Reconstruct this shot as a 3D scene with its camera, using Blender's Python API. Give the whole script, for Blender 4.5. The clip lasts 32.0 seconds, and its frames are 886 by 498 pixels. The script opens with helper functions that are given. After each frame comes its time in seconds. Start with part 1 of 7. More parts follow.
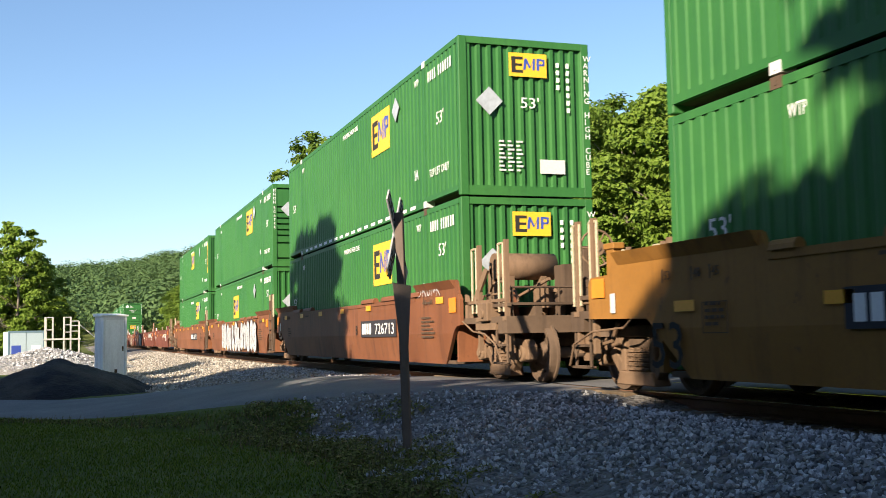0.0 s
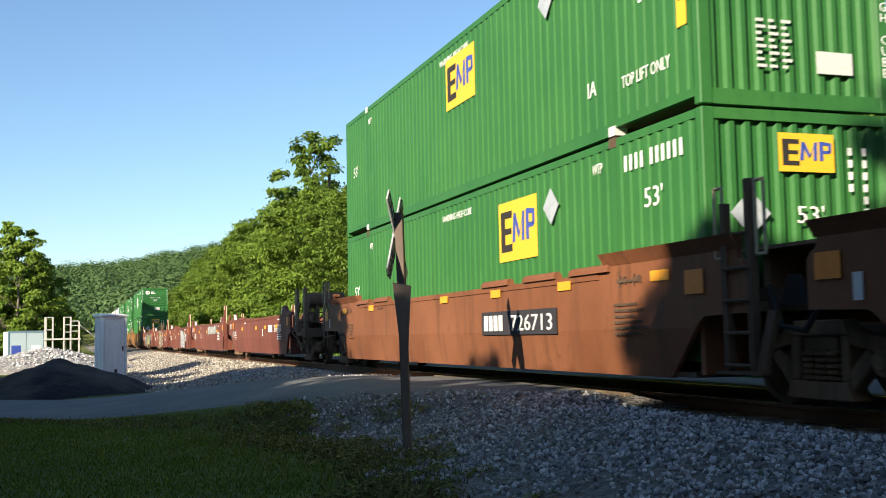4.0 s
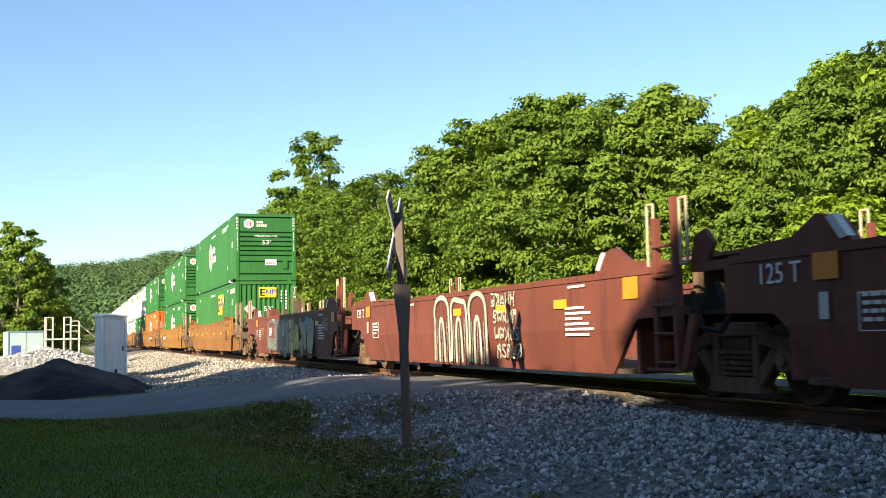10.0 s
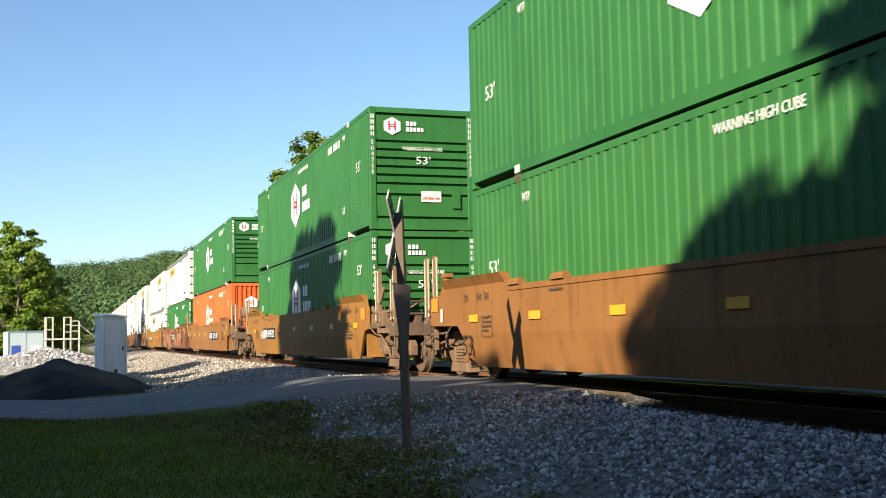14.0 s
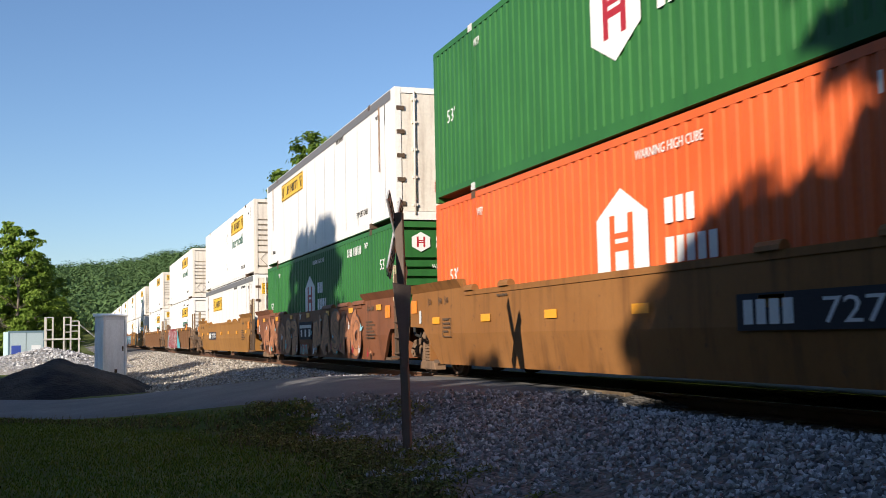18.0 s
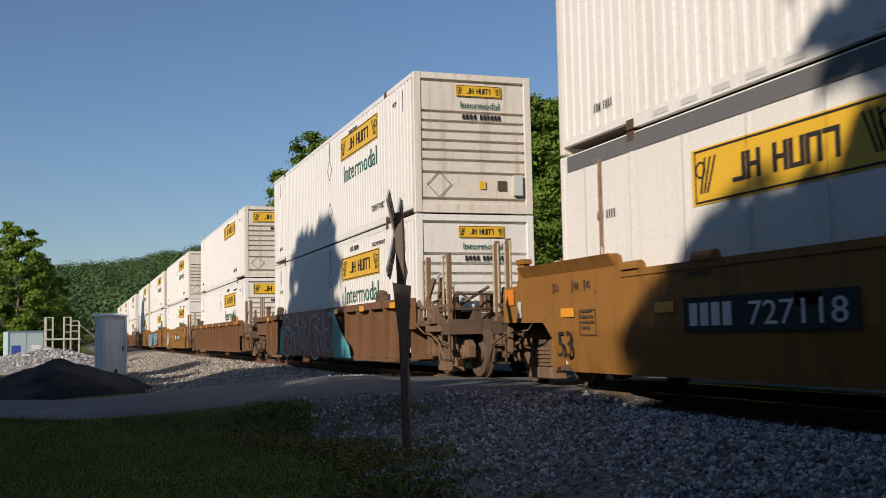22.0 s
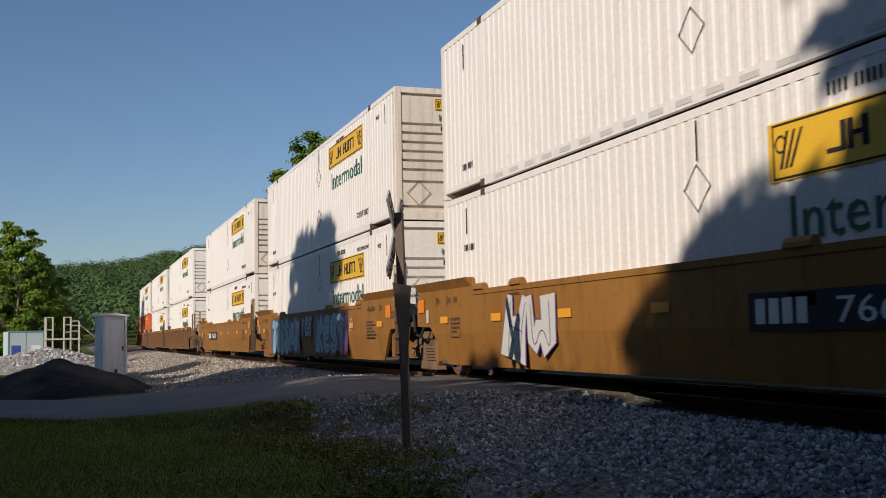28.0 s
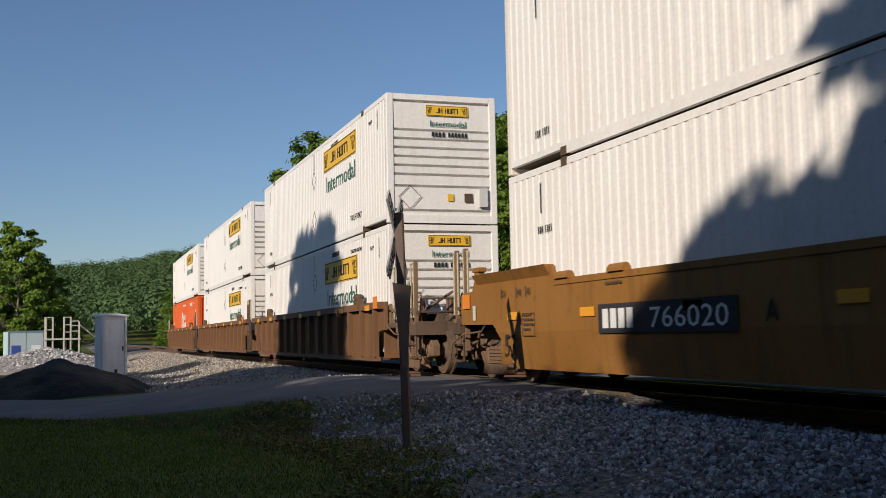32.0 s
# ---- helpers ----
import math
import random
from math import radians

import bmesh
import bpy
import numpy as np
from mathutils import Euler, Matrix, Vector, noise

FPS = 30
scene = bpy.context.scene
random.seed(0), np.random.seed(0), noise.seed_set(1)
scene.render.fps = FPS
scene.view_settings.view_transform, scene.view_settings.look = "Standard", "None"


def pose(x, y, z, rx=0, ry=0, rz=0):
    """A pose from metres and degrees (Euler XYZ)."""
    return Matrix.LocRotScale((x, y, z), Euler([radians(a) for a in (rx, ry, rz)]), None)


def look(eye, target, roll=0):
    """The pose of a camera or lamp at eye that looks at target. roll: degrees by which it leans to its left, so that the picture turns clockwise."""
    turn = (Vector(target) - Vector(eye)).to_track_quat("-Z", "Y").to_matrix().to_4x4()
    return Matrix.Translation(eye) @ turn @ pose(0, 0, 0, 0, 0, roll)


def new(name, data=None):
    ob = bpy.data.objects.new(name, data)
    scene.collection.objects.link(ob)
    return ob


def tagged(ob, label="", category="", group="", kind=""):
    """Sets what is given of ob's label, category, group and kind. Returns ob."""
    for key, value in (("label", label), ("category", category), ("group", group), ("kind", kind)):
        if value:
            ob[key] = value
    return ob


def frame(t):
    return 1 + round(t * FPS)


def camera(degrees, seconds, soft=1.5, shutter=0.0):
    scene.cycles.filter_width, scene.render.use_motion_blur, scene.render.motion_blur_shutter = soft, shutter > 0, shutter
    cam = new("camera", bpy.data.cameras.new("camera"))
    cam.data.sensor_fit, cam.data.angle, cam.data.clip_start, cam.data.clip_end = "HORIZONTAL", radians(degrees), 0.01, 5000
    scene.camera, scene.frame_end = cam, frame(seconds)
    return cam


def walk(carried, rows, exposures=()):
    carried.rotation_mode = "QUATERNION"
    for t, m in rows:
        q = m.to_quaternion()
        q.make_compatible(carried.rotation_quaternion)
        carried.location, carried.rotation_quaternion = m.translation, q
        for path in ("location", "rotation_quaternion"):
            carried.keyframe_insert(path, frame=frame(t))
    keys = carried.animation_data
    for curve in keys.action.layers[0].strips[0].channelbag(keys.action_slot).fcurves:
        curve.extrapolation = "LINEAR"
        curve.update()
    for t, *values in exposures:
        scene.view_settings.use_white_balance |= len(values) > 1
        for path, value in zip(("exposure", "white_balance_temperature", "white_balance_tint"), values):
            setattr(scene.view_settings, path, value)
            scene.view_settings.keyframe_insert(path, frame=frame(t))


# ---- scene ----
cam = camera(45.02, 32.0, soft=0.75, shutter=0.12)
EYE = Vector((0.0, -7.75, 0.778))
YAW, PITCH = radians(-71.007), radians(4.587)
AIM = EYE + Vector((math.cos(PITCH) * math.sin(YAW), math.cos(PITCH) * math.cos(YAW), math.sin(PITCH)))
walk(cam, [(0.0, look(EYE, AIM, -1.1175)), (32.0, look(EYE, AIM, -1.1175))],
     [(0.0, 1.18, 6620, 12), (3.0, 1.07, 6480, 11), (4.5, 1.12, 6520, 8), (6.0, 1.38, 6850, 8), (10.0, 1.36, 6820, 8), (13.0, 1.2, 6600, 9), (15.0, 1.02, 6450, 10), (17.0, 0.84, 6250, 12), (18.5, 0.47, 6060, 14), (20.0, 0.17, 6060, 14), (22.0, -0.06, 6220, 15), (24.0, -0.16, 6260, 16), (30.0, -0.14, 6260, 16), (32.0, -0.08, 6180, 15)])

# ---- world and sun ----
SUN = Vector((0.566, -0.713, 0.407)).normalized()
world = bpy.data.worlds.new("sky")
scene.world = world
world.use_nodes = True
wn = world.node_tree.nodes
sky = wn.new("ShaderNodeTexSky")
sky.sky_type = "NISHITA"
sky.sun_disc = False
sky.sun_elevation = math.asin(SUN.z)
sky.sun_rotation = math.atan2(SUN.x, SUN.y)
sky.air_density, sky.dust_density, sky.ozone_density = 1.05, 0.3, 4.0
wn["Background"].inputs[1].default_value = 0.085
world.node_tree.links.new(sky.outputs[0], wn["Background"].inputs[0])
sun = new("sun", bpy.data.lights.new("sun", "SUN"))
sun.data.energy, sun.data.angle, sun.data.color = 5.0, radians(0.6), (1.0, 0.87, 0.68)
sun.matrix_world = look(SUN * 50, (0, 0, 0))


# ---- materials ----
def shader(name):
    m = bpy.data.materials.new(name)
    m.use_nodes = True
    nt = m.node_tree
    return m, nt, nt.nodes["Principled BSDF"]


def noise_node(nt, scale, detail=4.0, rough=0.6, stretch=None, coord="Object"):
    tc = nt.nodes.new("ShaderNodeTexCoord")
    n = nt.nodes.new("ShaderNodeTexNoise")
    n.inputs["Scale"].default_value, n.inputs["Detail"].default_value, n.inputs["Roughness"].default_value = scale, detail, rough
    src = tc.outputs[coord]
    if stretch:
        mp = nt.nodes.new("ShaderNodeMapping")
        mp.inputs["Scale"].default_value = stretch
        nt.links.new(src, mp.inputs[0])
        src = mp.outputs[0]
    nt.links.new(src, n.inputs["Vector"])
    return n.outputs[0]


def ramp(nt, src, stops):
    r = nt.nodes.new("ShaderNodeValToRGB")
    e = r.color_ramp.elements
    while len(e) < len(stops):
        e.new(0.5)
    for el, (p, c) in zip(e, stops):
        el.position, el.color = p, (*c, 1.0) if len(c) == 3 else c
    nt.links.new(src, r.inputs[0])
    return r.outputs[0]


def mix(nt, fac, a, b, mode="MIX"):
    m = nt.nodes.new("ShaderNodeMix")
    m.data_type, m.blend_type = "RGBA", mode
    for sock, v in ((m.inputs[0], fac), (m.inputs[6], a), (m.inputs[7], b)):
        if isinstance(v, (int, float)):
            sock.default_value = v
        elif isinstance(v, tuple):
            sock.default_value = (*v[:3], 1.0)
        else:
            nt.links.new(v, sock)
    return m.outputs[2]


def bump(nt, bsdf, src, strength, dist):
    b = nt.nodes.new("ShaderNodeBump")
    b.inputs["Strength"].default_value, b.inputs["Distance"].default_value = strength, dist
    nt.links.new(src, b.inputs["Height"])
    nt.links.new(b.outputs[0], bsdf.inputs["Normal"])


def worn(name, base, dark, streak=(0.3, 0.3, 0.2), amount=0.5, rough=0.55, grain=18.0, metal=0.0, fade=None, spots=None):
    """Painted or bare metal: broad fading, streaks of dirt that run down, small rust spots, fine grain."""
    m, nt, b = shader(name)
    broad = ramp(nt, noise_node(nt, 0.55, 5.0), [(0.35, (0, 0, 0)), (0.7, (1, 1, 1))])
    col = mix(nt, broad, base, fade or tuple(min(1.0, c * 1.18) for c in base))
    runs = ramp(nt, noise_node(nt, 3.2, 6.0, 0.65, (1.6, 1.6, 0.13)), [(0.5, (0, 0, 0)), (0.78, (1, 1, 1))])
    sc = nt.nodes.new("ShaderNodeMath")
    sc.operation = "MULTIPLY"
    sc.inputs[1].default_value = amount
    nt.links.new(runs, sc.inputs[0])
    col = mix(nt, sc.outputs[0], col, dark)
    if spots:
        sp = ramp(nt, noise_node(nt, 4.5, 8.0, 0.75), [(0.6, (0, 0, 0)), (0.68, (1, 1, 1))])
        col = mix(nt, sp, col, spots)
    fine = noise_node(nt, grain, 6.0, 0.7)
    col = mix(nt, 0.22, col, ramp(nt, fine, [(0.3, (0.25, 0.25, 0.25)), (0.7, (1, 1, 1))]), "MULTIPLY")
    nt.links.new(col, b.inputs["Base Color"])
    b.inputs["Metallic"].default_value = metal
    b.inputs["Specular IOR Level"].default_value = 0.3
    rr = nt.nodes.new("ShaderNodeMapRange")
    rr.inputs[3].default_value, rr.inputs[4].default_value = rough - 0.1, min(1.0, rough + 0.15)
    nt.links.new(fine, rr.inputs[0])
    nt.links.new(rr.outputs[0], b.inputs["Roughness"])
    bump(nt, b, fine, 0.12, 0.01)
    return m


def plain(name, col, rough=0.6, metal=0.0, vary=0.25, grain=30.0):
    m, nt, b = shader(name)
    n = noise_node(nt, grain, 5.0, 0.7)
    c = mix(nt, ramp(nt, n, [(0.35, (0, 0, 0)), (0.65, (1, 1, 1))]), tuple(v * (1 - vary) for v in col), col)
    nt.links.new(c, b.inputs["Base Color"])
    b.inputs["Roughness"].default_value, b.inputs["Metallic"].default_value = rough, metal
    return m


def random_tint(name, stops, rough=0.85, bumpy=0.0, island=True, trans=0.0):
    m, nt, b = shader(name)
    if island:
        src = nt.nodes.new("ShaderNodeNewGeometry").outputs["Random Per Island"]
    else:
        src = nt.nodes.new("ShaderNodeObjectInfo").outputs["Random"]
    c = ramp(nt, src, stops)
    c = mix(nt, 0.35, c, ramp(nt, noise_node(nt, 26.0, 5.0, 0.7), [(0.3, (0.35, 0.35, 0.35)), (0.7, (1, 1, 1))]), "MULTIPLY")
    nt.links.new(c, b.inputs["Base Color"])
    b.inputs["Roughness"].default_value = rough
    b.inputs["Specular IOR Level"].default_value = 0.15
    if trans:
        b.inputs["Transmission Weight"].default_value = 0.0
        t = nt.nodes.new("ShaderNodeBsdfTranslucent")
        ms = nt.nodes.new("ShaderNodeMixShader")
        ms.inputs[0].default_value = trans
        nt.links.new(c, t.inputs[0])
        nt.links.new(b.outputs[0], ms.inputs[1])
        nt.links.new(t.outputs[0], ms.inputs[2])
        nt.links.new(ms.outputs[0], nt.nodes["Material Output"].inputs[0])
    return m


GREEN = worn("green_paint", (0.03, 0.142, 0.034), (0.018, 0.08, 0.024), amount=0.5, rough=0.5, fade=(0.045, 0.172, 0.04))
GREEN2 = worn("dark_green_paint", (0.028, 0.135, 0.032), (0.017, 0.07, 0.022), amount=0.45, rough=0.48, fade=(0.038, 0.168, 0.04))
ORANGE = worn("orange_paint", (0.66, 0.115, 0.025), (0.35, 0.07, 0.03), amount=0.35, rough=0.45, fade=(0.72, 0.15, 0.04))
WHITE = worn("white_paint", (0.83, 0.81, 0.77), (0.5, 0.43, 0.35), amount=0.25, rough=0.42, fade=(0.88, 0.86, 0.83), spots=(0.72, 0.68, 0.62))
DIRTY = worn("dirty_white_paint", (0.74, 0.68, 0.59), (0.28, 0.2, 0.14), amount=0.55, rough=0.5, fade=(0.80, 0.75, 0.67))
BROWN = worn("brown_car_paint", (0.175, 0.064, 0.028), (0.06, 0.03, 0.02), amount=0.75, rough=0.6, fade=(0.25, 0.098, 0.045), spots=(0.10, 0.045, 0.026))
OXIDE = worn("oxide_red_car_paint", (0.15, 0.045, 0.03), (0.05, 0.025, 0.021), amount=0.8, rough=0.6, fade=(0.21, 0.067, 0.044), spots=(0.095, 0.036, 0.028))
TAN = worn("ochre_car_paint", (0.275, 0.125, 0.024), (0.10, 0.046, 0.015), amount=0.6, rough=0.65, fade=(0.33, 0.158, 0.038), spots=(0.17, 0.08, 0.03))
TANB = worn("tan_car_paint", (0.245, 0.104, 0.027), (0.08, 0.036, 0.015), amount=0.65, rough=0.65, fade=(0.30, 0.138, 0.042), spots=(0.14, 0.065, 0.03))
CREAM = plain("cream_rail_paint", (0.5, 0.42, 0.28), 0.6, vary=0.4)
RIBBROWN = worn("rusty_brown_car_paint", (0.17, 0.085, 0.04), (0.05, 0.028, 0.018), amount=0.65, rough=0.65, fade=(0.22, 0.115, 0.055))
GRIME = worn("grimy_iron", (0.085, 0.055, 0.036), (0.028, 0.02, 0.016), amount=0.6, rough=0.85, fade=(0.15, 0.10, 0.066))
DUSTY = worn("dusty_cast_iron", (0.17, 0.105, 0.064), (0.045, 0.03, 0.02), amount=0.65, rough=0.85, fade=(0.26, 0.17, 0.105))
BLACK = plain("black_rubber", (0.02, 0.02, 0.02), 0.8)
YELLOW = plain("yellow_decal", (0.78, 0.47, 0.03), 0.5, vary=0.1)
REFLECT = plain("yellow_reflector", (0.82, 0.36, 0.02), 0.4, vary=0.1)
LETTER = plain("white_lettering", (0.8, 0.8, 0.78), 0.5, vary=0.12)
DARKLET = plain("dark_lettering", (0.022, 0.02, 0.018), 0.9)
TEAL = plain("dark_green_lettering", (0.015, 0.13, 0.075), 0.5)
NAVY = plain("dark_panel", (0.03, 0.028, 0.035), 0.8)
BLUE = plain("blue_lettering", (0.05, 0.09, 0.4), 0.5)
RED = plain("red_mark", (0.42, 0.02, 0.03), 0.5)
PLACARD = plain("weathered_placard", (0.42, 0.46, 0.5), 0.4, vary=0.25, grain=9.0)
PANELORANGE = plain("orange_panel", (0.80, 0.25, 0.02), 0.45, vary=0.15, grain=6.0)
SILVER = plain("pale_placard", (0.62, 0.62, 0.6), 0.45, vary=0.15)


# ---- mesh helpers ----
MESHES = {}


def box(bm, x0, x1, y0, y1, z0, z1):
    v = [bm.verts.new(p) for p in ((x0, y0, z0), (x1, y0, z0), (x1, y1, z0), (x0, y1, z0), (x0, y0, z1), (x1, y0, z1), (x1, y1, z1), (x0, y1, z1))]
    for f in ((0, 3, 2, 1), (4, 5, 6, 7), (0, 1, 5, 4), (1, 2, 6, 5), (2, 3, 7, 6), (3, 0, 4, 7)):
        bm.faces.new([v[i] for i in f])


def prism(bm, pts, axis, c0, c1):
    """Extrude the outline pts (pairs) along axis 0, 1 or 2 from c0 to c1."""
    def at(p, c):
        q = list(p)
        q.insert(axis, c)
        return q
    a = [bm.verts.new(at(p, c0)) for p in pts]
    b = [bm.verts.new(at(p, c1)) for p in pts]
    n = len(pts)
    bm.faces.new(a[::-1])
    bm.faces.new(b)
    for i in range(n):
        bm.faces.new((a[i], a[(i + 1) % n], b[(i + 1) % n], b[i]))


def tube(bm, p0, p1, r0, r1=None, seg=8, caps=True):
    p0, p1 = Vector(p0), Vector(p1)
    r1 = r0 if r1 is None else r1
    d = (p1 - p0).normalized()
    u = d.orthogonal().normalized()
    w = d.cross(u)
    ring = lambda p, r: [bm.verts.new(p + (u * math.cos(2 * math.pi * i / seg) + w * math.sin(2 * math.pi * i / seg)) * r) for i in range(seg)]
    a, b = ring(p0, r0), ring(p1, r1)
    for i in range(seg):
        bm.faces.new((a[i], a[(i + 1) % seg], b[(i + 1) % seg], b[i])).smooth = seg > 6
    if caps:
        bm.faces.new(a[::-1])
        bm.faces.new(b)


def pipe(bm, pts, r, seg=6):
    for a, b in zip(pts, pts[1:]):
        tube(bm, a, b, r, seg=seg)


def finish(bm, name, material, bevel=0.0):
    bmesh.ops.recalc_face_normals(bm, faces=bm.faces)
    if bevel:
        bmesh.ops.bevel(bm, geom=[e for e in bm.edges if e.is_manifold and e.calc_face_angle(0) > 0.6], offset=bevel, segments=1, affect="EDGES", clamp_overlap=True)
    me = bpy.data.meshes.new(name)
    bm.to_mesh(me)
    bm.free()
    if material:
        me.materials.append(material)
    return me


def cached(key, build, material, bevel=0.0):
    """One mesh for each key: build(bm) fills it the first time."""
    key = (key, material.name)
    if key not in MESHES:
        bm = bmesh.new()
        build(bm)
        MESHES[key] = finish(bm, str(key[0]).split(":")[0], material, bevel)
    return MESHES[key]


def child(name, data, parent, at=None, label=""):
    ob = new(name, data)
    ob.parent = parent
    if at is not None:
        ob.matrix_basis = at
    if label:
        ob["label"] = label
    return ob


def part(name, bm, material, parent, label="", at=None, bevel=0.0):
    return child(name, finish(bm, name, material, bevel), parent, at, label)


def thing(name, label, category, group="", at=None):
    ob = tagged(new(name), label, category, group)
    if at is not None:
        ob.matrix_basis = at
    return ob


def text_mesh(s, size, material, spread=1.0):
    key = ("text", s, size, spread, material.name)
    if key not in MESHES:
        cu = bpy.data.curves.new("lettering", "FONT")
        cu.body, cu.size, cu.extrude, cu.space_character = s, size, 0.002, spread
        cu.resolution_u = 2
        ob = bpy.data.objects.new("lettering", cu)
        scene.collection.objects.link(ob)
        dg = bpy.context.evaluated_depsgraph_get()
        me = bpy.data.meshes.new_from_object(ob.evaluated_get(dg))
        bpy.data.objects.remove(ob)
        me.materials.clear()
        me.materials.append(material)
        MESHES[key] = me
    return MESHES[key]


SIDE = Matrix.Rotation(radians(90), 4, "X")
FRONT = Matrix.Rotation(radians(90), 4, "Z") @ SIDE


def letter_side(parent, s, x, z, size, material, y, width=None, name="lettering"):
    me = text_mesh(s, size, material)
    k = 1.0
    if width:
        span = max(v.co.x for v in me.vertices) - min(v.co.x for v in me.vertices)
        k = width / max(span, 0.01)
    ob = child(name, me, parent, Matrix.Translation((x, y - 0.006, z)) @ SIDE @ Matrix.Diagonal((k, 1, 1, 1)))
    ob["kind"] = "stuff"
    return ob


def letter_front(parent, s, y, z, size, material, x, width=None, name="lettering"):
    me = text_mesh(s, size, material)
    k = 1.0
    if width:
        span = max(v.co.x for v in me.vertices) - min(v.co.x for v in me.vertices)
        k = width / max(span, 0.01)
    ob = child(name, me, parent, Matrix.Translation((x + 0.006, y, z)) @ FRONT @ Matrix.Diagonal((k, 1, 1, 1)))
    ob["kind"] = "stuff"
    return ob


def plate(bm, u0, u1, v0, v1, d0=0.0, d1=0.004):
    box(bm, u0, u1, v0, v1, d0, d1)


def poly(bm, pts, d0, d1):
    prism(bm, pts, 2, d0, d1)


def upright_words(parent, s, y, z, size, material, x):
    """Characters one below the other on the front end."""
    for i, c in enumerate(s):
        if c != " ":
            child("letter", text_mesh(c, size, material), parent, Matrix.Translation((x + 0.004, y, z - i * size * 0.86)) @ FRONT)


def decal(name, key, build, material, parent, side, u, v, off, label=""):
    """A thin painted shape, built flat in (u, v), on the near side (side=True) or on the front end."""
    if isinstance(build, list):
        for w, h, x in build:
            decal(name, "bar:%.3f:%.3f" % (w, h), lambda bm: plate(bm, 0, w, 0, h), material, parent, side, u + x, v, off, label)
        return None
    me = cached(key, build, material)
    m = Matrix.Translation((u, off, v)) @ SIDE if side else Matrix.Translation((off, u, v)) @ FRONT
    return child(name, me, parent, m, label)


def bars(widths, h, gap=0.35):
    """Plain bars for characters that cannot be read or are not lettered: one block a character."""
    x, out = 0.0, []
    for w in widths:
        if w:
            out.append((h * w, h, x))
        x += h * (w + gap) if w else h * 0.5
    return out


# ---- freight containers ----
SEAMGREY = plain("dull_grey_band", (0.16, 0.16, 0.165), 0.6)
RUSTSTAIN = plain("rust_stain", (0.42, 0.27, 0.17), 0.8, vary=0.5, grain=8.0)
BL, BW, BH = 16.154, 2.591, 2.896
YS = -BW / 2


def corrugated(bm, x0, x1, y, z0, z1, period, depth, sign):
    xs, n = [], max(1, round((x1 - x0) / period))
    p = (x1 - x0) / n
    for i in range(n):
        a = x0 + i * p
        xs += [(a, 0), (a + 0.42 * p, 0), (a + 0.55 * p, depth), (a + 0.87 * p, depth)]
    xs.append((x1, 0))
    lo = [bm.verts.new((a, y + sign * d, z0)) for a, d in xs]
    hi = [bm.verts.new((a, y + sign * d, z1)) for a, d in xs]
    for i in range(len(xs) - 1):
        bm.faces.new((lo[i], lo[i + 1], hi[i + 1], hi[i]))


def wall_side(kind, sign):
    y = sign * BW / 2
    inw = -sign

    def build(bm):
        z0, z1 = 0.17, BH - 0.11
        for a, b in ((-BL + 0.13, -BL + 1.97), (-BL + 2.11, -2.11), (-1.97, -0.13)):
            if kind == "sheet":
                box(bm, a, b, *sorted((y + inw * 0.012, y + inw * 0.03)), z0, z1)
            else:
                corrugated(bm, a, b, y, z0, z1, 0.225 if kind == "fine" else 0.245, 0.011 if kind == "fine" else 0.019, inw)
    return build


def frame_rail(s, x0, x1, z0, z1):
    y0, y1 = sorted((s * (BW / 2 + 0.003), s * (BW / 2 - 0.07)))
    return lambda bm: box(bm, x0, x1, y0, y1, z0, z1)


def side_panel(w):
    return lambda bm: box(bm, -w / 2 + 0.008, w / 2 - 0.008, 0, 0.03, 0.17, BH - 0.11)


def side_post(bm):
    box(bm, -0.07, 0.07, -0.006, 0.07, 0.17, BH - 0.11)


def corner_post(bm):
    box(bm, -0.065, 0.065, 0.0, 0.16, 0.0, BH)


def end_beam(h):
    return lambda bm: box(bm, -0.05, 0.05, -BW / 2 + 0.16, BW / 2 - 0.16, 0, h)


def floor_plate(bm):
    box(bm, -BL + 0.05, -0.05, -BW / 2 + 0.07, BW / 2 - 0.07, 0.10, 0.16)


def roof_plate(bm):
    box(bm, -BL + 0.05, -0.05, -BW / 2 + 0.02, BW / 2 - 0.02, BH - 0.03, BH - 0.008)


def casting(bm):
    box(bm, -0.09, 0.09, -0.012, 0.16, 0, 0.125)
    box(bm, -0.035, 0.035, -0.016, -0.012, 0.035, 0.09)


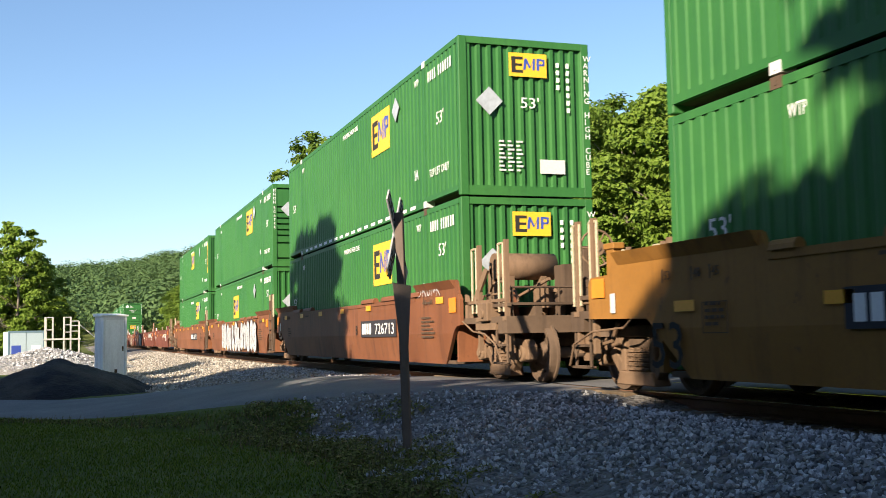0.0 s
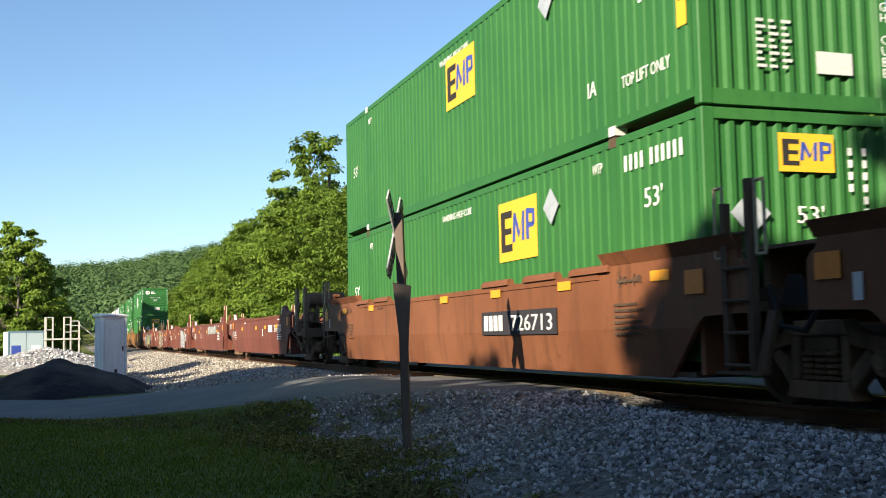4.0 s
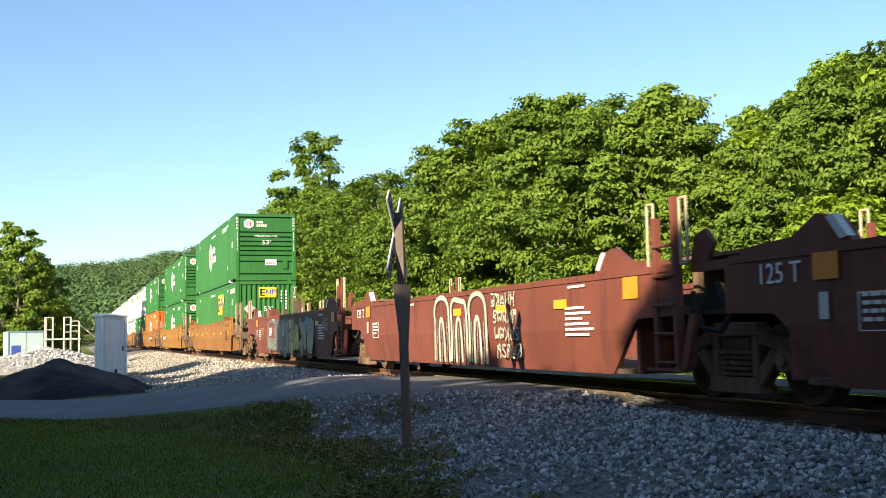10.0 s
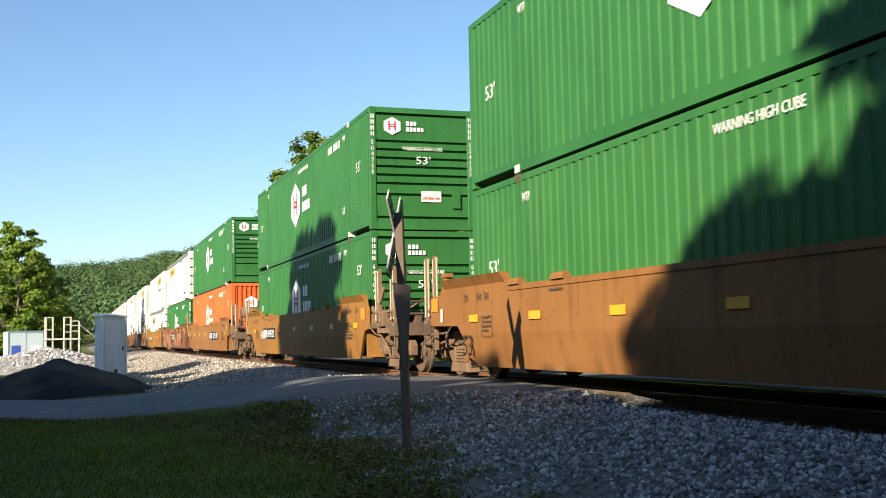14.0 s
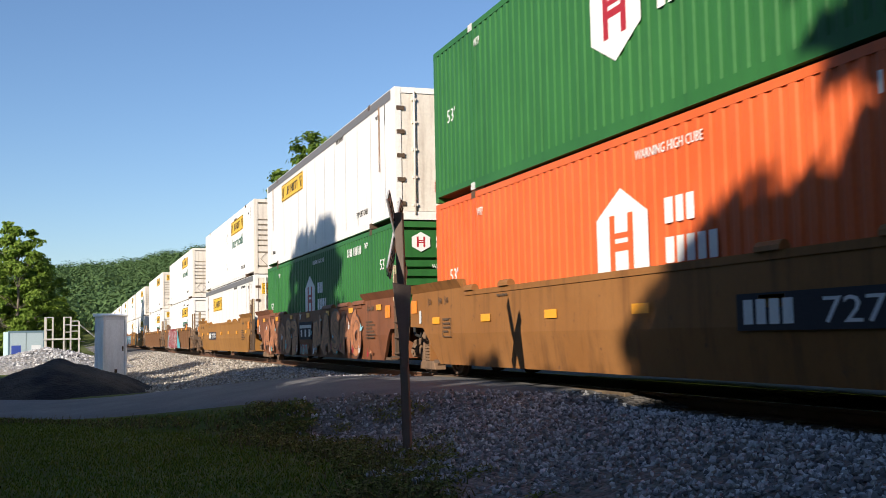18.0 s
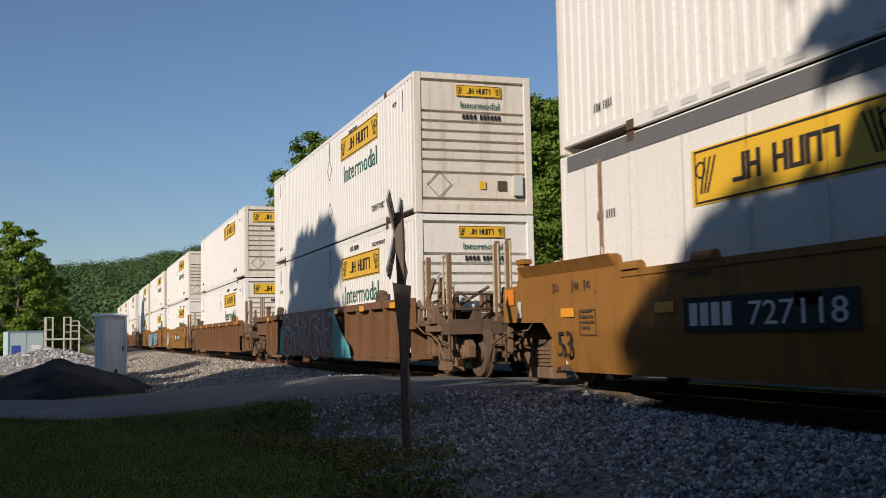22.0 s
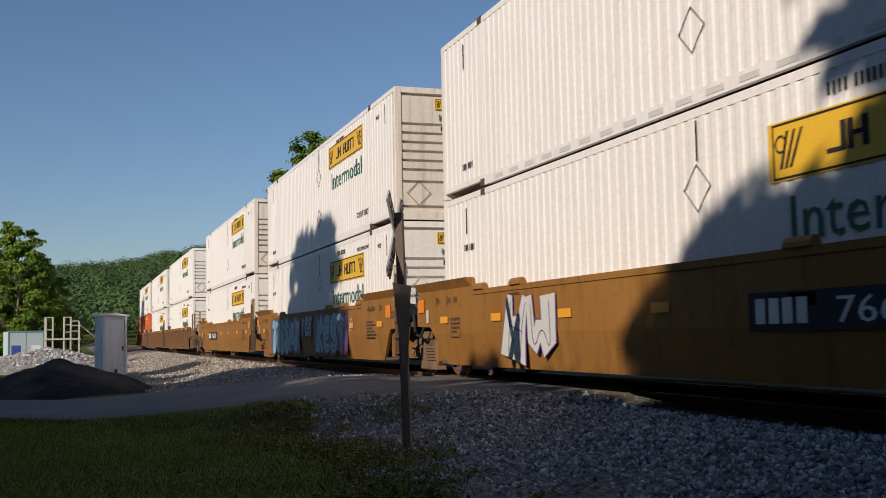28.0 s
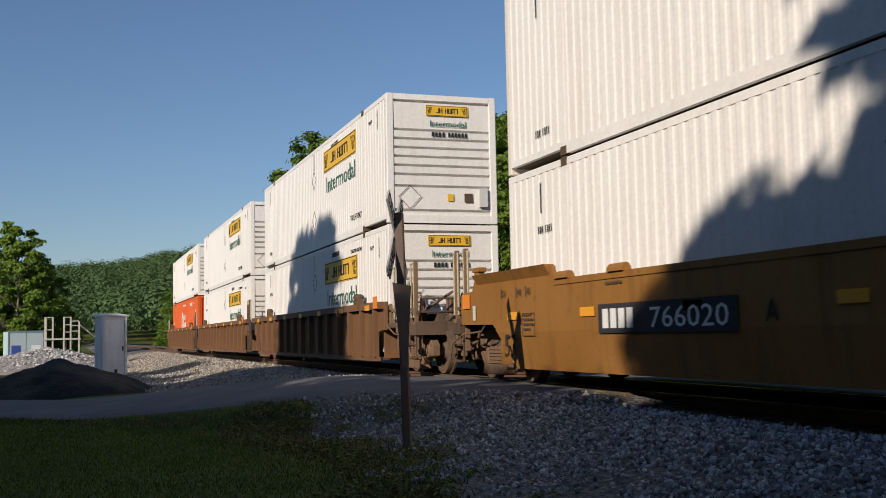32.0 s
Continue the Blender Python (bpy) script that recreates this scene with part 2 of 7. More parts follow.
def end_wall(kind, front):
    def build(bm):
        y0, y1, z0, z1 = -BW / 2 + 0.16, BW / 2 - 0.16, 0.18, BH - 0.13
        for x, s in ((-0.025, 1) if front else (-BL + 0.025, -1),):
            if kind == "vert":
                n = 11
                p = (y1 - y0) / n
                pts = []
                for i in range(n):
                    a = y0 + i * p
                    pts += [(a, 0), (a + 0.30 * p, 0), (a + 0.44 * p, 0.045), (a + 0.86 * p, 0.045)]
                pts.append((y1, 0))
                lo = [bm.verts.new((x - s * d, a, z0)) for a, d in pts]
                hi = [bm.verts.new((x - s * d, a, z1)) for a, d in pts]
                for i in range(len(pts) - 1):
                    bm.faces.new((lo[i], lo[i + 1], hi[i + 1], hi[i]))
            else:
                marks = [z0, z0 + 0.14, 0.86, 1.12, 1.32, 1.52, 1.72, 1.92, 2.12, z1]
                prof = []
                for a, b in zip(marks, marks[1:]):
                    prof += [(0.0, a), (0.006, b - 0.06), (-0.09, b - 0.052), (-0.09, b - 0.008)]
                prof.append((0.0, z1))
                lo = [bm.verts.new((x + s * d, y0, z)) for d, z in prof]
                hi = [bm.verts.new((x + s * d, y1, z)) for d, z in prof]
                for i in range(len(prof) - 1):
                    bm.faces.new((lo[i], hi[i], hi[i + 1], lo[i + 1]))
    return build


def door_leaf(s):
    def build(bm):
        y0, y1 = sorted((s * 0.012, s * (BW / 2 - 0.165)))
        box(bm, -0.07, -0.02, y0, y1, 0.19, BH - 0.14)
    return build


def lock_bar(bm):
    tube(bm, (0.02, 0, 0.12), (0.02, 0, BH - 0.1), 0.02, seg=8)
    for z in (0.3, 0.9, 1.5, 2.1, 2.6):
        box(bm, -0.022, 0.035, -0.05, 0.05, z, z + 0.05)


def hinge(bm):
    box(bm, -0.03, 0.012, -0.09, 0.09, -0.045, 0.045)


DASH = lambda n, w, g: [(w, 0.07, i * (w + g)) for i in range(n)]
DIAMOND = lambda bm: poly(bm, [(0, -0.26), (0.26, 0), (0, 0.26), (-0.26, 0)], 0, 0.012)
OUTLINE = lambda bm: [poly(bm, [(a * k, b * k) for (a, b), k in zip(((u, 0), (0, v), (0, v), (u, 0)), (1, 1, 0.93, 0.93))], 0, 0.004) for u in (-0.27, 0.27) for v in (-0.27, 0.27)]
HEX = lambda bm: poly(bm, [(0.0, -0.69), (0.66, -0.34), (0.66, 0.34), (0.0, 0.69), (-0.66, 0.34), (-0.66, -0.34)], 0, 0.004)
HBARS = lambda bm: [plate(bm, *q, 0.004, 0.008) for q in ((-0.30, -0.17, -0.36, 0.36), (0.17, 0.30, -0.36, 0.36), (-0.17, 0.17, -0.10, 0.0), (-0.17, 0.17, 0.06, 0.13))]


def emp_panel(parent, side, u, v, off, w, h):
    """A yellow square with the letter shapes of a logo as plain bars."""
    decal("logo_panel", "panel:%.2f:%.2f" % (w, h), lambda bm: plate(bm, 0, w, 0, h), YELLOW, parent, side, u, v, off, "yellow logo panel")
    o = off - 0.0045 if side else off + 0.0045
    k = w / 1.5
    e = lambda bm: [plate(bm, *[c * k for c in q[:2]], q[2] * h, q[3] * h) for q in ((0.10, 0.26, 0.16, 0.84), (0.26, 0.55, 0.16, 0.28), (0.26, 0.52, 0.45, 0.55), (0.26, 0.55, 0.72, 0.84))]
    decal("logo_shape", "e:%.2f:%.2f" % (w, h), e, DARKLET, parent, side, u, v, o)
    mm = lambda bm: [poly(bm, [(a * k, b * h) for a, b in q], 0, 0.004) for q in
                     ([(0.56, 0.3), (0.66, 0.3), (0.70, 0.78), (0.62, 0.78)], [(0.70, 0.78), (0.66, 0.66), (0.80, 0.36), (0.86, 0.42)], [(0.86, 0.42), (0.82, 0.38), (0.96, 0.70), (1.0, 0.78)],
                      [(0.93, 0.3), (1.02, 0.3), (1.04, 0.78), (0.96, 0.78)], [(1.10, 0.3), (1.2, 0.3), (1.2, 0.8), (1.10, 0.8)], [(1.2, 0.8), (1.2, 0.71), (1.42, 0.69), (1.42, 0.77)], [(1.34, 0.69), (1.42, 0.69), (1.42, 0.52), (1.34, 0.52)], [(1.2, 0.57), (1.2, 0.49), (1.38, 0.49), (1.38, 0.57)])]
    decal("logo_shape", "m:%.2f:%.2f" % (w, h), mm, BLUE, parent, side, u, v, o)


def hunt_panel(parent, side, u, v, off, w, h):
    """A long yellow panel with dark bars for its letters, thin dark edges and two scroll shapes."""
    decal("logo_panel", "panel:%.2f:%.2f" % (w, h), lambda bm: plate(bm, 0, w, 0, h), YELLOW, parent, side, u, v, off, "yellow logo panel")
    o = off - 0.0045 if side else off + 0.0045
    t = h * 0.035

    def shapes(bm):
        for q in ((0.02 * w, 0.98 * w, 0.03 * h, 0.03 * h + t), (0.02 * w, 0.98 * w, 0.97 * h - t, 0.97 * h), (0.02 * w, 0.02 * w + t, 0.03 * h, 0.97 * h), (0.98 * w - t, 0.98 * w, 0.03 * h, 0.97 * h)):
            plate(bm, *q)
        s = h * 0.47
        for i, bar in ((0, 0.0), (1, 0.42), (3, 0.42), (4, 0.0), (5, 0.84), (6, 0.84)):
            x, z = w * (0.24 + 0.078 * i - (0.02 if i > 1 else 0)), 0.27 * h
            a, b = w * 0.022, w * 0.057
            plate(bm, x + b - a * 0.2, x + b + a * 0.8, z, z + s)
            if i not in (0, 6):
                plate(bm, x, x + a, z, z + s)
            plate(bm, x + (a if i not in (0, 6) else 0), x + b - a * 0.2, z + s * bar, z + s * (bar + 0.16))
        for m in (-1, 1):
            cx = w * (0.5 + m * 0.40)
            for k in range(3):
                poly(bm, [(cx - m * 0.05 * w + m * k * 0.03 * w, 0.82 * h), (cx - m * 0.04 * w + m * k * 0.03 * w, 0.82 * h), (cx + m * k * 0.02 * w + m * 0.012 * w, 0.2 * h), (cx + m * k * 0.02 * w, 0.2 * h)], 0, 0.004)
            pts = [(cx + m * 0.045 * w + 0.16 * h * math.cos(q), 0.62 * h + 0.16 * h * math.sin(q)) for q in [i * math.pi / 5 for i in range(10)]]
            for a, b in zip(pts, pts[1:] + pts[:1]):
                cxx, czz = cx + m * 0.045 * w, 0.62 * h
                ia = (cxx + (a[0] - cxx) * 0.75, czz + (a[1] - czz) * 0.75)
                ib = (cxx + (b[0] - cxx) * 0.75, czz + (b[1] - czz) * 0.75)
                poly(bm, [a, b, ib, ia], 0, 0.004)
    decal("logo_shape", "hunt:%.2f:%.2f" % (w, h), shapes, DARKLET, parent, side, u, v, o)


def container(spec, label, z, x, upper):
    """One 53-foot box. spec: brand look (emp, hub, hubinc, hunt, hunt2, door), end (vert, horiz, door), paint."""
    look_, end, paint = spec[:3]
    pale = paint in (WHITE, DIRTY)
    ink = DARKLET if pale else LETTER
    th = thing("freight_container", label, "shipping container", "containers on the train", pose(x, 0, z))
    kind = "sheet" if look_ in ("sheet", "sheet2") else ("fine" if pale else "deep")
    for s in (-1, 1):
        child("side_wall", cached("side_wall:%s:%d" % (kind, s), wall_side(kind, s), paint), th)
        for x0, x1, z0, z1 in ((-BL + 0.13, -0.13, BH - 0.11, BH - 0.012), (-BL + 2.0, -2.0, 0.012, 0.17), (-BL + 0.13, -BL + 2.0, 0.10, 0.2), (-2.0, -0.13, 0.10, 0.2)):
            child("frame_rail", cached("frame_rail:%d:%.2f:%.2f" % (s, x0, z0), frame_rail(s, x0, x1, z0, z1), paint), th)
        if kind == "sheet":
            for a, b in ((-BL + 0.13, -BL + 1.97), (-BL + 2.11, -2.11), (-1.97, -0.13)):
                n = max(1, round((b - a) / 1.22))
                for i in range(n):
                    child("side_panel", cached("side_panel:%.3f" % ((b - a) / n), side_panel((b - a) / n), paint), th, pose(a + (b - a) * (i + 0.5) / n, s * BW / 2, 0, 0, 0, 0 if s < 0 else 180))
    endpaint = DIRTY if pale and upper and end == "horiz" and "clean" not in spec else paint
    for s in (-1, 1):
        turn = 0 if s < 0 else 180
        for x0 in (-0.065, -BL + 0.065):
            child("corner_post", cached("corner_post", corner_post, endpaint, 0.012), th, pose(x0, s * BW / 2, 0, 0, 0, turn))
        for x0 in (-2.04, -BL + 2.04):
            child("side_post", cached("side_post", side_post, paint), th, pose(x0, s * BW / 2, 0, 0, 0, turn))
            for z0 in (0.0, BH - 0.12):
                child("corner_casting", cached("corner_casting", casting, SILVER if not pale and upper else GRIME), th, pose(x0, s * BW / 2, z0, 0, 0, turn))
    for x0 in (-0.05, -BL + 0.05):
        child("end_beam", cached("end_beam:t", end_beam(0.125), endpaint), th, pose(x0, 0, BH - 0.13))
        child("end_beam", cached("end_beam:b", end_beam(0.175), endpaint), th, pose(x0, 0, 0.005))
    child("roof", cached("roof", roof_plate, paint), th)
    child("floor", cached("floor", floor_plate, GRIME), th)
    if end == "door":
        for s in (-1, 1):
            leaf = child("door", cached("door:%d" % s, door_leaf(s), DIRTY), th)
            for a in (0.3, 0.85):
                child("lock_bar", cached("lock_bar", lock_bar, DIRTY), leaf, pose(0, s * a, 0))
            for k in range(5):
                child("hinge", cached("hinge", hinge, GRIME), leaf, pose(0, s * (BW / 2 - 0.14), 0.35 + k * 0.52))
    else:
        for front in (True, False):
            child("end_wall", cached("end_wall:%s:%d" % (end, front), end_wall(end, front), endpaint), th, label="vertically corrugated end wall" if end == "vert" else "end wall with horizontal ribs")
    o = YS - 0.005
    dz = 0.08 if upper else 0.0
    fo = 0.002
    # writing on the near side
    if look_ == "emp":
        emp_panel(th, True, next((q for q in spec[3:] if isinstance(q, float)), -5.95), (1.32 if -9.75 in spec else 1.58) + dz * 0.5, o, 1.5, 0.94)
        decal("placard", "diamond", lambda bm: DIAMOND(bm), PLACARD, th, True, -3.9, 2.25 + dz, o - 0.02, "pale diamond placard")
        letter_side(th, "WARNING HIGH CUBE", -8.75, 2.52, 0.17, LETTER, YS, 1.55)
    if look_ in ("hub", "hubinc"):
        decal("logo_panel", "hex", lambda bm: HEX(bm), LETTER, th, True, -8.9, 1.55 + dz, o, "white hexagonal logo panel")
        decal("logo_shape", "hbars", lambda bm: HBARS(bm), ORANGE if look_ == "hubinc" else RED, th, True, -8.9, 1.55 + dz, o)
        for i, w in enumerate(([0.75, 0.65, 0.65], [0.75, 0.6, 0.65, 0.65, 0.65])):
            decal("logo_bar", "bars:hub%d" % i, bars([k * 0.8 for k in w], 0.30, 0.22), LETTER, th, True, -7.85, 1.68 - 0.46 * i + dz, o)
        letter_side(th, "WARNING HIGH CUBE", -8.5, 2.52, 0.17, LETTER, YS, 1.5)
    if kind == "sheet":
        for q in range(13):
            decal("seam", "seam", lambda bm: plate(bm, -0.012, 0.012, 0.2, BH - 0.2, 0.001, 0.004), SILVER, th, True, -0.75 - 1.22 * q, 0, o)
        decal("top_band", "topband", lambda bm: plate(bm, -BL + 0.25, -0.25, BH - 0.24, BH - 0.03, 0.003, 0.006), SEAMGREY, th, True, 0, 0, o, "dull grey band under the roof")
        for q in (-1.2, -BL + 1.2):
            decal("rust_streak", "ruststreak", lambda bm: [plate(bm, -0.05 + 0.04 * i, -0.025 + 0.04 * i, 1.2 + 0.35 * (i % 2), BH - 0.2, 0.005, 0.008) for i in range(3)], RUSTSTAIN, th, True, q, 0, o, "brown rust streaks")
    if look_ in ("hunt", "hunt2", "sheet2"):
        hunt_panel(th, True, *((-12.76, 1.8, o, 3.2, 0.62) if look_ == "sheet2" else (-6.3, 1.86 + dz * 2, o, 3.6, 0.58)))
        if look_ == "hunt" or (look_ == "hunt2" and not upper):
            letter_side(th, "Intermodal", -6.05, 1.28 + dz * 2, 0.62, TEAL, YS, 3.15, "lettering")
            for q in (-7.6,):
                decal("placard", "outline", lambda bm: OUTLINE(bm), DARKLET, th, True, q, 2.0, o)
                decal("mark", "slit", lambda bm: plate(bm, 0, 0.03, 0, 0.45), DARKLET, th, True, q, 2.3, o)
                if upper:
                    decal("placard", "outline", lambda bm: OUTLINE(bm), DARKLET, th, True, q, 0.85, o)
    if look_ == "sheet":
        hunt_panel(th, True, -13.3, 2.0, o, 3.5, 0.55)
    if pale:
        letter_side(th, "TOP LIFT ONLY" if upper else "STACK TWO HIGH ONLY", -3.35, 0.38 if upper else 2.5, 0.2 if upper else 0.13, DARKLET, YS, 1.1)
        letter_side(th, "WTP", -1.5, 2.42, 0.14, DARKLET, YS, 0.3)
        decal("mark", "slit", lambda bm: plate(bm, 0, 0.03, 0, 0.45), DARKLET, th, True, -0.75, 2.2, o)
        decal("id_bar", "bars:id", bars([0.28] * 4 + [0] + [0.28] * 6, 0.12, 0.36), DARKLET, th, True, -5.4, 2.55, o)
        decal("mark", "slit", lambda bm: plate(bm, 0, 0.03, 0, 0.45), DARKLET, th, True, -BL + 1.2, 2.2, o)
        decal("lift_note", "bars:n2", bars([0.24] * 3 + [0] + [0.24] * 4, 0.11, 0.36), DARKLET, th, True, -BL + 1.1, 0.4 if upper else 1.9, o)
    else:
        letter_side(th, "53'", -1.3, 1.5 if upper else 1.92, 0.34, LETTER, YS, 0.42)
        letter_side(th, "53'", -BL + 0.75, 1.4, 0.34, LETTER, YS, 0.42)
        letter_side(th, "WTP", -2.62, 2.5, 0.2, LETTER, YS, 0.28)
        letter_side(th, "WTP", -BL + 2.2, 2.45, 0.2, LETTER, YS, 0.28)
        decal("id_bar", "bars:id2", bars([0.3] * 4 + [0] + [0.3] * 6, 0.2, 0.36), LETTER, th, True, (-1.75 if look_ == "emp" else -4.3), 2.42, o)
        if upper:
            letter_side(th, "IA", -2.7, 0.62, 0.3, LETTER, YS, 0.24)
            letter_side(th, "TOP LIFT ONLY", -1.75, 0.55, 0.22, LETTER, YS, 1.15) if look_ == "emp" else None
    if "stripe" in spec:
        decal("stripe", "stripe", lambda bm: plate(bm, 0, 0.2, 0, 1.55), YELLOW, th, True, -0.42, 0.95, o, "yellow upright stripe")
        decal("stripe_mark", "stripem", lambda bm: [plate(bm, 0.05, 0.15, q, q + 0.16, 0.004, 0.006) for q in (0.3, 0.55, 0.8, 1.05)], DARKLET, th, True, -0.42, 0.95, o)
    if spec[-1] == "dash":
        decal("reflective_mark", "dash:%s" % pale, DASH(18, 0.34, 0.28), SILVER if pale else LETTER, th, True, -BL + 2.6, 0.05, o, "pale reflective dash")
    # writing on the front end
    if end == "horiz" and pale:
        big = "wide" in spec
        w = 1.95 if big else 1.0
        hunt_panel(th, False, -0.0 - w / 2 + (0.0 if big else 0.12), 2.25 if big else 2.42, fo, w, 0.42 if big else 0.24)
        if not big:
            letter_front(th, "Intermodal", -0.3, 2.18, 0.2, TEAL, 0, 0.85)
        decal("id_bar", "bars:idf", bars([0.55] * 4 + [0] + [0.5] * 6, 0.1, 0.3), DARKLET, th, False, -0.25, 1.95, fo)
        if upper:
            decal("placard", "outline", lambda bm: OUTLINE(bm), GRIME, th, False, -0.78, 0.58, fo, "empty placard holder")
            decal("mark", "tag1", lambda bm: plate(bm, 0, 0.14, 0, 0.16), YELLOW, th, False, 0.1, 0.5, fo)
            decal("mark", "tag2", lambda bm: plate(bm, 0, 0.2, 0, 0.2), GRIME, th, False, 0.5, 0.48, fo)
            decal("document_box", "docbox", lambda bm: box(bm, 0, 0.2, 0, 0.42, 0, 0.06), SILVER, th, False, 0.84, 0.38, fo, "grey document box")
        else:
            decal("placard", "outline", lambda bm: OUTLINE(bm), SILVER, th, False, -0.78, 1.45, fo)
    elif end == "horiz":
        if look_ == "hub":
            dm = Matrix.Translation((fo, -0.74, 2.45)) @ FRONT @ Matrix.Scale(0.31, 4)
            child("logo_panel", cached("hex", HEX, LETTER), th, dm, "white hexagonal logo panel")
            child("logo_shape", cached("hbars", HBARS, RED), th, dm)
            for i, w in enumerate(([0.75, 0.65, 0.65], [0.75, 0.6, 0.65, 0.65, 0.65])):
                decal("logo_bar", "bars:hubf%d" % i, bars(w, 0.10, 0.25), LETTER, th, False, -0.4, 2.47 - 0.14 * i, fo)
            letter_front(th, "WARNING HIGH CUBE", -0.5, 1.88, 0.13, LETTER, 0, 1.0)
        else:
            emp_panel(th, False, 0.25, 2.3, fo, 0.72, 0.45)
            decal("placard", "diamond", lambda bm: DIAMOND(bm), PLACARD, th, False, -0.75, 2.02, fo, "pale diamond placard")
        letter_front(th, "53'", -0.18, 1.56, 0.26, LETTER, 0, 0.36)
        decal("load_plate", "ltag", lambda bm: plate(bm, 0, 0.5, 0, 0.26), SILVER, th, False, -0.05, 0.66, fo)
        letter_front(th, "24,000 lbs", -0.02, 0.71, 0.12, RED, fo + 0.002, 0.44)
        decal("vent", "vent", lambda bm: box(bm, 0, 0.2, 0, 0.34, 0, 0.03), GREEN2, th, False, 0.72, 0.52, fo)
        for yy in (-BW / 2 + 0.03, BW / 2 - 0.13):
            decal("id_bar", "bars:idv", lambda bm: [plate(bm, q, q + 0.025, -i * 0.14 - 0.10, -i * 0.14) for i in range(4) for q in (0, 0.05)], LETTER, th, False, yy, 2.72, fo)
            for i in range(6):
                letter_front(th, "504755641041"[i + (0 if upper else 6)], yy, 2.0 - i * 0.14, 0.15, LETTER, 0.0)
    elif end == "vert":
        if look_ == "hubinc":
            dm = Matrix.Translation((fo, -0.45, 2.02)) @ FRONT @ Matrix.Scale(0.42, 4)
            child("logo_panel", cached("hex", HEX, LETTER), th, dm, "white hexagonal logo panel")
            child("logo_shape", cached("hbars", HBARS, ORANGE), th, dm)
            decal("logo_bar", "bars:hubi", bars([0.7] * 9, 0.13, 0.25), LETTER, th, False, -0.12, 1.92, fo)
        else:
            emp_panel(th, False, -0.32, 2.2, fo, 0.75, 0.44)
            decal("placard", "diamond", lambda bm: DIAMOND(bm), PLACARD, th, False, -0.72, 1.72, fo, "pale diamond placard")
            letter_front(th, "53'", -0.12, 1.62, 0.28, LETTER, 0, 0.36)
            if upper:
                decal("load_plate", "ltag", lambda bm: plate(bm, 0, 0.5, 0, 0.26), SILVER, th, False, 0.25, 0.42, fo)
                decal("note", "notes", lambda bm: [plate(bm, 0.17 * k, 0.17 * k + 0.13 - 0.03 * ((i + k) % 3), i * 0.075, i * 0.075 + 0.035) for i in range(8) for k in range(3)], SILVER, th, False, -0.55, 0.45, fo, "block of small white writing")["kind"] = "stuff"
        if look_ == "emp":
            upright_words(th, "WARNING HIGH CUBE", BW / 2 - 0.12, 2.56, 0.155, LETTER, fo)
            decal("id_column", "bars:wv", lambda bm: [plate(bm, q, q + 0.06, -i * 0.14 - 0.09, -i * 0.14) for i in range(7) for q in (0, 0.2) if q or i < 4], LETTER, th, False, 0.62, 2.5, fo, "two columns of small white characters")["kind"] = "stuff"
    elif end == "door":
        hunt_panel(th, False, 0.2 if upper else -1.0, 2.15, -0.015, 0.9 if upper else 1.9, 0.42)
        for q in (-0.4, 0.1):
            decal("notice", "nt", lambda bm: [plate(bm, 0, 0.2, i * 0.06, i * 0.06 + 0.035) for i in range(4)], RED, th, False, q, 0.62, -0.015)
    return th


# ---- well cars ----
WY = 1.52
WR = 0.46


def wheel_set(bm):
    for s in (-1, 1):
        y = s * 0.75
        prof = [(0.09, y - s * 0.07), (WR + 0.03, y - s * 0.07), (WR + 0.03, y - s * 0.035), (WR, y - s * 0.03), (WR - 0.01, y + s * 0.07), (WR - 0.07, y + s * 0.07), (WR - 0.09, y + s * 0.03), (0.19, y + s * 0.0), (0.15, y + s * 0.06), (0.09, y + s * 0.06)]
        rings = []
        n = 28
        for i in range(n):
            a = 2 * math.pi * i / n
            rings.append([bm.verts.new((r * math.cos(a), yy, r * math.sin(a))) for r, yy in prof])
        for i in range(n):
            p, q = rings[i], rings[(i + 1) % n]
            for k in range(len(prof) - 1):
                bm.faces.new((p[k], p[k + 1], q[k + 1], q[k]))
        for i in range(5):
            a = 2 * math.pi * i / 5
            c = Vector((0.30 * math.cos(a), y + s * 0.02, 0.30 * math.sin(a)))
            tube(bm, c, c + Vector((0, s * 0.025, 0)), 0.025, seg=6)
    tube(bm, (0, -1.02, 0), (0, 1.02, 0), 0.085, seg=12)


def bearing(bm):
    tube(bm, (0, -0.10, 0), (0, 0.10, 0), 0.13, seg=14)
    tube(bm, (0, -0.13, 0), (0, -0.10, 0), 0.075, seg=8)
    for i in range(3):
        a = i * 2.094
        tube(bm, (0.06 * math.cos(a), -0.125, 0.06 * math.sin(a)), (0.06 * math.cos(a), -0.10, 0.06 * math.sin(a)), 0.02, seg=5)


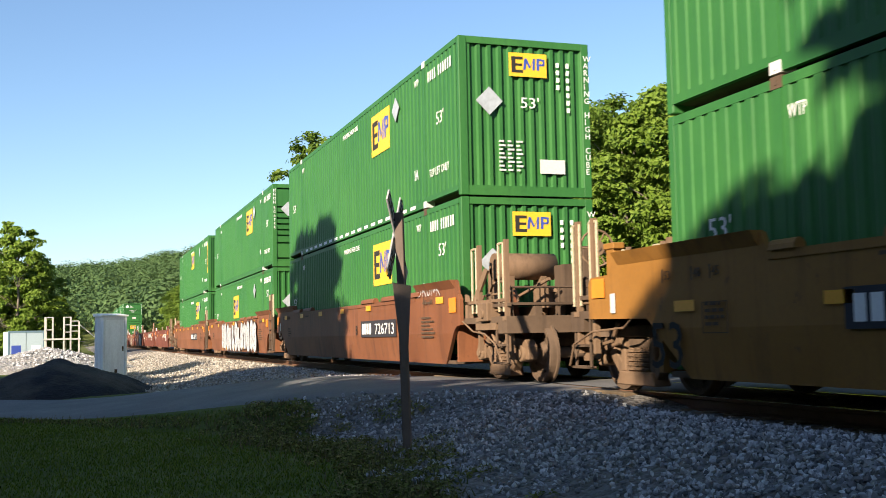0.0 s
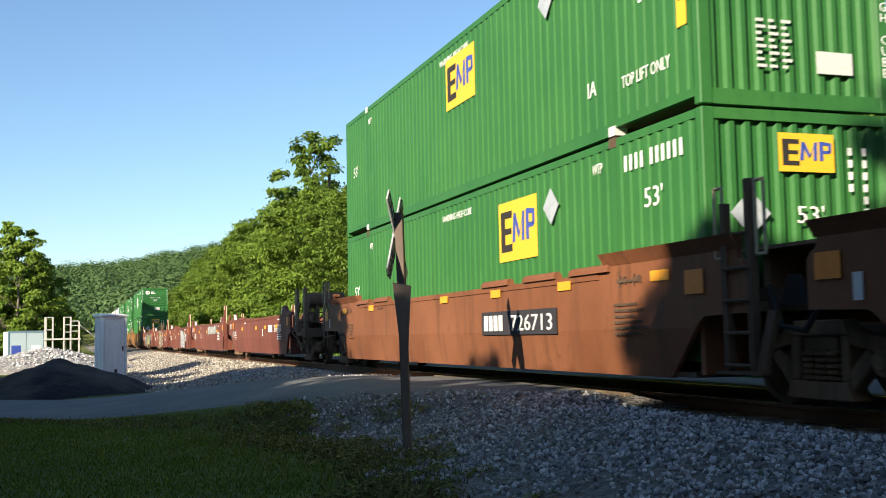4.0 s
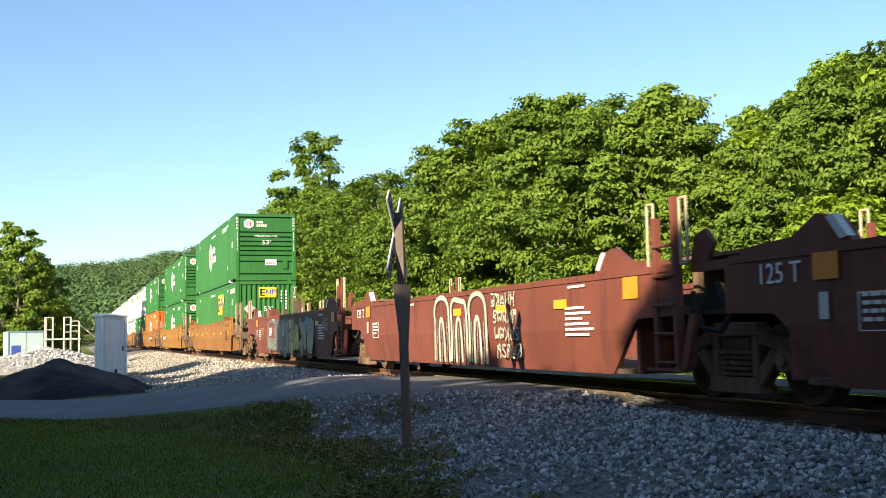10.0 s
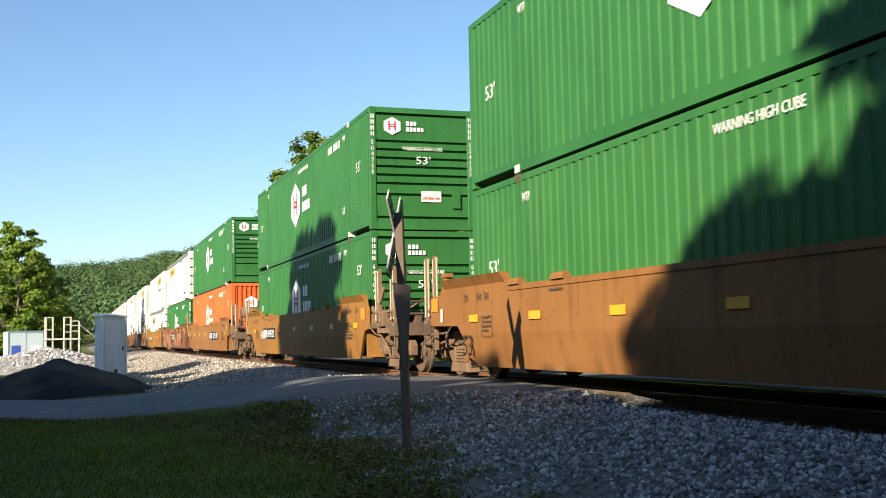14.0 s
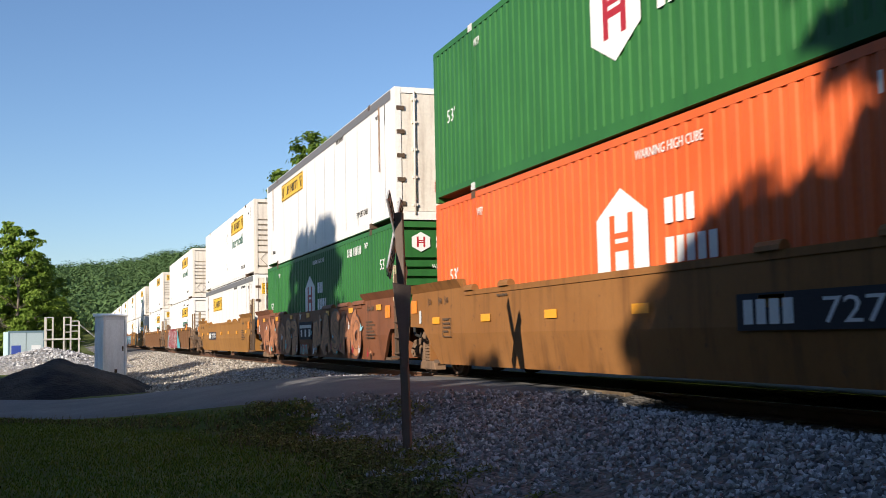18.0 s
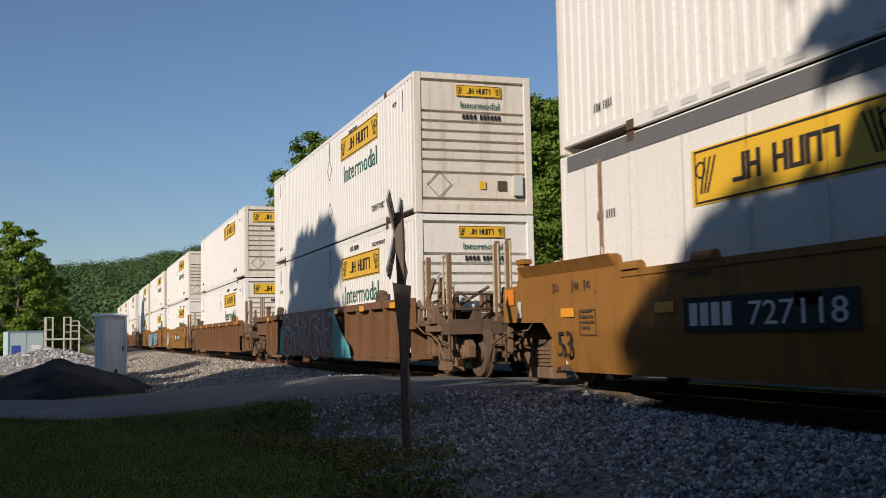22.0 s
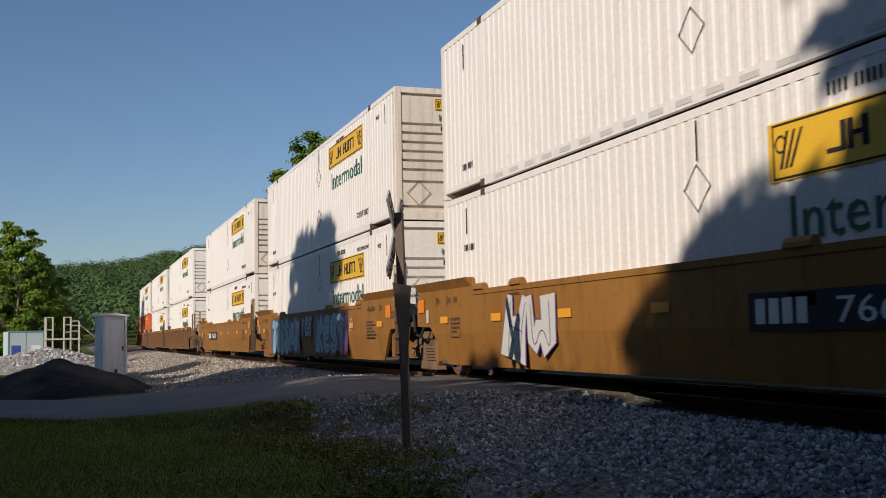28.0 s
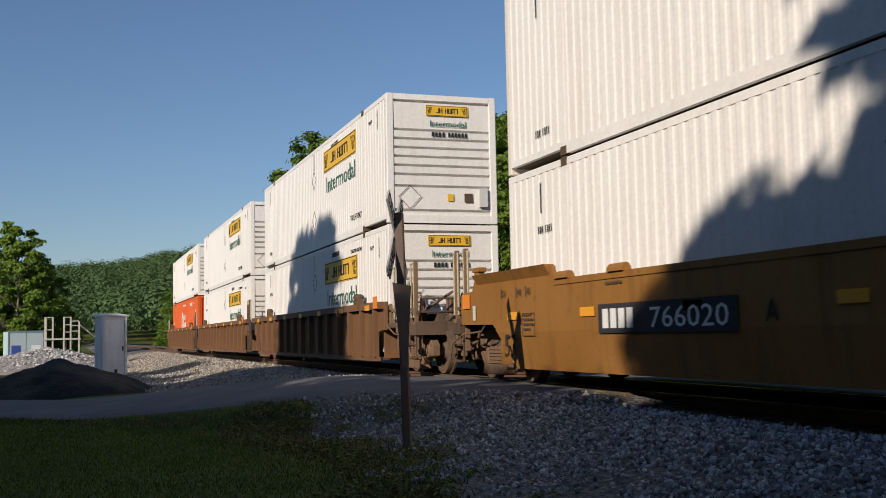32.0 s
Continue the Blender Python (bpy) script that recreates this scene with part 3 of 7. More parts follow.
def side_frame(bm):
    out = [(-1.10, 0.36), (-1.12, 0.58), (-0.98, 0.68), (-0.62, 0.72), (-0.38, 0.84), (0.38, 0.84), (0.62, 0.72), (0.98, 0.68), (1.12, 0.58), (1.10, 0.36), (0.78, 0.36), (0.72, 0.44), (0.52, 0.26), (0.40, 0.16), (-0.40, 0.16), (-0.52, 0.26), (-0.72, 0.44), (-0.78, 0.36)]
    hole = [(-0.30, 0.28), (0.30, 0.28), (0.30, 0.70), (-0.30, 0.70)]
    lo = [(-1.10, 0.36), (-1.12, 0.58), (-0.98, 0.68), (-0.62, 0.72), (-0.42, 0.80), (-0.42, 0.62), (-0.72, 0.56), (-0.76, 0.36)]
    prism(bm, lo, 1, -0.08, 0.08)
    prism(bm, [(-a, b) for a, b in lo][::-1], 1, -0.08, 0.08)
    prism(bm, [(-0.46, 0.70), (-0.36, 0.85), (0.36, 0.85), (0.46, 0.70)], 1, -0.09, 0.09)
    prism(bm, [(-0.76, 0.50), (-0.42, 0.16), (-0.28, 0.26), (-0.62, 0.58)], 1, -0.07, 0.07)
    prism(bm, [(0.62, 0.58), (0.28, 0.26), (0.42, 0.16), (0.76, 0.50)], 1, -0.07, 0.07)
    prism(bm, [(-0.48, 0.10), (0.48, 0.10), (0.40, 0.27), (-0.40, 0.27)], 1, -0.12, 0.12)
    box(bm, -0.42, -0.30, -0.08, 0.08, 0.27, 0.71)
    box(bm, 0.30, 0.42, -0.08, 0.08, 0.27, 0.71)


def spring(bm):
    prof = [(0.05, 0.27)]
    for k in range(5):
        z = 0.28 + k * 0.057
        prof += [(0.055, z), (0.085, z + 0.008), (0.085, z + 0.036), (0.055, z + 0.045)]
    prof.append((0.05, 0.57))
    rings = [[bm.verts.new((r * math.cos(2 * math.pi * i / 10), r * math.sin(2 * math.pi * i / 10), z)) for i in range(10)] for r, z in prof]
    for p, q in zip(rings, rings[1:]):
        for i in range(10):
            bm.faces.new((p[i], p[(i + 1) % 10], q[(i + 1) % 10], q[i]))


def bolster(bm):
    box(bm, -0.24, 0.24, -1.08, 1.08, 0.56, 0.69)
    box(bm, -0.28, 0.28, -0.4, 0.4, 0.69, 0.82)
    box(bm, -0.95, -0.82, -0.9, 0.9, 0.42, 0.52)
    box(bm, 0.82, 0.95, -0.9, 0.9, 0.42, 0.52)
    tube(bm, (0, 0, 0.6), (0, 0, 1.0), 0.22, seg=14)


WHEELS = []


def truck(parent, x):
    t = child("truck", cached("bolster", bolster, GRIME, 0.012), parent, pose(x, 0, 0), "four-wheel freight truck of dusty cast iron")
    for s in (-1, 1):
        child("side_frame", cached("side_frame", side_frame, DUSTY, 0.014), t, pose(0, s * 1.02, 0))
        for q in (-0.18, 0.0, 0.18):
            child("spring", cached("spring", spring, DUSTY), t, pose(q, s * 1.05, 0))
    for a in (-0.89, 0.89):
        w = child("wheel_set", cached("wheel_set", wheel_set, GRIME), t, pose(a, 0, WR))
        WHEELS.append((w, a))
        for s in (-1, 1):
            child("bearing", cached("bearing", bearing, DUSTY, 0.01), t, pose(a, s * 1.05, WR, 0, 0, 0 if s < 0 else 180))
    return t


def stencil_rows(seed, rows, width):
    """Rows of short bars, for small writing that cannot be read."""
    def build(bm):
        rnd = random.Random(seed)
        for r in range(rows):
            x, end = 0.0, width * rnd.uniform(0.65, 1.0)
            while x < end:
                w = rnd.uniform(0.04, 0.13)
                plate(bm, x, min(x + w, end), -r * 0.07 + 0.3 * (rows > 1), -r * 0.07 + 0.3 * (rows > 1) + 0.035, 0, 0.003)
                x += w + 0.025
    return build


def side_outline(L, fe, re, hump, top, ribbed):
    """Outline of a side in (x, z), from the front end round to the rear."""
    def end(e):
        if ribbed:
            arch = [(-0.42, 0.25), (-0.40, 0.52), (-0.30, 0.74), (-0.10, 0.86), (0.15, 0.90)]
            return arch + [(e, 0.90), (e, top)]
        return [(-0.55, 0.25), (0.15, 0.86), (0.25, 0.92), (e, 0.94), (e, 1.38), (e - 0.06, 1.46), (min(e - 0.12, 1.15), 1.48)] + ([(min(e - 0.2, 1.0), hump), (-2.0, hump), (-2.08, top)] if hump else [])
    f = end(fe)
    r = [(-L - a, b) for a, b in end(re)][::-1]
    return f + r


def well_car(L, fe, re, fcpl, rcpl, style, paint, label, x, marks):
    """One unit of a well car; x = 0 is the front of its well. fe, re: how far its sides reach past the well."""
    th = thing("well_car", label, "freight car", "cars of the train", pose(x, 0, 0))
    ribbed = style == "ribbed"
    fs = 0.45 if fcpl else fe
    rs = re - 0.65 if rcpl and not ribbed else re
    top = 1.50
    hump = {"smooth": 1.71, "oxide": 0, "ribbed": 0, "low": 1.60}[style]
    key = "%s:%.1f:%.1f:%.1f" % (style, L, fe, re)
    for s in (-1, 1):
        def sheet(bm):
            pts = side_outline(L, fs, rs, hump, top, ribbed)
            for a in (0, 1):
                yo = s * WY - (0 if a == 0 else s * 0.06)
                vs = []
                for px, pz in pts:
                    vs.append(bm.verts.new((px, yo, pz)))
                bm.faces.new(vs)
            n = len(pts)
            bm.verts.ensure_lookup_table()
            for i in range(n):
                j = (i + 1) % n
                bm.faces.new((bm.verts[i], bm.verts[j], bm.verts[n + j], bm.verts[n + i]))
            bmesh.ops.bisect_plane(bm, geom=bm.verts[:] + bm.edges[:] + bm.faces[:], plane_co=(0, 0, 0.80), plane_no=(0, 0, 1))
            bmesh.ops.recalc_face_normals(bm, faces=bm.faces)
            if not ribbed:
                for v in bm.verts:
                    if v.co.z < 0.79 and -L - 0.7 < v.co.x < 0.7:
                        v.co.y -= s * 0.075 * (0.80 - v.co.z) / 0.55
        side = child("side_sheet", cached("side_sheet:%s:%d" % (key, s), sheet, paint), th)
        # top chord
        def chord(bm):
            a, b = (-L + 2.1, -2.1) if hump else (-L - re + 0.1, fs - 0.1)
            if ribbed:
                box(bm, a, b, *sorted((s * (WY + 0.112), s * (WY - 0.1))), top - 0.14, top + 0.012)
                box(bm, -L + 0.1, -0.1, *sorted((s * (WY + 0.05), s * (WY - 0.05))), 0.235, 0.33)
            else:
                box(bm, a, b, *sorted((s * (WY + 0.016), s * (WY - 0.09))), top - 0.07, top + 0.012)
        child("top_chord", cached("top_chord:%s:%d" % (key, s), chord, paint), th)
        if ribbed:
            n = round(L / 1.12)
            for i in range(n + 1):
                px = -0.15 - (L - 0.3) * i / n
                child("rib", cached("rib:%d" % s, lambda bm: box(bm, -0.045, 0.045, *sorted((s * (WY + 0.115), s * (WY - 0.01))), 0.33, top - 0.14), paint), th, pose(px, 0, 0))
        if hump:
            for px in (0.0, -L):
                m = 1 if px == 0.0 else -1
                def flange(bm):
                    prism(bm, [(s * (WY - 0.06), 1.58), (s * (WY + 0.003), 1.58), (s * (WY + 0.10), 1.73), (s * (WY - 0.06), 1.73)], 0, *sorted((px + m * (0.9 if m < 0 or not fcpl else 0.2), px - m * 1.95)))
                child("hump_flange", cached("hump_flange:%s:%d:%.1f:%d" % (key, s, px, fcpl), flange, paint), th)
            for px in (-2.35, -3.9, -5.6, -L + 3.9, -L + 2.35):
                def roll(bm):
                    pts = [(s * (WY - 0.02) + 0.07 * math.cos(q), top + 0.012 + 0.10 * math.sin(q)) for q in [i * math.pi / 6 for i in range(7)]]
                    prism(bm, pts, 0, *((-0.2, 0.2) if paint in (TAN, TANB) else (-0.55, 0.55)))
                child("load_guide", cached("load_guide:%d" % s, roll, paint), th, pose(px, 0, 0))
        elif ribbed:
            for px in (-2.0, -L + 2.0):
                def catch(bm):
                    prism(bm, [(-0.20, top), (0.20, top), (0.14, top + 0.20), (0.0, top + 0.27), (-0.12, top + 0.2)], 1, *sorted((s * (WY - 0.12), s * (WY + 0.03))))
                    tube(bm, (0.10, s * (WY - 0.14), top + 0.18), (0.10, s * (WY + 0.06), top + 0.18), 0.06, seg=8)
                child("load_guide", cached("catch:%d" % s, catch, GRIME), th, pose(px, 0, 0))
        else:
            for px, m in ((-0.25 if fcpl else 0.05, 1), (-L - 0.05, -1)):
                def wing(bm):
                    prism(bm, [(m * 0.75, top - 0.02), (m * -0.95, top - 0.02), (m * -0.72, top + 0.24), (m * -0.45, top + 0.30), (m * -0.1, top + 0.12), (m * 0.7, top + 0.07)], 1, *sorted((s * (WY - 0.02), s * (WY - 0.14))))
                child("end_wing", cached("end_wing:%d:%d" % (s, m), wing, paint), th, pose(px, 0, 0))
                child("wing_cap", cached("wing_cap:%d:%d" % (s, m), lambda bm: prism(bm, [(m * -0.88, top + 0.06), (m * -0.70, top + 0.27), (m * -0.60, top + 0.25), (m * -0.78, top + 0.04)], 1, *sorted((s * (WY - 0.005), s * (WY - 0.09)))), SILVER), th, pose(px, 0, 0), "white wing cap")
            for px in (-9.6,) if "roll" in marks else ():
                def long_roll(bm):
                    pts = [(s * (WY - 0.02) + 0.07 * math.cos(q), top + 0.012 + 0.10 * math.sin(q)) for q in [i * math.pi / 6 for i in range(7)]]
                    prism(bm, pts, 0, -0.75, 0.75)
                child("load_guide", cached("long_roll:%d" % s, long_roll, paint), th, pose(px, 0, 0))
            if "guide" in marks:
                child("guide_board", cached("guide_board:%d:%.1f" % (s, L), lambda bm: prism(bm, [(-10.4, top), (-6.2, top), (-6.3, top + 0.17), (-10.3, top + 0.17)], 1, *sorted((s * (WY - 0.05), s * (WY - 0.1)))), paint), th)
    # floor, bulkheads and decks
    child("well_floor", cached("well_floor:%s" % key, lambda bm: (box(bm, -L + 0.1, -0.1, -1.42, 1.42, 0.26, 0.32), [box(bm, -L * i / 6 - 0.2, -L * i / 6 + 0.2, -1.4, 1.4, 0.32, 0.328) for i in range(1, 6)]), GRIME), th)
    for px, m, e, cpl in ((0, 1, fe, fcpl), (-L, -1, re, rcpl)):
        child("bulkhead", cached("bulkhead:%d" % m, lambda bm: box(bm, *sorted((0.04 * m, 0.12 * m)), -1.44, 1.44, 0.3, 1.1), paint), th, pose(px, 0, 0))

        def deck(bm):
            box(bm, *sorted((0.12 * m, m * (e + 0.02))), -1.45, 1.45, 0.95, 1.05)
            for yy in (-0.9, 0.0, 0.9):
                box(bm, *sorted((0.13 * m, m * e)), yy - 0.06, yy + 0.06, 1.05, 1.2)
            if cpl:
                box(bm, *sorted((m * (e - 0.35), m * (e + 0.02))), -1.45, 1.45, 0.78, 0.95)
        child("end_deck", cached("end_deck:%d:%.1f:%d" % (m, e, cpl), deck, GRIME), th, pose(px, 0, 0))
        if cpl:
            def coupler(bm):
                box(bm, *sorted((m * e, m * (e + 0.55))), -0.12, 0.12, 0.74, 0.95)
                prism(bm, [(m * (e + 0.5), -0.2), (m * (e + 0.9), -0.16), (m * (e + 0.78), 0.02), (m * (e + 0.92), 0.2), (m * (e + 0.5), 0.24)], 2, 0.70, 1.0)
            child("coupler", cached("coupler:%d:%.1f" % (m, e), coupler, GRIME), th, pose(px, 0, 0))

            def hose(bm):
                pts = [(m * (e + 0.1 + 0.7 * q), 0.35, 0.8 - 1.5 * q * (1 - q)) for q in [i / 8 for i in range(9)]]
                pipe(bm, pts, 0.03, 6)
            child("air_hose", cached("air_hose:%d:%.1f" % (m, e), hose, BLACK), th, pose(px, 0, 0))

            def steps(bm):
                for s in (1,):
                    y = 0.0
                    pipe(bm, [(m * (e - 0.05), y, 0.95), (m * (e - 0.05), y, 0.32), (m * (e - 0.48), y, 0.32), (m * (e - 0.48), y, 0.95)], 0.022)
                    for z in (0.32, 0.60):
                        box(bm, *sorted((m * (e - 0.05), m * (e - 0.48))), y - 0.07, y + 0.07, z - 0.015, z + 0.015)
            for s in (-1, 1):
                child("step_ladder", cached("step_ladder:%d:%.1f" % (m, e), steps, GRIME), th, pose(px, s * (WY - 0.10), 0))

            hoop = lambda bm: pipe(bm, [(0, 0, 1.12), (0, 0, 2.2), (0.2, 0, 2.2), (0.2, 0, 1.12)], 0.022)
            post = lambda bm: (box(bm, -0.035, 0.035, -0.035, 0.035, 0.5, 2.25), box(bm, -0.07, 0.07, -0.06, 0.06, 0.98, 1.05))
            for s in (-1, 1):
                y = s * (WY - 0.12)
                if m == 1:
                    for a in (0.75, 1.95):
                        child("grab_rail", cached("grab_rail", hoop, CREAM), th, pose(px + a, y, 0), "cream-painted grab rail")
                    for a in (1.1, 2.28):
                        child("stanchion", cached("stanchion", post, DUSTY), th, pose(px + a, y, 0))
                    child("valve_box", cached("valve_box", lambda bm: (box(bm, -0.2, 0.2, -0.12, 0.12, 0.98, 1.28), tube(bm, (0, -0.15, 1.1), (0, 0.15, 1.1), 0.08)), DUSTY, 0.012), th, pose(px + 1.5, y, 0))
                    child("end_brace", cached("end_brace:%d" % s, lambda bm: (prism(bm, [(0.45, 0.95), (0.75, 0.95), (0.52, 1.42), (0.45, 1.46)], 1, -0.03, 0.03), box(bm, 0.45, 2.3, -0.03, 0.03, 1.28, 1.33), prism(bm, [(0.75, 1.3), (0.95, 1.3), (1.5, 1.8), (1.35, 1.85)], 1, -0.02, 0.02), box(bm, 1.0, 1.9, -0.05, 0.05, 0.84, 0.95)), DUSTY), th, pose(px, y, 0))
                else:
                    for a in (1.86, 2.36):
                        child("grab_rail", cached("grab_rail", hoop, CREAM), th, pose(px - a, y, 0), "cream-painted grab rail")
                    for a in (1.74, 2.2):
                        child("stanchion", cached("stanchion", post, DUSTY), th, pose(px - a, y, 0))
                    child("end_post", cached("end_post:%d" % s, lambda bm: (box(bm, -0.1, 0.1, -0.06, 0.06, 0.95, 1.9), box(bm, -0.14, 0.14, -0.08, 0.08, 1.82, 1.9)), paint, 0.01), th, pose(px - 1.45, s * (WY - 0.25), 0))
                # levers, pipes and valves on the end platform
                child("uncoupling_lever", cached("uncoupling_lever:%d:%d" % (m, s), lambda bm: pipe(bm, [(m * 0.5, 0, 1.0), (m * 0.9, -0.04 * s, 0.82), (m * 1.6, 0.03 * s, 0.78), (m * 2.1, 0.05 * s, 0.62), (m * 2.3, 0.02 * s, 0.34)], 0.015), DUSTY), th, pose(px, s * (WY - 0.02), 0))
                for k, (z, q0, q1) in enumerate(((1.13, 0.5, 2.3), (1.24, 0.7, 1.9), (1.42, 0.6, 2.2), (1.62, 0.8, 1.7))):
                    child("air_pipe", cached("air_pipe:%d:%d" % (m, k), lambda bm: pipe(bm, [(m * q0, 0, z - 0.12), (m * (q0 + 0.12), 0, z), (m * (q1 - 0.1), 0, z + 0.03), (m * q1, 0, z - 0.15)], 0.02), DUSTY), th, pose(px, s * (WY - 0.16 - 0.09 * k), 0))
                child("relay_valve", cached("relay_valve:%d" % m, lambda bm: (box(bm, *sorted((m * 1.0, m * 1.25)), -0.1, 0.1, 1.02, 1.32), tube(bm, (m * 1.12, -0.14, 1.2), (m * 1.12, 0.14, 1.2), 0.09, seg=10), tube(bm, (m * 1.32, 0, 1.02), (m * 1.32, 0, 1.2), 0.06)), DUSTY, 0.012), th, pose(px, s * (WY - 0.3), 0))
                child("gusset", cached("platform_gusset:%d" % m, lambda bm: prism(bm, [(m * 1.35, 1.02), (m * 1.95, 1.02), (m * 1.75, 1.5), (m * 1.6, 1.5)], 1, -0.025, 0.025), paint), th, pose(px, s * (WY - 0.45), 0))
                child("knee_brace", cached("knee_brace:%d" % m, lambda bm: prism(bm, [(m * 0.5, 0.6), (m * 0.75, 0.95), (m * 0.62, 0.95), (m * 0.42, 0.68)], 1, -0.04, 0.04), paint), th, pose(px, s * (WY - 0.45), 0))
                child("hose_bracket", cached("hose_bracket:%d" % m, lambda bm: (prism(bm, [(m * 2.0, 0.95), (m * 2.3, 0.95), (m * 2.22, 0.4), (m * 2.08, 0.4)], 1, -0.03, 0.03), pipe(bm, [(m * 1.3, 0, 0.9), (m * 1.5, 0.02, 0.66), (m * 1.9, 0.02, 0.6), (m * 2.15, 0, 0.8)], 0.03)), DUSTY), th, pose(px, s * (WY - 0.2), 0))
            child("brake_rigging", cached("brake_rigging:%d" % m, lambda bm: (pipe(bm, [(m * 0.4, 0.5, 1.3), (m * 1.3, -0.2, 1.5), (m * 2.1, 0.3, 1.3)], 0.035), pipe(bm, [(m * 0.3, -0.7, 1.25), (m * 1.9, -0.5, 1.65)], 0.03), box(bm, *sorted((m * 0.9, m * 1.3)), -0.3, 0.2, 1.2, 1.55), prism(bm, [(m * 0.3, 1.05), (m * 0.9, 1.05), (m * 0.62, 1.9), (m * 0.5, 1.9)], 1, -1.0, -0.94)), DUSTY), th, pose(px, 0, 0))

            def cross(bm):
                pipe(bm, [(0, -1.3, 1.05), (0, -1.3, 1.5), (0, 1.3, 1.5), (0, 1.3, 1.05)], 0.02)
                pipe(bm, [(0, -0.5, 1.05), (0, -0.5, 1.5)], 0.02)
                pipe(bm, [(0, 0.5, 1.05), (0, 0.5, 1.5)], 0.02)
            child("handrail", cached("handrail", cross, GRIME), th, pose(px + m * (e - 0.1), 0, 0))
            walk_frame = child("walkway", cached("walkway", lambda bm: box(bm, -0.34, 0.4, -1.42, -1.36, 1.2, 1.255), GRIME), th, pose(px + m * (e - 0.4), 0, 0), "open grating walkway")
            for i in range(9):
                child("slat", cached("slat", lambda bm: box(bm, 0, 0.05, -1.36, 1.4, 1.22, 1.26), GRIME), walk_frame, pose(-0.3 + 0.075 * i, 0, 0))
            truck(th, px + m * 1.25)
            if ("brake" if m == 1 else "rbrake") in marks:
                def wheel(bm):
                    n = 18
                    pts = [(0.0, 0.30 * math.cos(2 * math.pi * i / n), 0.30 * math.sin(2 * math.pi * i / n)) for i in range(n + 1)]
                    pipe(bm, pts, 0.018)
                    for i in range(0, n, 3):
                        pipe(bm, [(0, 0, 0), pts[i]], 0.013)
                    tube(bm, (-0.02, 0, 0), (0.03, 0, 0), 0.13, seg=12)
                    tube(bm, (-0.25, 0, 0), (0.05, 0, 0), 0.05)
                child("brake_wheel", cached("brake_wheel", wheel, DUSTY), th, pose(px + m * 1.95, 0.35, 2.15, 0, 0, 0 if m > 0 else 180))
                child("brake_stand", cached("brake_stand", lambda bm: (box(bm, -0.1, 0.1, -0.14, 0.14, 1.05, 2.2), box(bm, -0.3, 0.1, -0.5, -0.35, 1.05, 1.9)), GRIME), th, pose(px + m * 1.65, 0.35, 0))
            if ("brake" if m == 1 else "rtank") in marks or (m == -1 and "rbrake" in marks):
                if m == 1:
                    child("air_tank", cached("air_tank", lambda bm: (tube(bm, (0, -1.0, 1.92), (0, 0.1, 1.92), 0.23, seg=16), box(bm, -0.18, 0.18, -0.8, -0.7, 1.05, 1.75), box(bm, -0.18, 0.18, -0.2, -0.1, 1.05, 1.75)), DUSTY), th, pose(px + 0.75, 0, 0), "rusty cylindrical air tank")
                else:
                    child("air_tank", cached("air_tank:r", lambda bm: (tube(bm, (-1.35, -0.75, 1.66), (-0.2, -0.75, 1.66), 0.2, seg=16), box(bm, -1.2, -1.1, -0.9, -0.6, 1.05, 1.5), box(bm, -0.45, -0.35, -0.9, -0.6, 1.05, 1.5)), paint), th, pose(px, 0, 0), "cylindrical air tank on the end deck")
        else:
            if m == 1:
                truck(th, px + 1.525)

            if m == 1:
                for s in (-1, 1):
                    steel = paint if style == "oxide" else GRIME
                    lad = child("ladder", cached("ladder", lambda bm: box(bm, 0.64, 0.72, -0.04, 0.04, 0.36, 2.05), steel), th, pose(px, s * (WY - 0.01), 0))
                    child("stile", cached("stile", lambda bm: box(bm, 1.07, 1.15, -0.045, 0.045, 0.36, 2.25), steel), lad)
                    for z in (0.42, 0.74, 1.06, 1.38, 1.72):
                        child("rung", cached("rung", lambda bm: pipe(bm, [(0.68, -0.05, 0), (1.12, -0.05, 0)], 0.02), steel), lad, pose(0, 0, z))
                    child("side_step", cached("side_step", lambda bm: (box(bm, 0.55, 1.25, -0.09, 0.07, 0.33, 0.36), prism(bm, [(1.15, 0.36), (1.28, 0.36), (1.5, 0.95), (1.38, 0.95)], 1, -0.03, 0.03)), steel), lad)
                    for q in (0.50, 1.2):
                        child("grab_rail", cached("grab_rail:%.1f" % q, lambda bm: pipe(bm, [(q + 0.14, 0, 2.22), (q + 0.14, 0, 1.5), (q, 0, 1.5), (q, 0, 2.22), (q + 0.14, 0, 2.22)], 0.018), CREAM), lad, None, "cream-painted grab rail")
                    if style == "oxide":
                        child("gusset", cached("gusset:%d" % s, lambda bm: (prism(bm, [(1.25, 1.45), (1.55, 1.45), (1.7, 1.7), (1.55, 1.85), (1.35, 1.78)], 1, -0.03, 0.03), box(bm, 1.3, 2.2, -0.05, 0.05, 1.40, 1.5)), paint), th, pose(px, s * (WY - 0.12), 0))
                child("cover_plate", cached("cover_plate", lambda bm: (box(bm, 0.1, 2.75, -0.95, 0.75, 1.60, 1.64), box(bm, 0.3, 0.42, -0.8, 0.6, 1.05, 1.6), box(bm, 1.9, 2.02, -0.8, 0.6, 1.05, 1.6)), DUSTY), th, pose(px, 0, 0), "steel walkway plate over the joint")
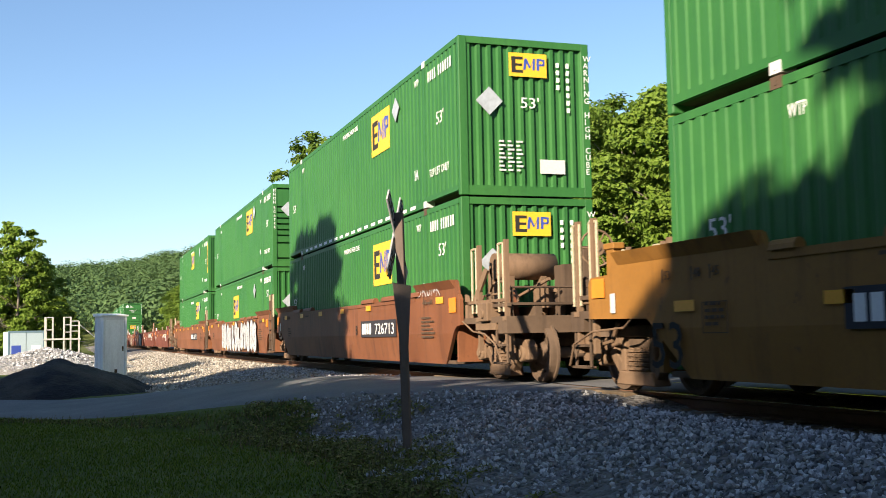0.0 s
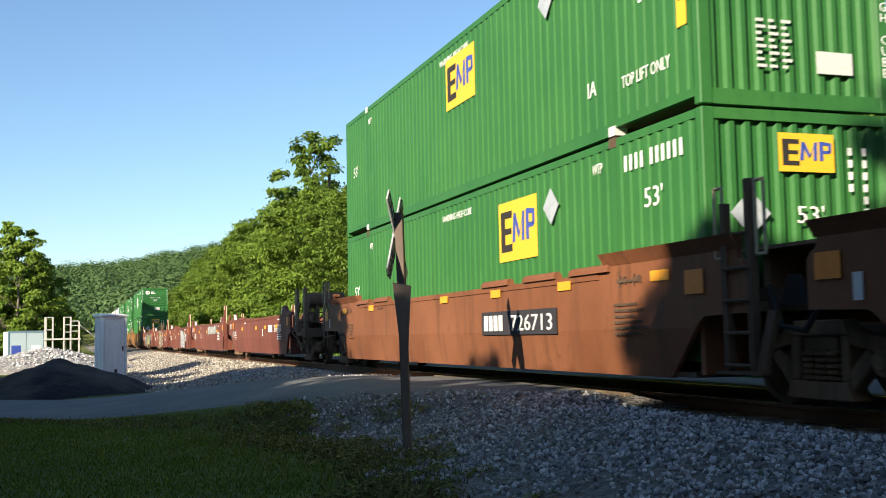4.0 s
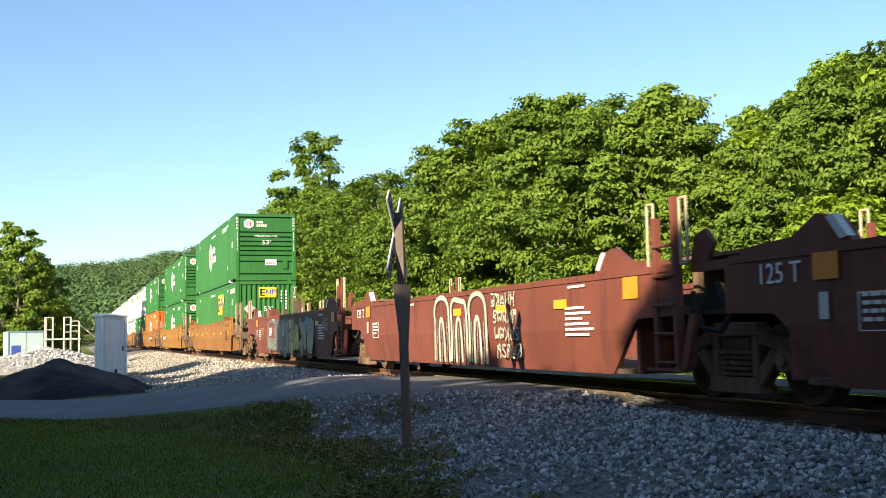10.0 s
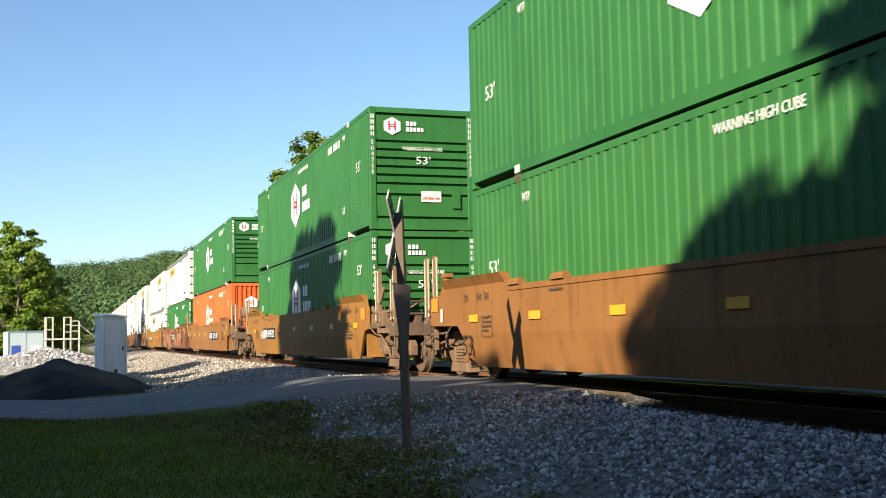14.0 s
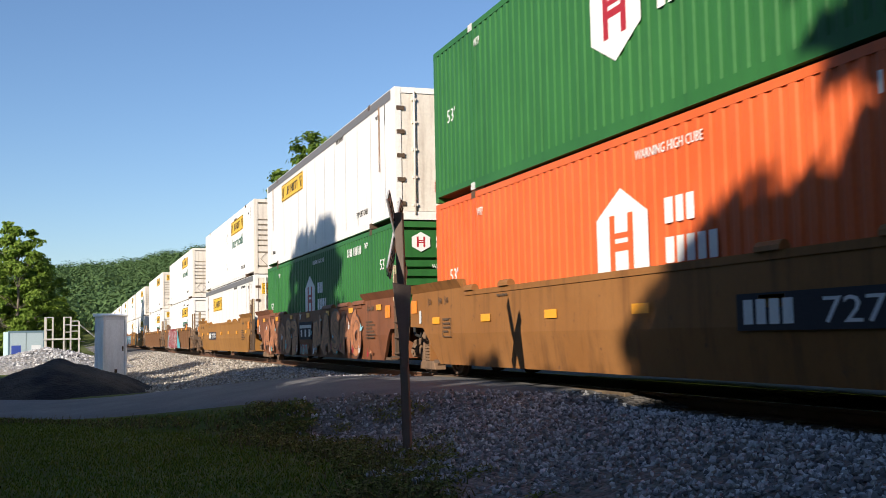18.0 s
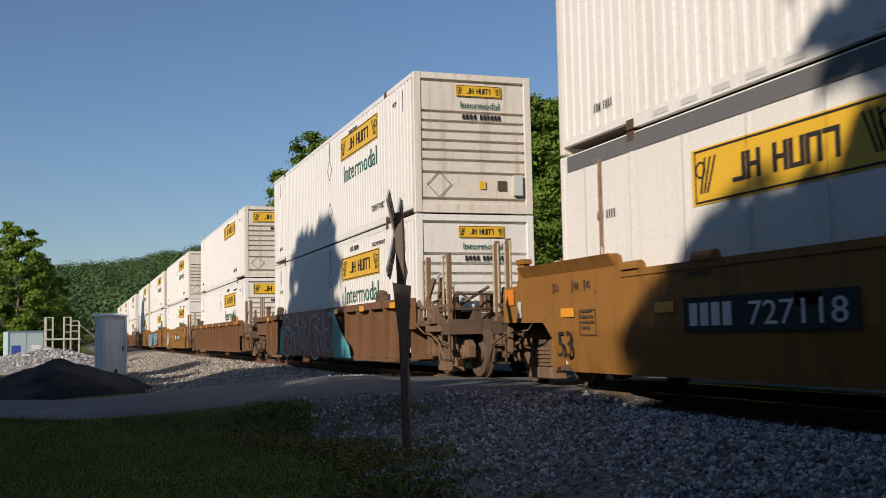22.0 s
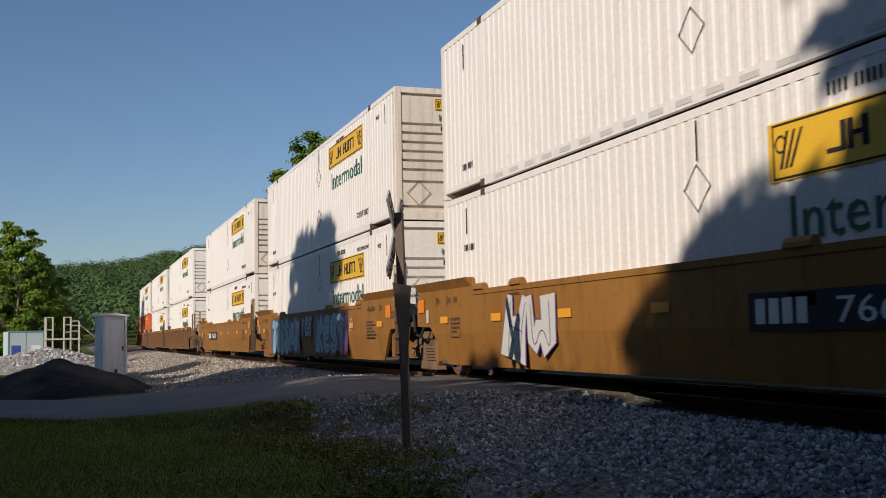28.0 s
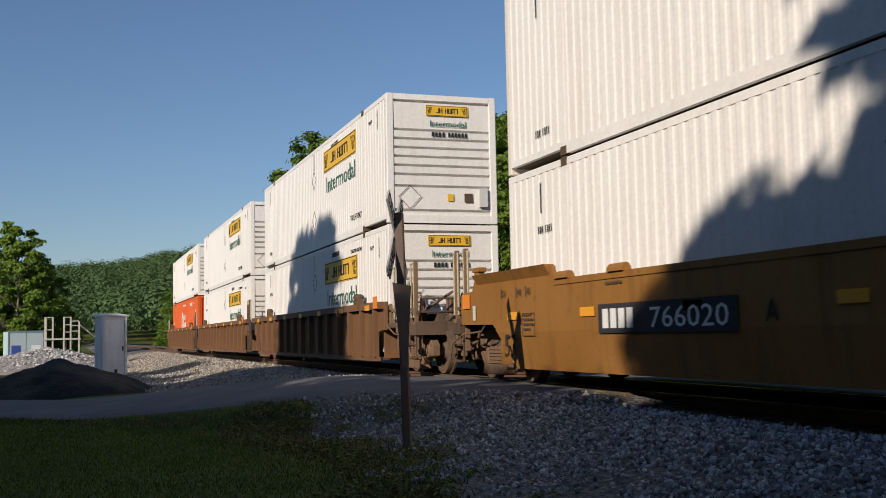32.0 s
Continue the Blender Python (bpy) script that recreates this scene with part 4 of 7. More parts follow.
                child("hose_bracket", cached("hose_bracket", lambda bm: (prism(bm, [(1.1, 1.0), (1.5, 1.0), (1.35, 1.3), (1.25, 1.3)], 1, -1.2, -1.12), pipe(bm, [(1.0, -1.25, 1.2), (1.25, -1.3, 0.8), (1.6, -1.3, 0.75), (1.9, -1.25, 1.1)], 0.03)), BLACK), th, pose(px, 0, 0))
    o = -WY - (0.118 if ribbed else 0.018)
    # reflectors and stencils on the near side
    n = 7 if L > 14 else 5
    for px in [-0.6 - (L - 1.2) * i / (n - 1) for i in range(n)] if style != "oxide" else (-9.4, -6.0, -4.0, -1.85):
        decal("reflector", "reflector", lambda bm: plate(bm, -0.2, 0.2, 0, 0.12), REFLECT, th, True, px, 1.1 if style == "oxide" else (0.98 if paint in (TAN, TANB) else 1.34), o)
    decal("end_panel", "endpanel", lambda bm: plate(bm, -0.18, 0.18, 0, 0.26), PANELORANGE, th, True, 0.1, 1.37 if ribbed else 1.16, o - (0.004 if ribbed else 0.0))
    if not ribbed:
        ink = LETTER if style == "oxide" else GRIME
        for key2, x0, z0, rows, width in (("a", -1.7, 0.78, 6, 0.75), ("b", -1.6, 0.5, 2, 0.8), ("c", -1.6, 1.36, 1, 0.6), ("d", -L + 1.0, 0.73, 4, 0.36), ("e", -L + 3.6, 1.36, 1, 0.5)):
            decal("stencil", "stencil:" + key2, stencil_rows(key2, rows, width), ink, th, True, x0, z0, o, "rows of small stencilled writing")["kind"] = "stuff"
        decal("stencil_frame", "stencil_frame", lambda bm: [plate(bm, *q) for q in ((0, 0.46, 0, 0.01), (0, 0.46, 0.32, 0.33), (0, 0.01, 0.01, 0.32), (0.45, 0.46, 0.01, 0.32))], ink, th, True, -L + 0.95, 0.74, o)
        decal("end_panel", "endpanel2", lambda bm: plate(bm, -0.17, 0.17, 0, 0.24), PANELORANGE, th, True, -L + 0.55 if style == "oxide" else -L - rs + 0.3, 1.2, o)
        decal("notice_plate", "noticeplate", lambda bm: plate(bm, 0, 0.12, 0, 0.24), SILVER, th, True, -L + 0.45 if style == "oxide" else -L - rs + 0.62, 0.85 if style == "oxide" else 1.0, o, "small pale notice plate")
        if style == "smooth":
            for word, x0 in (("53", -0.15), ("48", 0.45), ("45", 0.8)):
                for q in (-0.7 - x0, -L + 0.35 + x0):
                    letter_side(th, word, q, 1.34, 0.14, GRIME, o + 0.006)
                    decal("size_mark", "sizemark", lambda bm: plate(bm, 0, 0.018, 0, 0.15), GRIME, th, True, q - 0.04, 1.31, o)
    for kind, *a in [m for m in marks if isinstance(m, tuple)]:
        if kind == "plate":
            w = a[1]
            decal("number_panel", "numpanel:%.1f" % w, lambda bm: plate(bm, 0, w, 0, 0.36), NAVY, th, True, a[0], 0.76, o, "dark panel with pale characters")
            decal("number_bar", "bars:num%.1f" % w, bars([0.62] * 4, 0.24, 0.24), LETTER, th, True, a[0] + 0.12, 0.82, o - 0.005)
            letter_side(th, a[2], a[0] + w * 0.42, 0.82, 0.335, LETTER, o + 0.001, w * 0.52)
        if kind == "num":
            decal("number_bar", "bars:bn", bars([0.62] * 4, 0.24, 0.28), a[1], th, True, a[0], 0.98, o)
            letter_side(th, "270384", a[0] + 1.1, 0.98, 0.34, a[1], o + 0.006, 1.3)
        if kind == "blob":
            bubble(th, o - 0.004, *a)
        if kind == "bnsf":
            decal("number_bar", "bars:bn", bars([0.62] * 4, 0.24, 0.28), a[1], th, True, a[0], 0.9, o)
        if kind == "dark":
            decal("patch", "patch", lambda bm: plate(bm, 0, a[1], 0, 0.5), OXIDE, th, True, a[0], 0.78, o - 0.006)
        if kind == "word":
            letter_side(th, a[0], a[1], a[2], a[3], a[4], -WY - 0.014 - (a[5] if len(a) > 5 else 0))
        if kind == "flecks":
            rnd = random.Random(4)
            for i in range(16):
                decal("graffiti_shape", "fleck", lambda bm: poly(bm, [(0, 0), (0.1, 0.02), (0.06, 0.16), (0.02, 0.2)], 0, 0.004), YELLOW, th, True, a[0] + (a[1] - a[0]) * (i + 0.6 * rnd.random()) / 16, rnd.choice((0.3, 0.36, 1.2, 1.28)), o - 0.005, "yellow sprayed fleck")
        if kind == "tag":
            for i, c in enumerate(a[0]):
                g = strokes_mesh(STROKES[c], lambda u, v: (a[1] + a[3] * (i + 0.8 * u), a[2] + a[4] * v), 0.022, 0.002)
                part("graffiti_shape", g, PAINTW, th, "thin white sprayed letter", Matrix.Translation((0, o - 0.004, 0)) @ SIDE)
        if kind == "logo":
            decal("logo_panel", "logopanel", lambda bm: plate(bm, 0, 1.75, 0, 0.5), NAVY, th, True, a[0], 0.72, o - 0.004, "dark panel with a pale block emblem")
            decal("emblem", "emblem", lambda bm: [plate(bm, *q) for q in ((0, 1.62, 0.24, 0.33), (0.15, 0.35, 0.0, 0.2), (0.7, 0.9, 0.0, 0.2), (1.25, 1.45, 0.0, 0.2))], SILVER, th, True, a[0] + 0.07, 0.80, o - 0.008)
        if kind == "outline":
            outline_piece(th, o - 0.004, *a)
        if kind == "splash":
            splash(th, o - 0.012, *a)
        if kind == "wild":
            wild_piece(th, -WY - 0.12, *a)
        if kind == "graffiti":
            graffiti(th, o - 0.004, *a)
    return th


STROKES = {
    "K": [[(0.05, 0.0), (0.08, 1.0)], [(0.95, 1.0), (0.2, 0.5), (1.0, 0.0)]],
    "E": [[(0.95, 0.92), (0.3, 1.0), (0.05, 0.75), (0.05, 0.2), (0.35, 0.0), (1.0, 0.06)], [(0.08, 0.5), (0.75, 0.53)]],
    "S": [[(0.95, 0.85), (0.6, 1.0), (0.15, 0.9), (0.08, 0.66), (0.5, 0.52), (0.92, 0.36), (0.82, 0.08), (0.4, 0.0), (0.0, 0.14)]],
    "A": [[(0.0, 0.0), (0.3, 0.7), (0.5, 1.0), (0.72, 0.7), (1.0, 0.0)], [(0.25, 0.36), (0.78, 0.36)]],
    "T": [[(0.0, 0.9), (0.5, 1.0), (1.0, 0.92)], [(0.5, 0.98), (0.55, 0.5), (0.48, 0.0)]],
    "L": [[(0.2, 1.0), (0.1, 0.45), (0.22, 0.08), (0.95, 0.02)]],
    "P": [[(0.08, 0.0), (0.05, 1.0), (0.7, 0.98), (0.92, 0.74), (0.7, 0.5), (0.15, 0.45)]],
    "O": [[(0.5, 1.0), (0.15, 0.85), (0.05, 0.5), (0.18, 0.12), (0.55, 0.0), (0.88, 0.18), (0.95, 0.55), (0.82, 0.88), (0.5, 1.0)]],
    "R": [[(0.08, 0.0), (0.05, 1.0), (0.7, 0.98), (0.92, 0.74), (0.7, 0.5), (0.15, 0.45)], [(0.45, 0.48), (1.0, 0.0)]],
    "Y": [[(0.0, 1.0), (0.5, 0.5), (1.0, 1.0)], [(0.5, 0.5), (0.48, 0.0)]],
    "I": [[(0.5, 1.0), (0.5, 0.0)]],
    "B": [[(0.08, 0.0), (0.05, 1.0), (0.75, 0.9), (0.8, 0.66), (0.2, 0.52), (0.95, 0.4), (0.9, 0.08), (0.12, 0.0)]],
    "H": [[(0.08, 1.0), (0.14, 0.5), (0.02, 0.0)], [(0.9, 1.0), (0.84, 0.5), (0.98, 0.0)], [(0.12, 0.5), (0.88, 0.46)]],
    "D": [[(0.05, 0.0), (0.08, 1.0), (0.7, 0.85), (0.9, 0.5), (0.7, 0.12), (0.05, 0.0)]],
    "U": [[(0.05, 1.0), (0.1, 0.2), (0.45, 0.0), (0.8, 0.2), (0.9, 1.0)]],
    "N": [[(0.05, 0.0), (0.08, 1.0), (0.85, 0.0), (0.92, 1.0)]],
    "M": [[(0.0, 0.0), (0.1, 1.0), (0.5, 0.4), (0.9, 1.0), (1.0, 0.0)]],
    "W": [[(0.0, 1.0), (0.25, 0.0), (0.5, 0.6), (0.75, 0.0), (1.0, 1.0)]],
    "G": [[(0.9, 0.85), (0.5, 1.0), (0.1, 0.7), (0.1, 0.25), (0.5, 0.0), (0.9, 0.2), (0.9, 0.45), (0.55, 0.45)]],
    "C": [[(0.95, 0.85), (0.6, 1.0), (0.15, 0.8), (0.05, 0.4), (0.3, 0.05), (0.95, 0.12)]],
}


def scrawl(rnd):
    """Bold bent strokes that are no letter: a turned and warped shape."""
    lines = STROKES[rnd.choice("ESRKHUNMWK")]
    lean = rnd.uniform(-0.25, 0.25)
    warp = lambda u, v: (1 - u + lean * (v - 0.5) + rnd.uniform(-0.08, 0.08), min(1.05, max(-0.05, 1 - v + rnd.uniform(-0.08, 0.08))))
    return [[warp(u, v) for u, v in line] for line in lines]


def strokes_mesh(lines, at, width, d0, wedge=0.0, rim=0.0):
    """Thick brush strokes: one ribbon along each line, narrowing towards its end with wedge, widened by rim."""
    bm = bmesh.new()
    for k, line in enumerate(lines):
        for _ in range((1 if wedge else 2) if len(line) > 3 else 0):
            soft = [line[0]]
            for p, q in zip(line, line[1:]):
                soft += [(p[0] * 0.75 + q[0] * 0.25, p[1] * 0.75 + q[1] * 0.25), (p[0] * 0.25 + q[0] * 0.75, p[1] * 0.25 + q[1] * 0.75)]
            line = soft + [line[-1]]
        pts = [Vector(at(*q)) for q in line]
        a, b = [], []
        for i, q in enumerate(pts):
            d = (pts[min(i + 1, len(pts) - 1)] - pts[max(i - 1, 0)])
            d = d.normalized() if d.length > 1e-6 else Vector((1, 0))
            o = Vector((-d.y, d.x)) * (width * (1 + wedge * (1 - 2 * i / (len(pts) - 1))) + rim) / 2
            if i == 0:
                q = q - d * width * 0.25
            if i == len(pts) - 1:
                q = q + d * width * 0.25
            a.append(q + o)
            b.append(q - o)
        z = d0 + 0.0004 * k
        rise = min(0.00012, 0.0022 / len(pts))
        va = [bm.verts.new((*q, z + rise * i)) for i, q in enumerate(a)]
        vb = [bm.verts.new((*q, z + rise * i)) for i, q in enumerate(b)]
        for i in range(len(pts) - 1):
            bm.faces.new((vb[i], vb[i + 1], va[i + 1], va[i]))
    return bm


def bubble(parent, off, seed, x0, x1, z0, z1):
    """A pale throw-up: one rounded block with drooping fingers and thin dark outlines."""
    rnd = random.Random(seed)
    at = Matrix.Translation((0, off, 0)) @ SIDE
    w, h = x1 - x0, z1 - z0
    lobes = 4
    edge = [(x0 + 0.04 * w, z0 + 0.02)]
    for i in range(lobes):
        for k in range(7):
            a = math.pi * (1 - k / 6)
            edge.append((x0 + w * (i + 0.5) / lobes + w / lobes * 0.5 * math.cos(a), z1 - 0.22 * h + 0.2 * h * math.sin(a) - 0.10 * h * abs(i - 1.2) * (i > 1)))
    edge += [(x1, z0 + 0.3 * h), (x1 + 0.05, z0 + 0.02)]
    bm = bmesh.new()
    poly(bm, edge, 0, 0.001)
    g = part("graffiti_shape", bm, PAINTW, parent, "pale sprayed bubble shape with thin dark outlines", at)
    lines = [[(p[0], p[1] - 0.01) for p in edge[1 + 7 * i: 8 + 7 * i]] for i in range(lobes)]
    for i in range(6):
        x, y, k = x0 + w * (0.10 + 0.155 * i), z0 + h * rnd.uniform(0.55, 0.85), rnd.uniform(0.5, 1.0) * 0.09 * w
        lines.append([(x, y), (x - k, y - 0.18 * h), (x - 0.4 * k, y - 0.42 * h), (x + 1.6 * k, z0 + 0.04)])
        lines.append([(x + 0.3 * k, y - 0.1 * h), (x + 1.2 * k, y - 0.25 * h), (x + 1.0 * k, z0 + 0.2 * h), (x + 1.9 * k, z0 + 0.03), (x + 2.4 * k, z0 + 0.3 * h), (x + 1.7 * k, y - 0.2 * h)])
    lines += [[(x1 - 0.1 * w, z0 + 0.75 * h), (x1 + 0.01, z0 + 0.4 * h), (x1 + 0.05, z0 + 0.02)], [(x0 + 0.05 * w, z0 + 0.5 * h), (x0 + 0.01, z0 + 0.2 * h), (x0 + 0.12 * w, z0 + 0.04)]]
    part("stroke", strokes_mesh(lines, lambda u, v: (u, v), 0.028, 0.003), PAINTB, g)


def outline_piece(parent, off, seed, x0, x1, z0, z1, n, paint, small):
    """Tall hollow sprayed shapes drawn in outline with paint drips, and small scribbles beside them."""
    rnd = random.Random(seed)
    at = Matrix.Translation((0, off, 0)) @ SIDE
    w, h = (x1 - x0) / n, z1 - z0
    for i in range(n):
        a = x0 + w * i
        spot = lambda u, v: (a + u * w * 0.86, z0 + v * h)
        lines = [[(0.0, 0.02), (0.02, 0.62), (-0.06, 0.75), (0.08, 0.95), (0.6, 1.0 - 0.1 * (i % 2)), (0.95, 0.88), (1.0, 0.55), (1.04, 0.0)],
                 [(0.34, 0.0), (0.3, 0.5), (0.42, 0.66), (0.58, 0.62), (0.66, 0.4), (0.72, 0.0)]]
        g = part("graffiti_shape", strokes_mesh(lines, spot, 0.085, 0.0015), paint, parent, "tall hollow letter shapes sprayed in outline", at)
        drips = [[(u, 0.5 + 0.2 * rnd.random()), (u + 0.03, 0.0)] for u in (0.15, 0.48, 0.85)]
        part("stroke", strokes_mesh(drips, spot, 0.018, 0.004), paint, g)
    for row in range(small):
        for i in range(5):
            a, b = x1 + 0.1 + 0.2 * i + 0.08 * row, z1 - 0.26 - row * h * 0.23
            spot = lambda u, v: (a + u * 0.15, b + v * 0.2)
            part("graffiti_shape", strokes_mesh(scrawl(rnd) + [[(0.1, rnd.random()), (0.9, rnd.random())]], spot, 0.028, 0.0015), paint, parent, "small sprayed scribble", at)


def wild_piece(parent, off, seed, x0, x1, z0, z1):
    """Fat red shapes edged in white on an uneven turquoise ground, with white drips."""
    rnd = random.Random(seed)
    at = Matrix.Translation((0, off, 0)) @ SIDE
    h = z1 - z0
    up = [(x0 + (x1 - x0) * i / 26, z1 - h * (0.30 * max(0, 1 - i / 4) + 0.10 * rnd.random() + 0.6 * max(0, (i - 22) / 4))) for i in range(27)]
    bm = bmesh.new()
    poly(bm, [(x0 - 0.2, z0), (x1 + 0.5, z0), (x1 + 0.3, z0 + 0.22 * h)] + up[::-1], 0, 0.001)
    part("graffiti_ground", bm, PAINTT, parent, "uneven turquoise sprayed ground", at)
    bm = bmesh.new()
    side = [(x0 + 0.35 + 0.25 * rnd.random(), z0 + h * k / 6) for k in range(7)]
    edge = [(x1 - 1.5 + 0.5 * rnd.random() - 0.12 * k, z0 + h * k / 6) for k in range(7)]
    poly(bm, edge + side[::-1], 0, 0.003)
    part("graffiti_ground", bm, PAINTM, parent, "deep red sprayed field", at)
    graffiti(parent, off - 0.004, seed, x0 + 0.45, x1 - 1.5, z0 + 0.02, z1 - 0.02, 5, PAINTR, PAINTW, None, False, 0.11)
    jag = []
    for i in range(12):
        x, z = x0 + 0.7 + (x1 - x0 - 2.4) * (i + 0.7 * rnd.random()) / 12, z1 - h * rnd.uniform(0.02, 0.3)
        line = [(x, z)]
        for k in range(4):
            line.append((line[-1][0] + rnd.choice((0.05, 0.14, 0.22, -0.1)), max(z0 + 0.03, line[-1][1] - h * rnd.uniform(0.1, 0.25))))
        jag += [[p, q] for p, q in zip(line, line[1:])]
    part("graffiti_shape", strokes_mesh(jag, lambda u, v: (u, v), 0.06, 0.011), PAINTW, parent, "jagged white sprayed lines", at)["kind"] = "stuff"
    drips = []
    for i in range(14):
        x, z = x0 + 0.6 + (x1 - x0 - 2.0) * (i + rnd.random()) / 14, z0 + h * rnd.uniform(0.3, 0.75)
        drips.append([(x, z), (x + 0.02, z - h * rnd.uniform(0.15, 0.35))])
    part("graffiti_shape", strokes_mesh(drips, lambda u, v: (u, v), 0.035, 0.014), PAINTW, parent, "white paint drips", at)["kind"] = "stuff"


def splash(parent, off, seed, x0, x1):
    """White, red and turquoise flicks of spray along the foot and the edges of a piece."""
    rnd = random.Random(seed)
    at = Matrix.Translation((0, off, 0)) @ SIDE
    for k in range(30):
        x, low = x0 + (x1 - x0) * (k + rnd.random()) / 30, k % 3 > 0
        z = rnd.uniform(0.30, 0.45) if low else rnd.uniform(0.7, 1.35)
        w, h = rnd.uniform(0.08, 0.3), rnd.uniform(0.08, 0.3)
        bm = bmesh.new()
        poly(bm, [(x, z), (x + w * 0.6, z + h * 0.1), (x + w, z + h * 0.6), (x + w * 0.4, z + h * 0.5), (x + w * 0.2, z + h)], 0, 0.003)
        part("graffiti_shape", bm, (PAINTR, PAINTW, PAINTT, PAINTR, PAINTO)[k % 5] if low else (PAINTW, PAINTC)[k % 2], parent, "small flick of spray paint", at)


def graffiti(parent, off, word, x0, x1, z0, z1, n, fill, edge, cloud=None, tight=False, rim=0.06):
    """A sprayed piece: thick strokes with a contrasting edge, on a wavy ground colour. word: letters, or a seed for wild shapes."""
    rnd = random.Random(str(word))
    n = len(word) if isinstance(word, str) else n
    w = (x1 - x0) / n
    h = z1 - z0
    at = Matrix.Translation((0, off, 0)) @ SIDE
    thick = min(w * (0.40 if n > 6 else 0.48), h * 0.30) if not tight else w * 0.60
    if cloud:
        bm = bmesh.new()
        k = 6 * n
        row = lambda f: [bm.verts.new((x0 - 0.25 + (x1 - x0 + 0.5) * i / k, f(), 0)) for i in range(k + 1)]
        up, dn = row(lambda: z1 - 0.02 - 0.14 * h * rnd.random()), row(lambda: z0 + 0.14 * h * rnd.random())
        for i in range(k):
            bm.faces.new((dn[i], dn[i + 1], up[i + 1], up[i]))
        part("graffiti_ground", bm, cloud, parent, "sprayed wavy ground colour", at)
    for i in range(n):
        at = Matrix.Translation((0, off - (0.003 * i if tight else 0.0), 0)) @ SIDE
        lean, top = rnd.uniform(-0.08, 0.12), rnd.uniform(0.88, 1.0)
        kind = STROKES[word[i]] if isinstance(word, str) else scrawl(rnd)
        cx = x0 + w * i
        spot = lambda u, v: (cx + thick * 0.5 + u * (w * 1.04 - thick) + lean * v * h * 0.5, z0 + thick * 0.5 + v * (h * top - thick))
        g = part("graffiti_shape", strokes_mesh(kind, spot, thick, 0.0015, 0.0 if tight else 0.45, rim), edge, parent, "sprayed graffiti strokes with a contrasting edge", at)
        part("fill", strokes_mesh(kind, spot, thick, 0.0042, 0.0 if tight else 0.45), fill, g)
        fine = [[(u + 0.07, v - 0.02) for u, v in line] for line in kind]
        part("stroke", strokes_mesh(fine, spot, 0.02, 0.0072), edge, g)


# ---- the train: each unit's place along it, its car and its load ----
SPEED = (177.3857, -5.4781, -0.9025, 0.2460)


def run(t):
    q = (t - 16) / 16
    return SPEED[0] * q + SPEED[1] * q * q + SPEED[2] * q ** 3 + SPEED[3] * q ** 4


PAINTW = plain("white_spray_paint", (0.66, 0.66, 0.66), 0.5, vary=0.35, grain=5.0)
PAINTV = plain("silver_brushed_paint", (0.66, 0.66, 0.67), 0.45, vary=0.5, grain=6.0)
PAINTB = plain("black_spray_paint", (0.02, 0.02, 0.025), 0.5)
PAINTR = plain("red_spray_paint", (0.38, 0.02, 0.03), 0.5, vary=0.4, grain=4.0)
PAINTM = plain("maroon_spray_paint", (0.33, 0.024, 0.03), 0.4, vary=0.55, grain=3.0)
PAINTE = plain("dark_brown_spray_paint", (0.10, 0.045, 0.03), 0.5)
PAINTT = plain("turquoise_spray_paint", (0.10, 0.42, 0.46), 0.5, vary=0.3, grain=4.0)
PAINTC = plain("pale_blue_spray_paint", (0.30, 0.58, 0.66), 0.5, vary=0.4, grain=4.0)
PAINTP = plain("purple_spray_paint", (0.16, 0.08, 0.28), 0.5, vary=0.3, grain=5.0)
PAINTO = plain("rust_spray_paint", (0.50, 0.20, 0.085), 0.55, vary=0.5, grain=4.0)
PAINTS = plain("faded_grey_spray_paint", (0.17, 0.165, 0.165), 0.5, vary=0.5, grain=2.0)
PAINTF = plain("faded_blue_grey_spray_paint", (0.29, 0.32, 0.26), 0.5, vary=0.6, grain=2.5)
PAINTY = plain("yellow_green_spray_paint", (0.62, 0.58, 0.16), 0.5, vary=0.5, grain=3.0)
PAINTG = plain("pale_green_spray_paint", (0.58, 0.62, 0.48), 0.5, vary=0.5, grain=3.0)

EMPV, EMPH = ("emp", "vert", GREEN), ("emp", "horiz", GREEN)
HUB, HUBO = ("hub", "horiz", GREEN2), ("hubinc", "vert", ORANGE)
HUNT, HUNTC, HUNTW = ("hunt", "horiz", WHITE), ("hunt", "horiz", WHITE, "clean"), ("hunt2", "horiz", WHITE, "wide")
SHEETD, SHEETD2 = ("sheet", "door", WHITE), ("sheet2", "door", WHITE)
NAMES = {"emp": "corrugated green container with a yellow logo", "hub": "dark green container with a white hexagonal logo", "hubinc": "bright orange container with a white hexagonal logo",
         "hunt": "white container with yellow panel and green lettering", "hunt2": "white container with a wide yellow panel", "sheet": "smooth white container with end doors", "sheet2": "smooth rust-stained white container with doors"}
CAR = {"smooth": "weathered %s well car with smooth sides", "oxide": "empty oxide-red well car with smooth sides", "ribbed": "rusty brown well car with vertical side ribs"}
TONE = {"brown_car_paint": "brown", "ochre_car_paint": "ochre yellow", "tan_car_paint": "tan", "oxide_red_car_paint": "red", "rusty_brown_car_paint": "brown"}
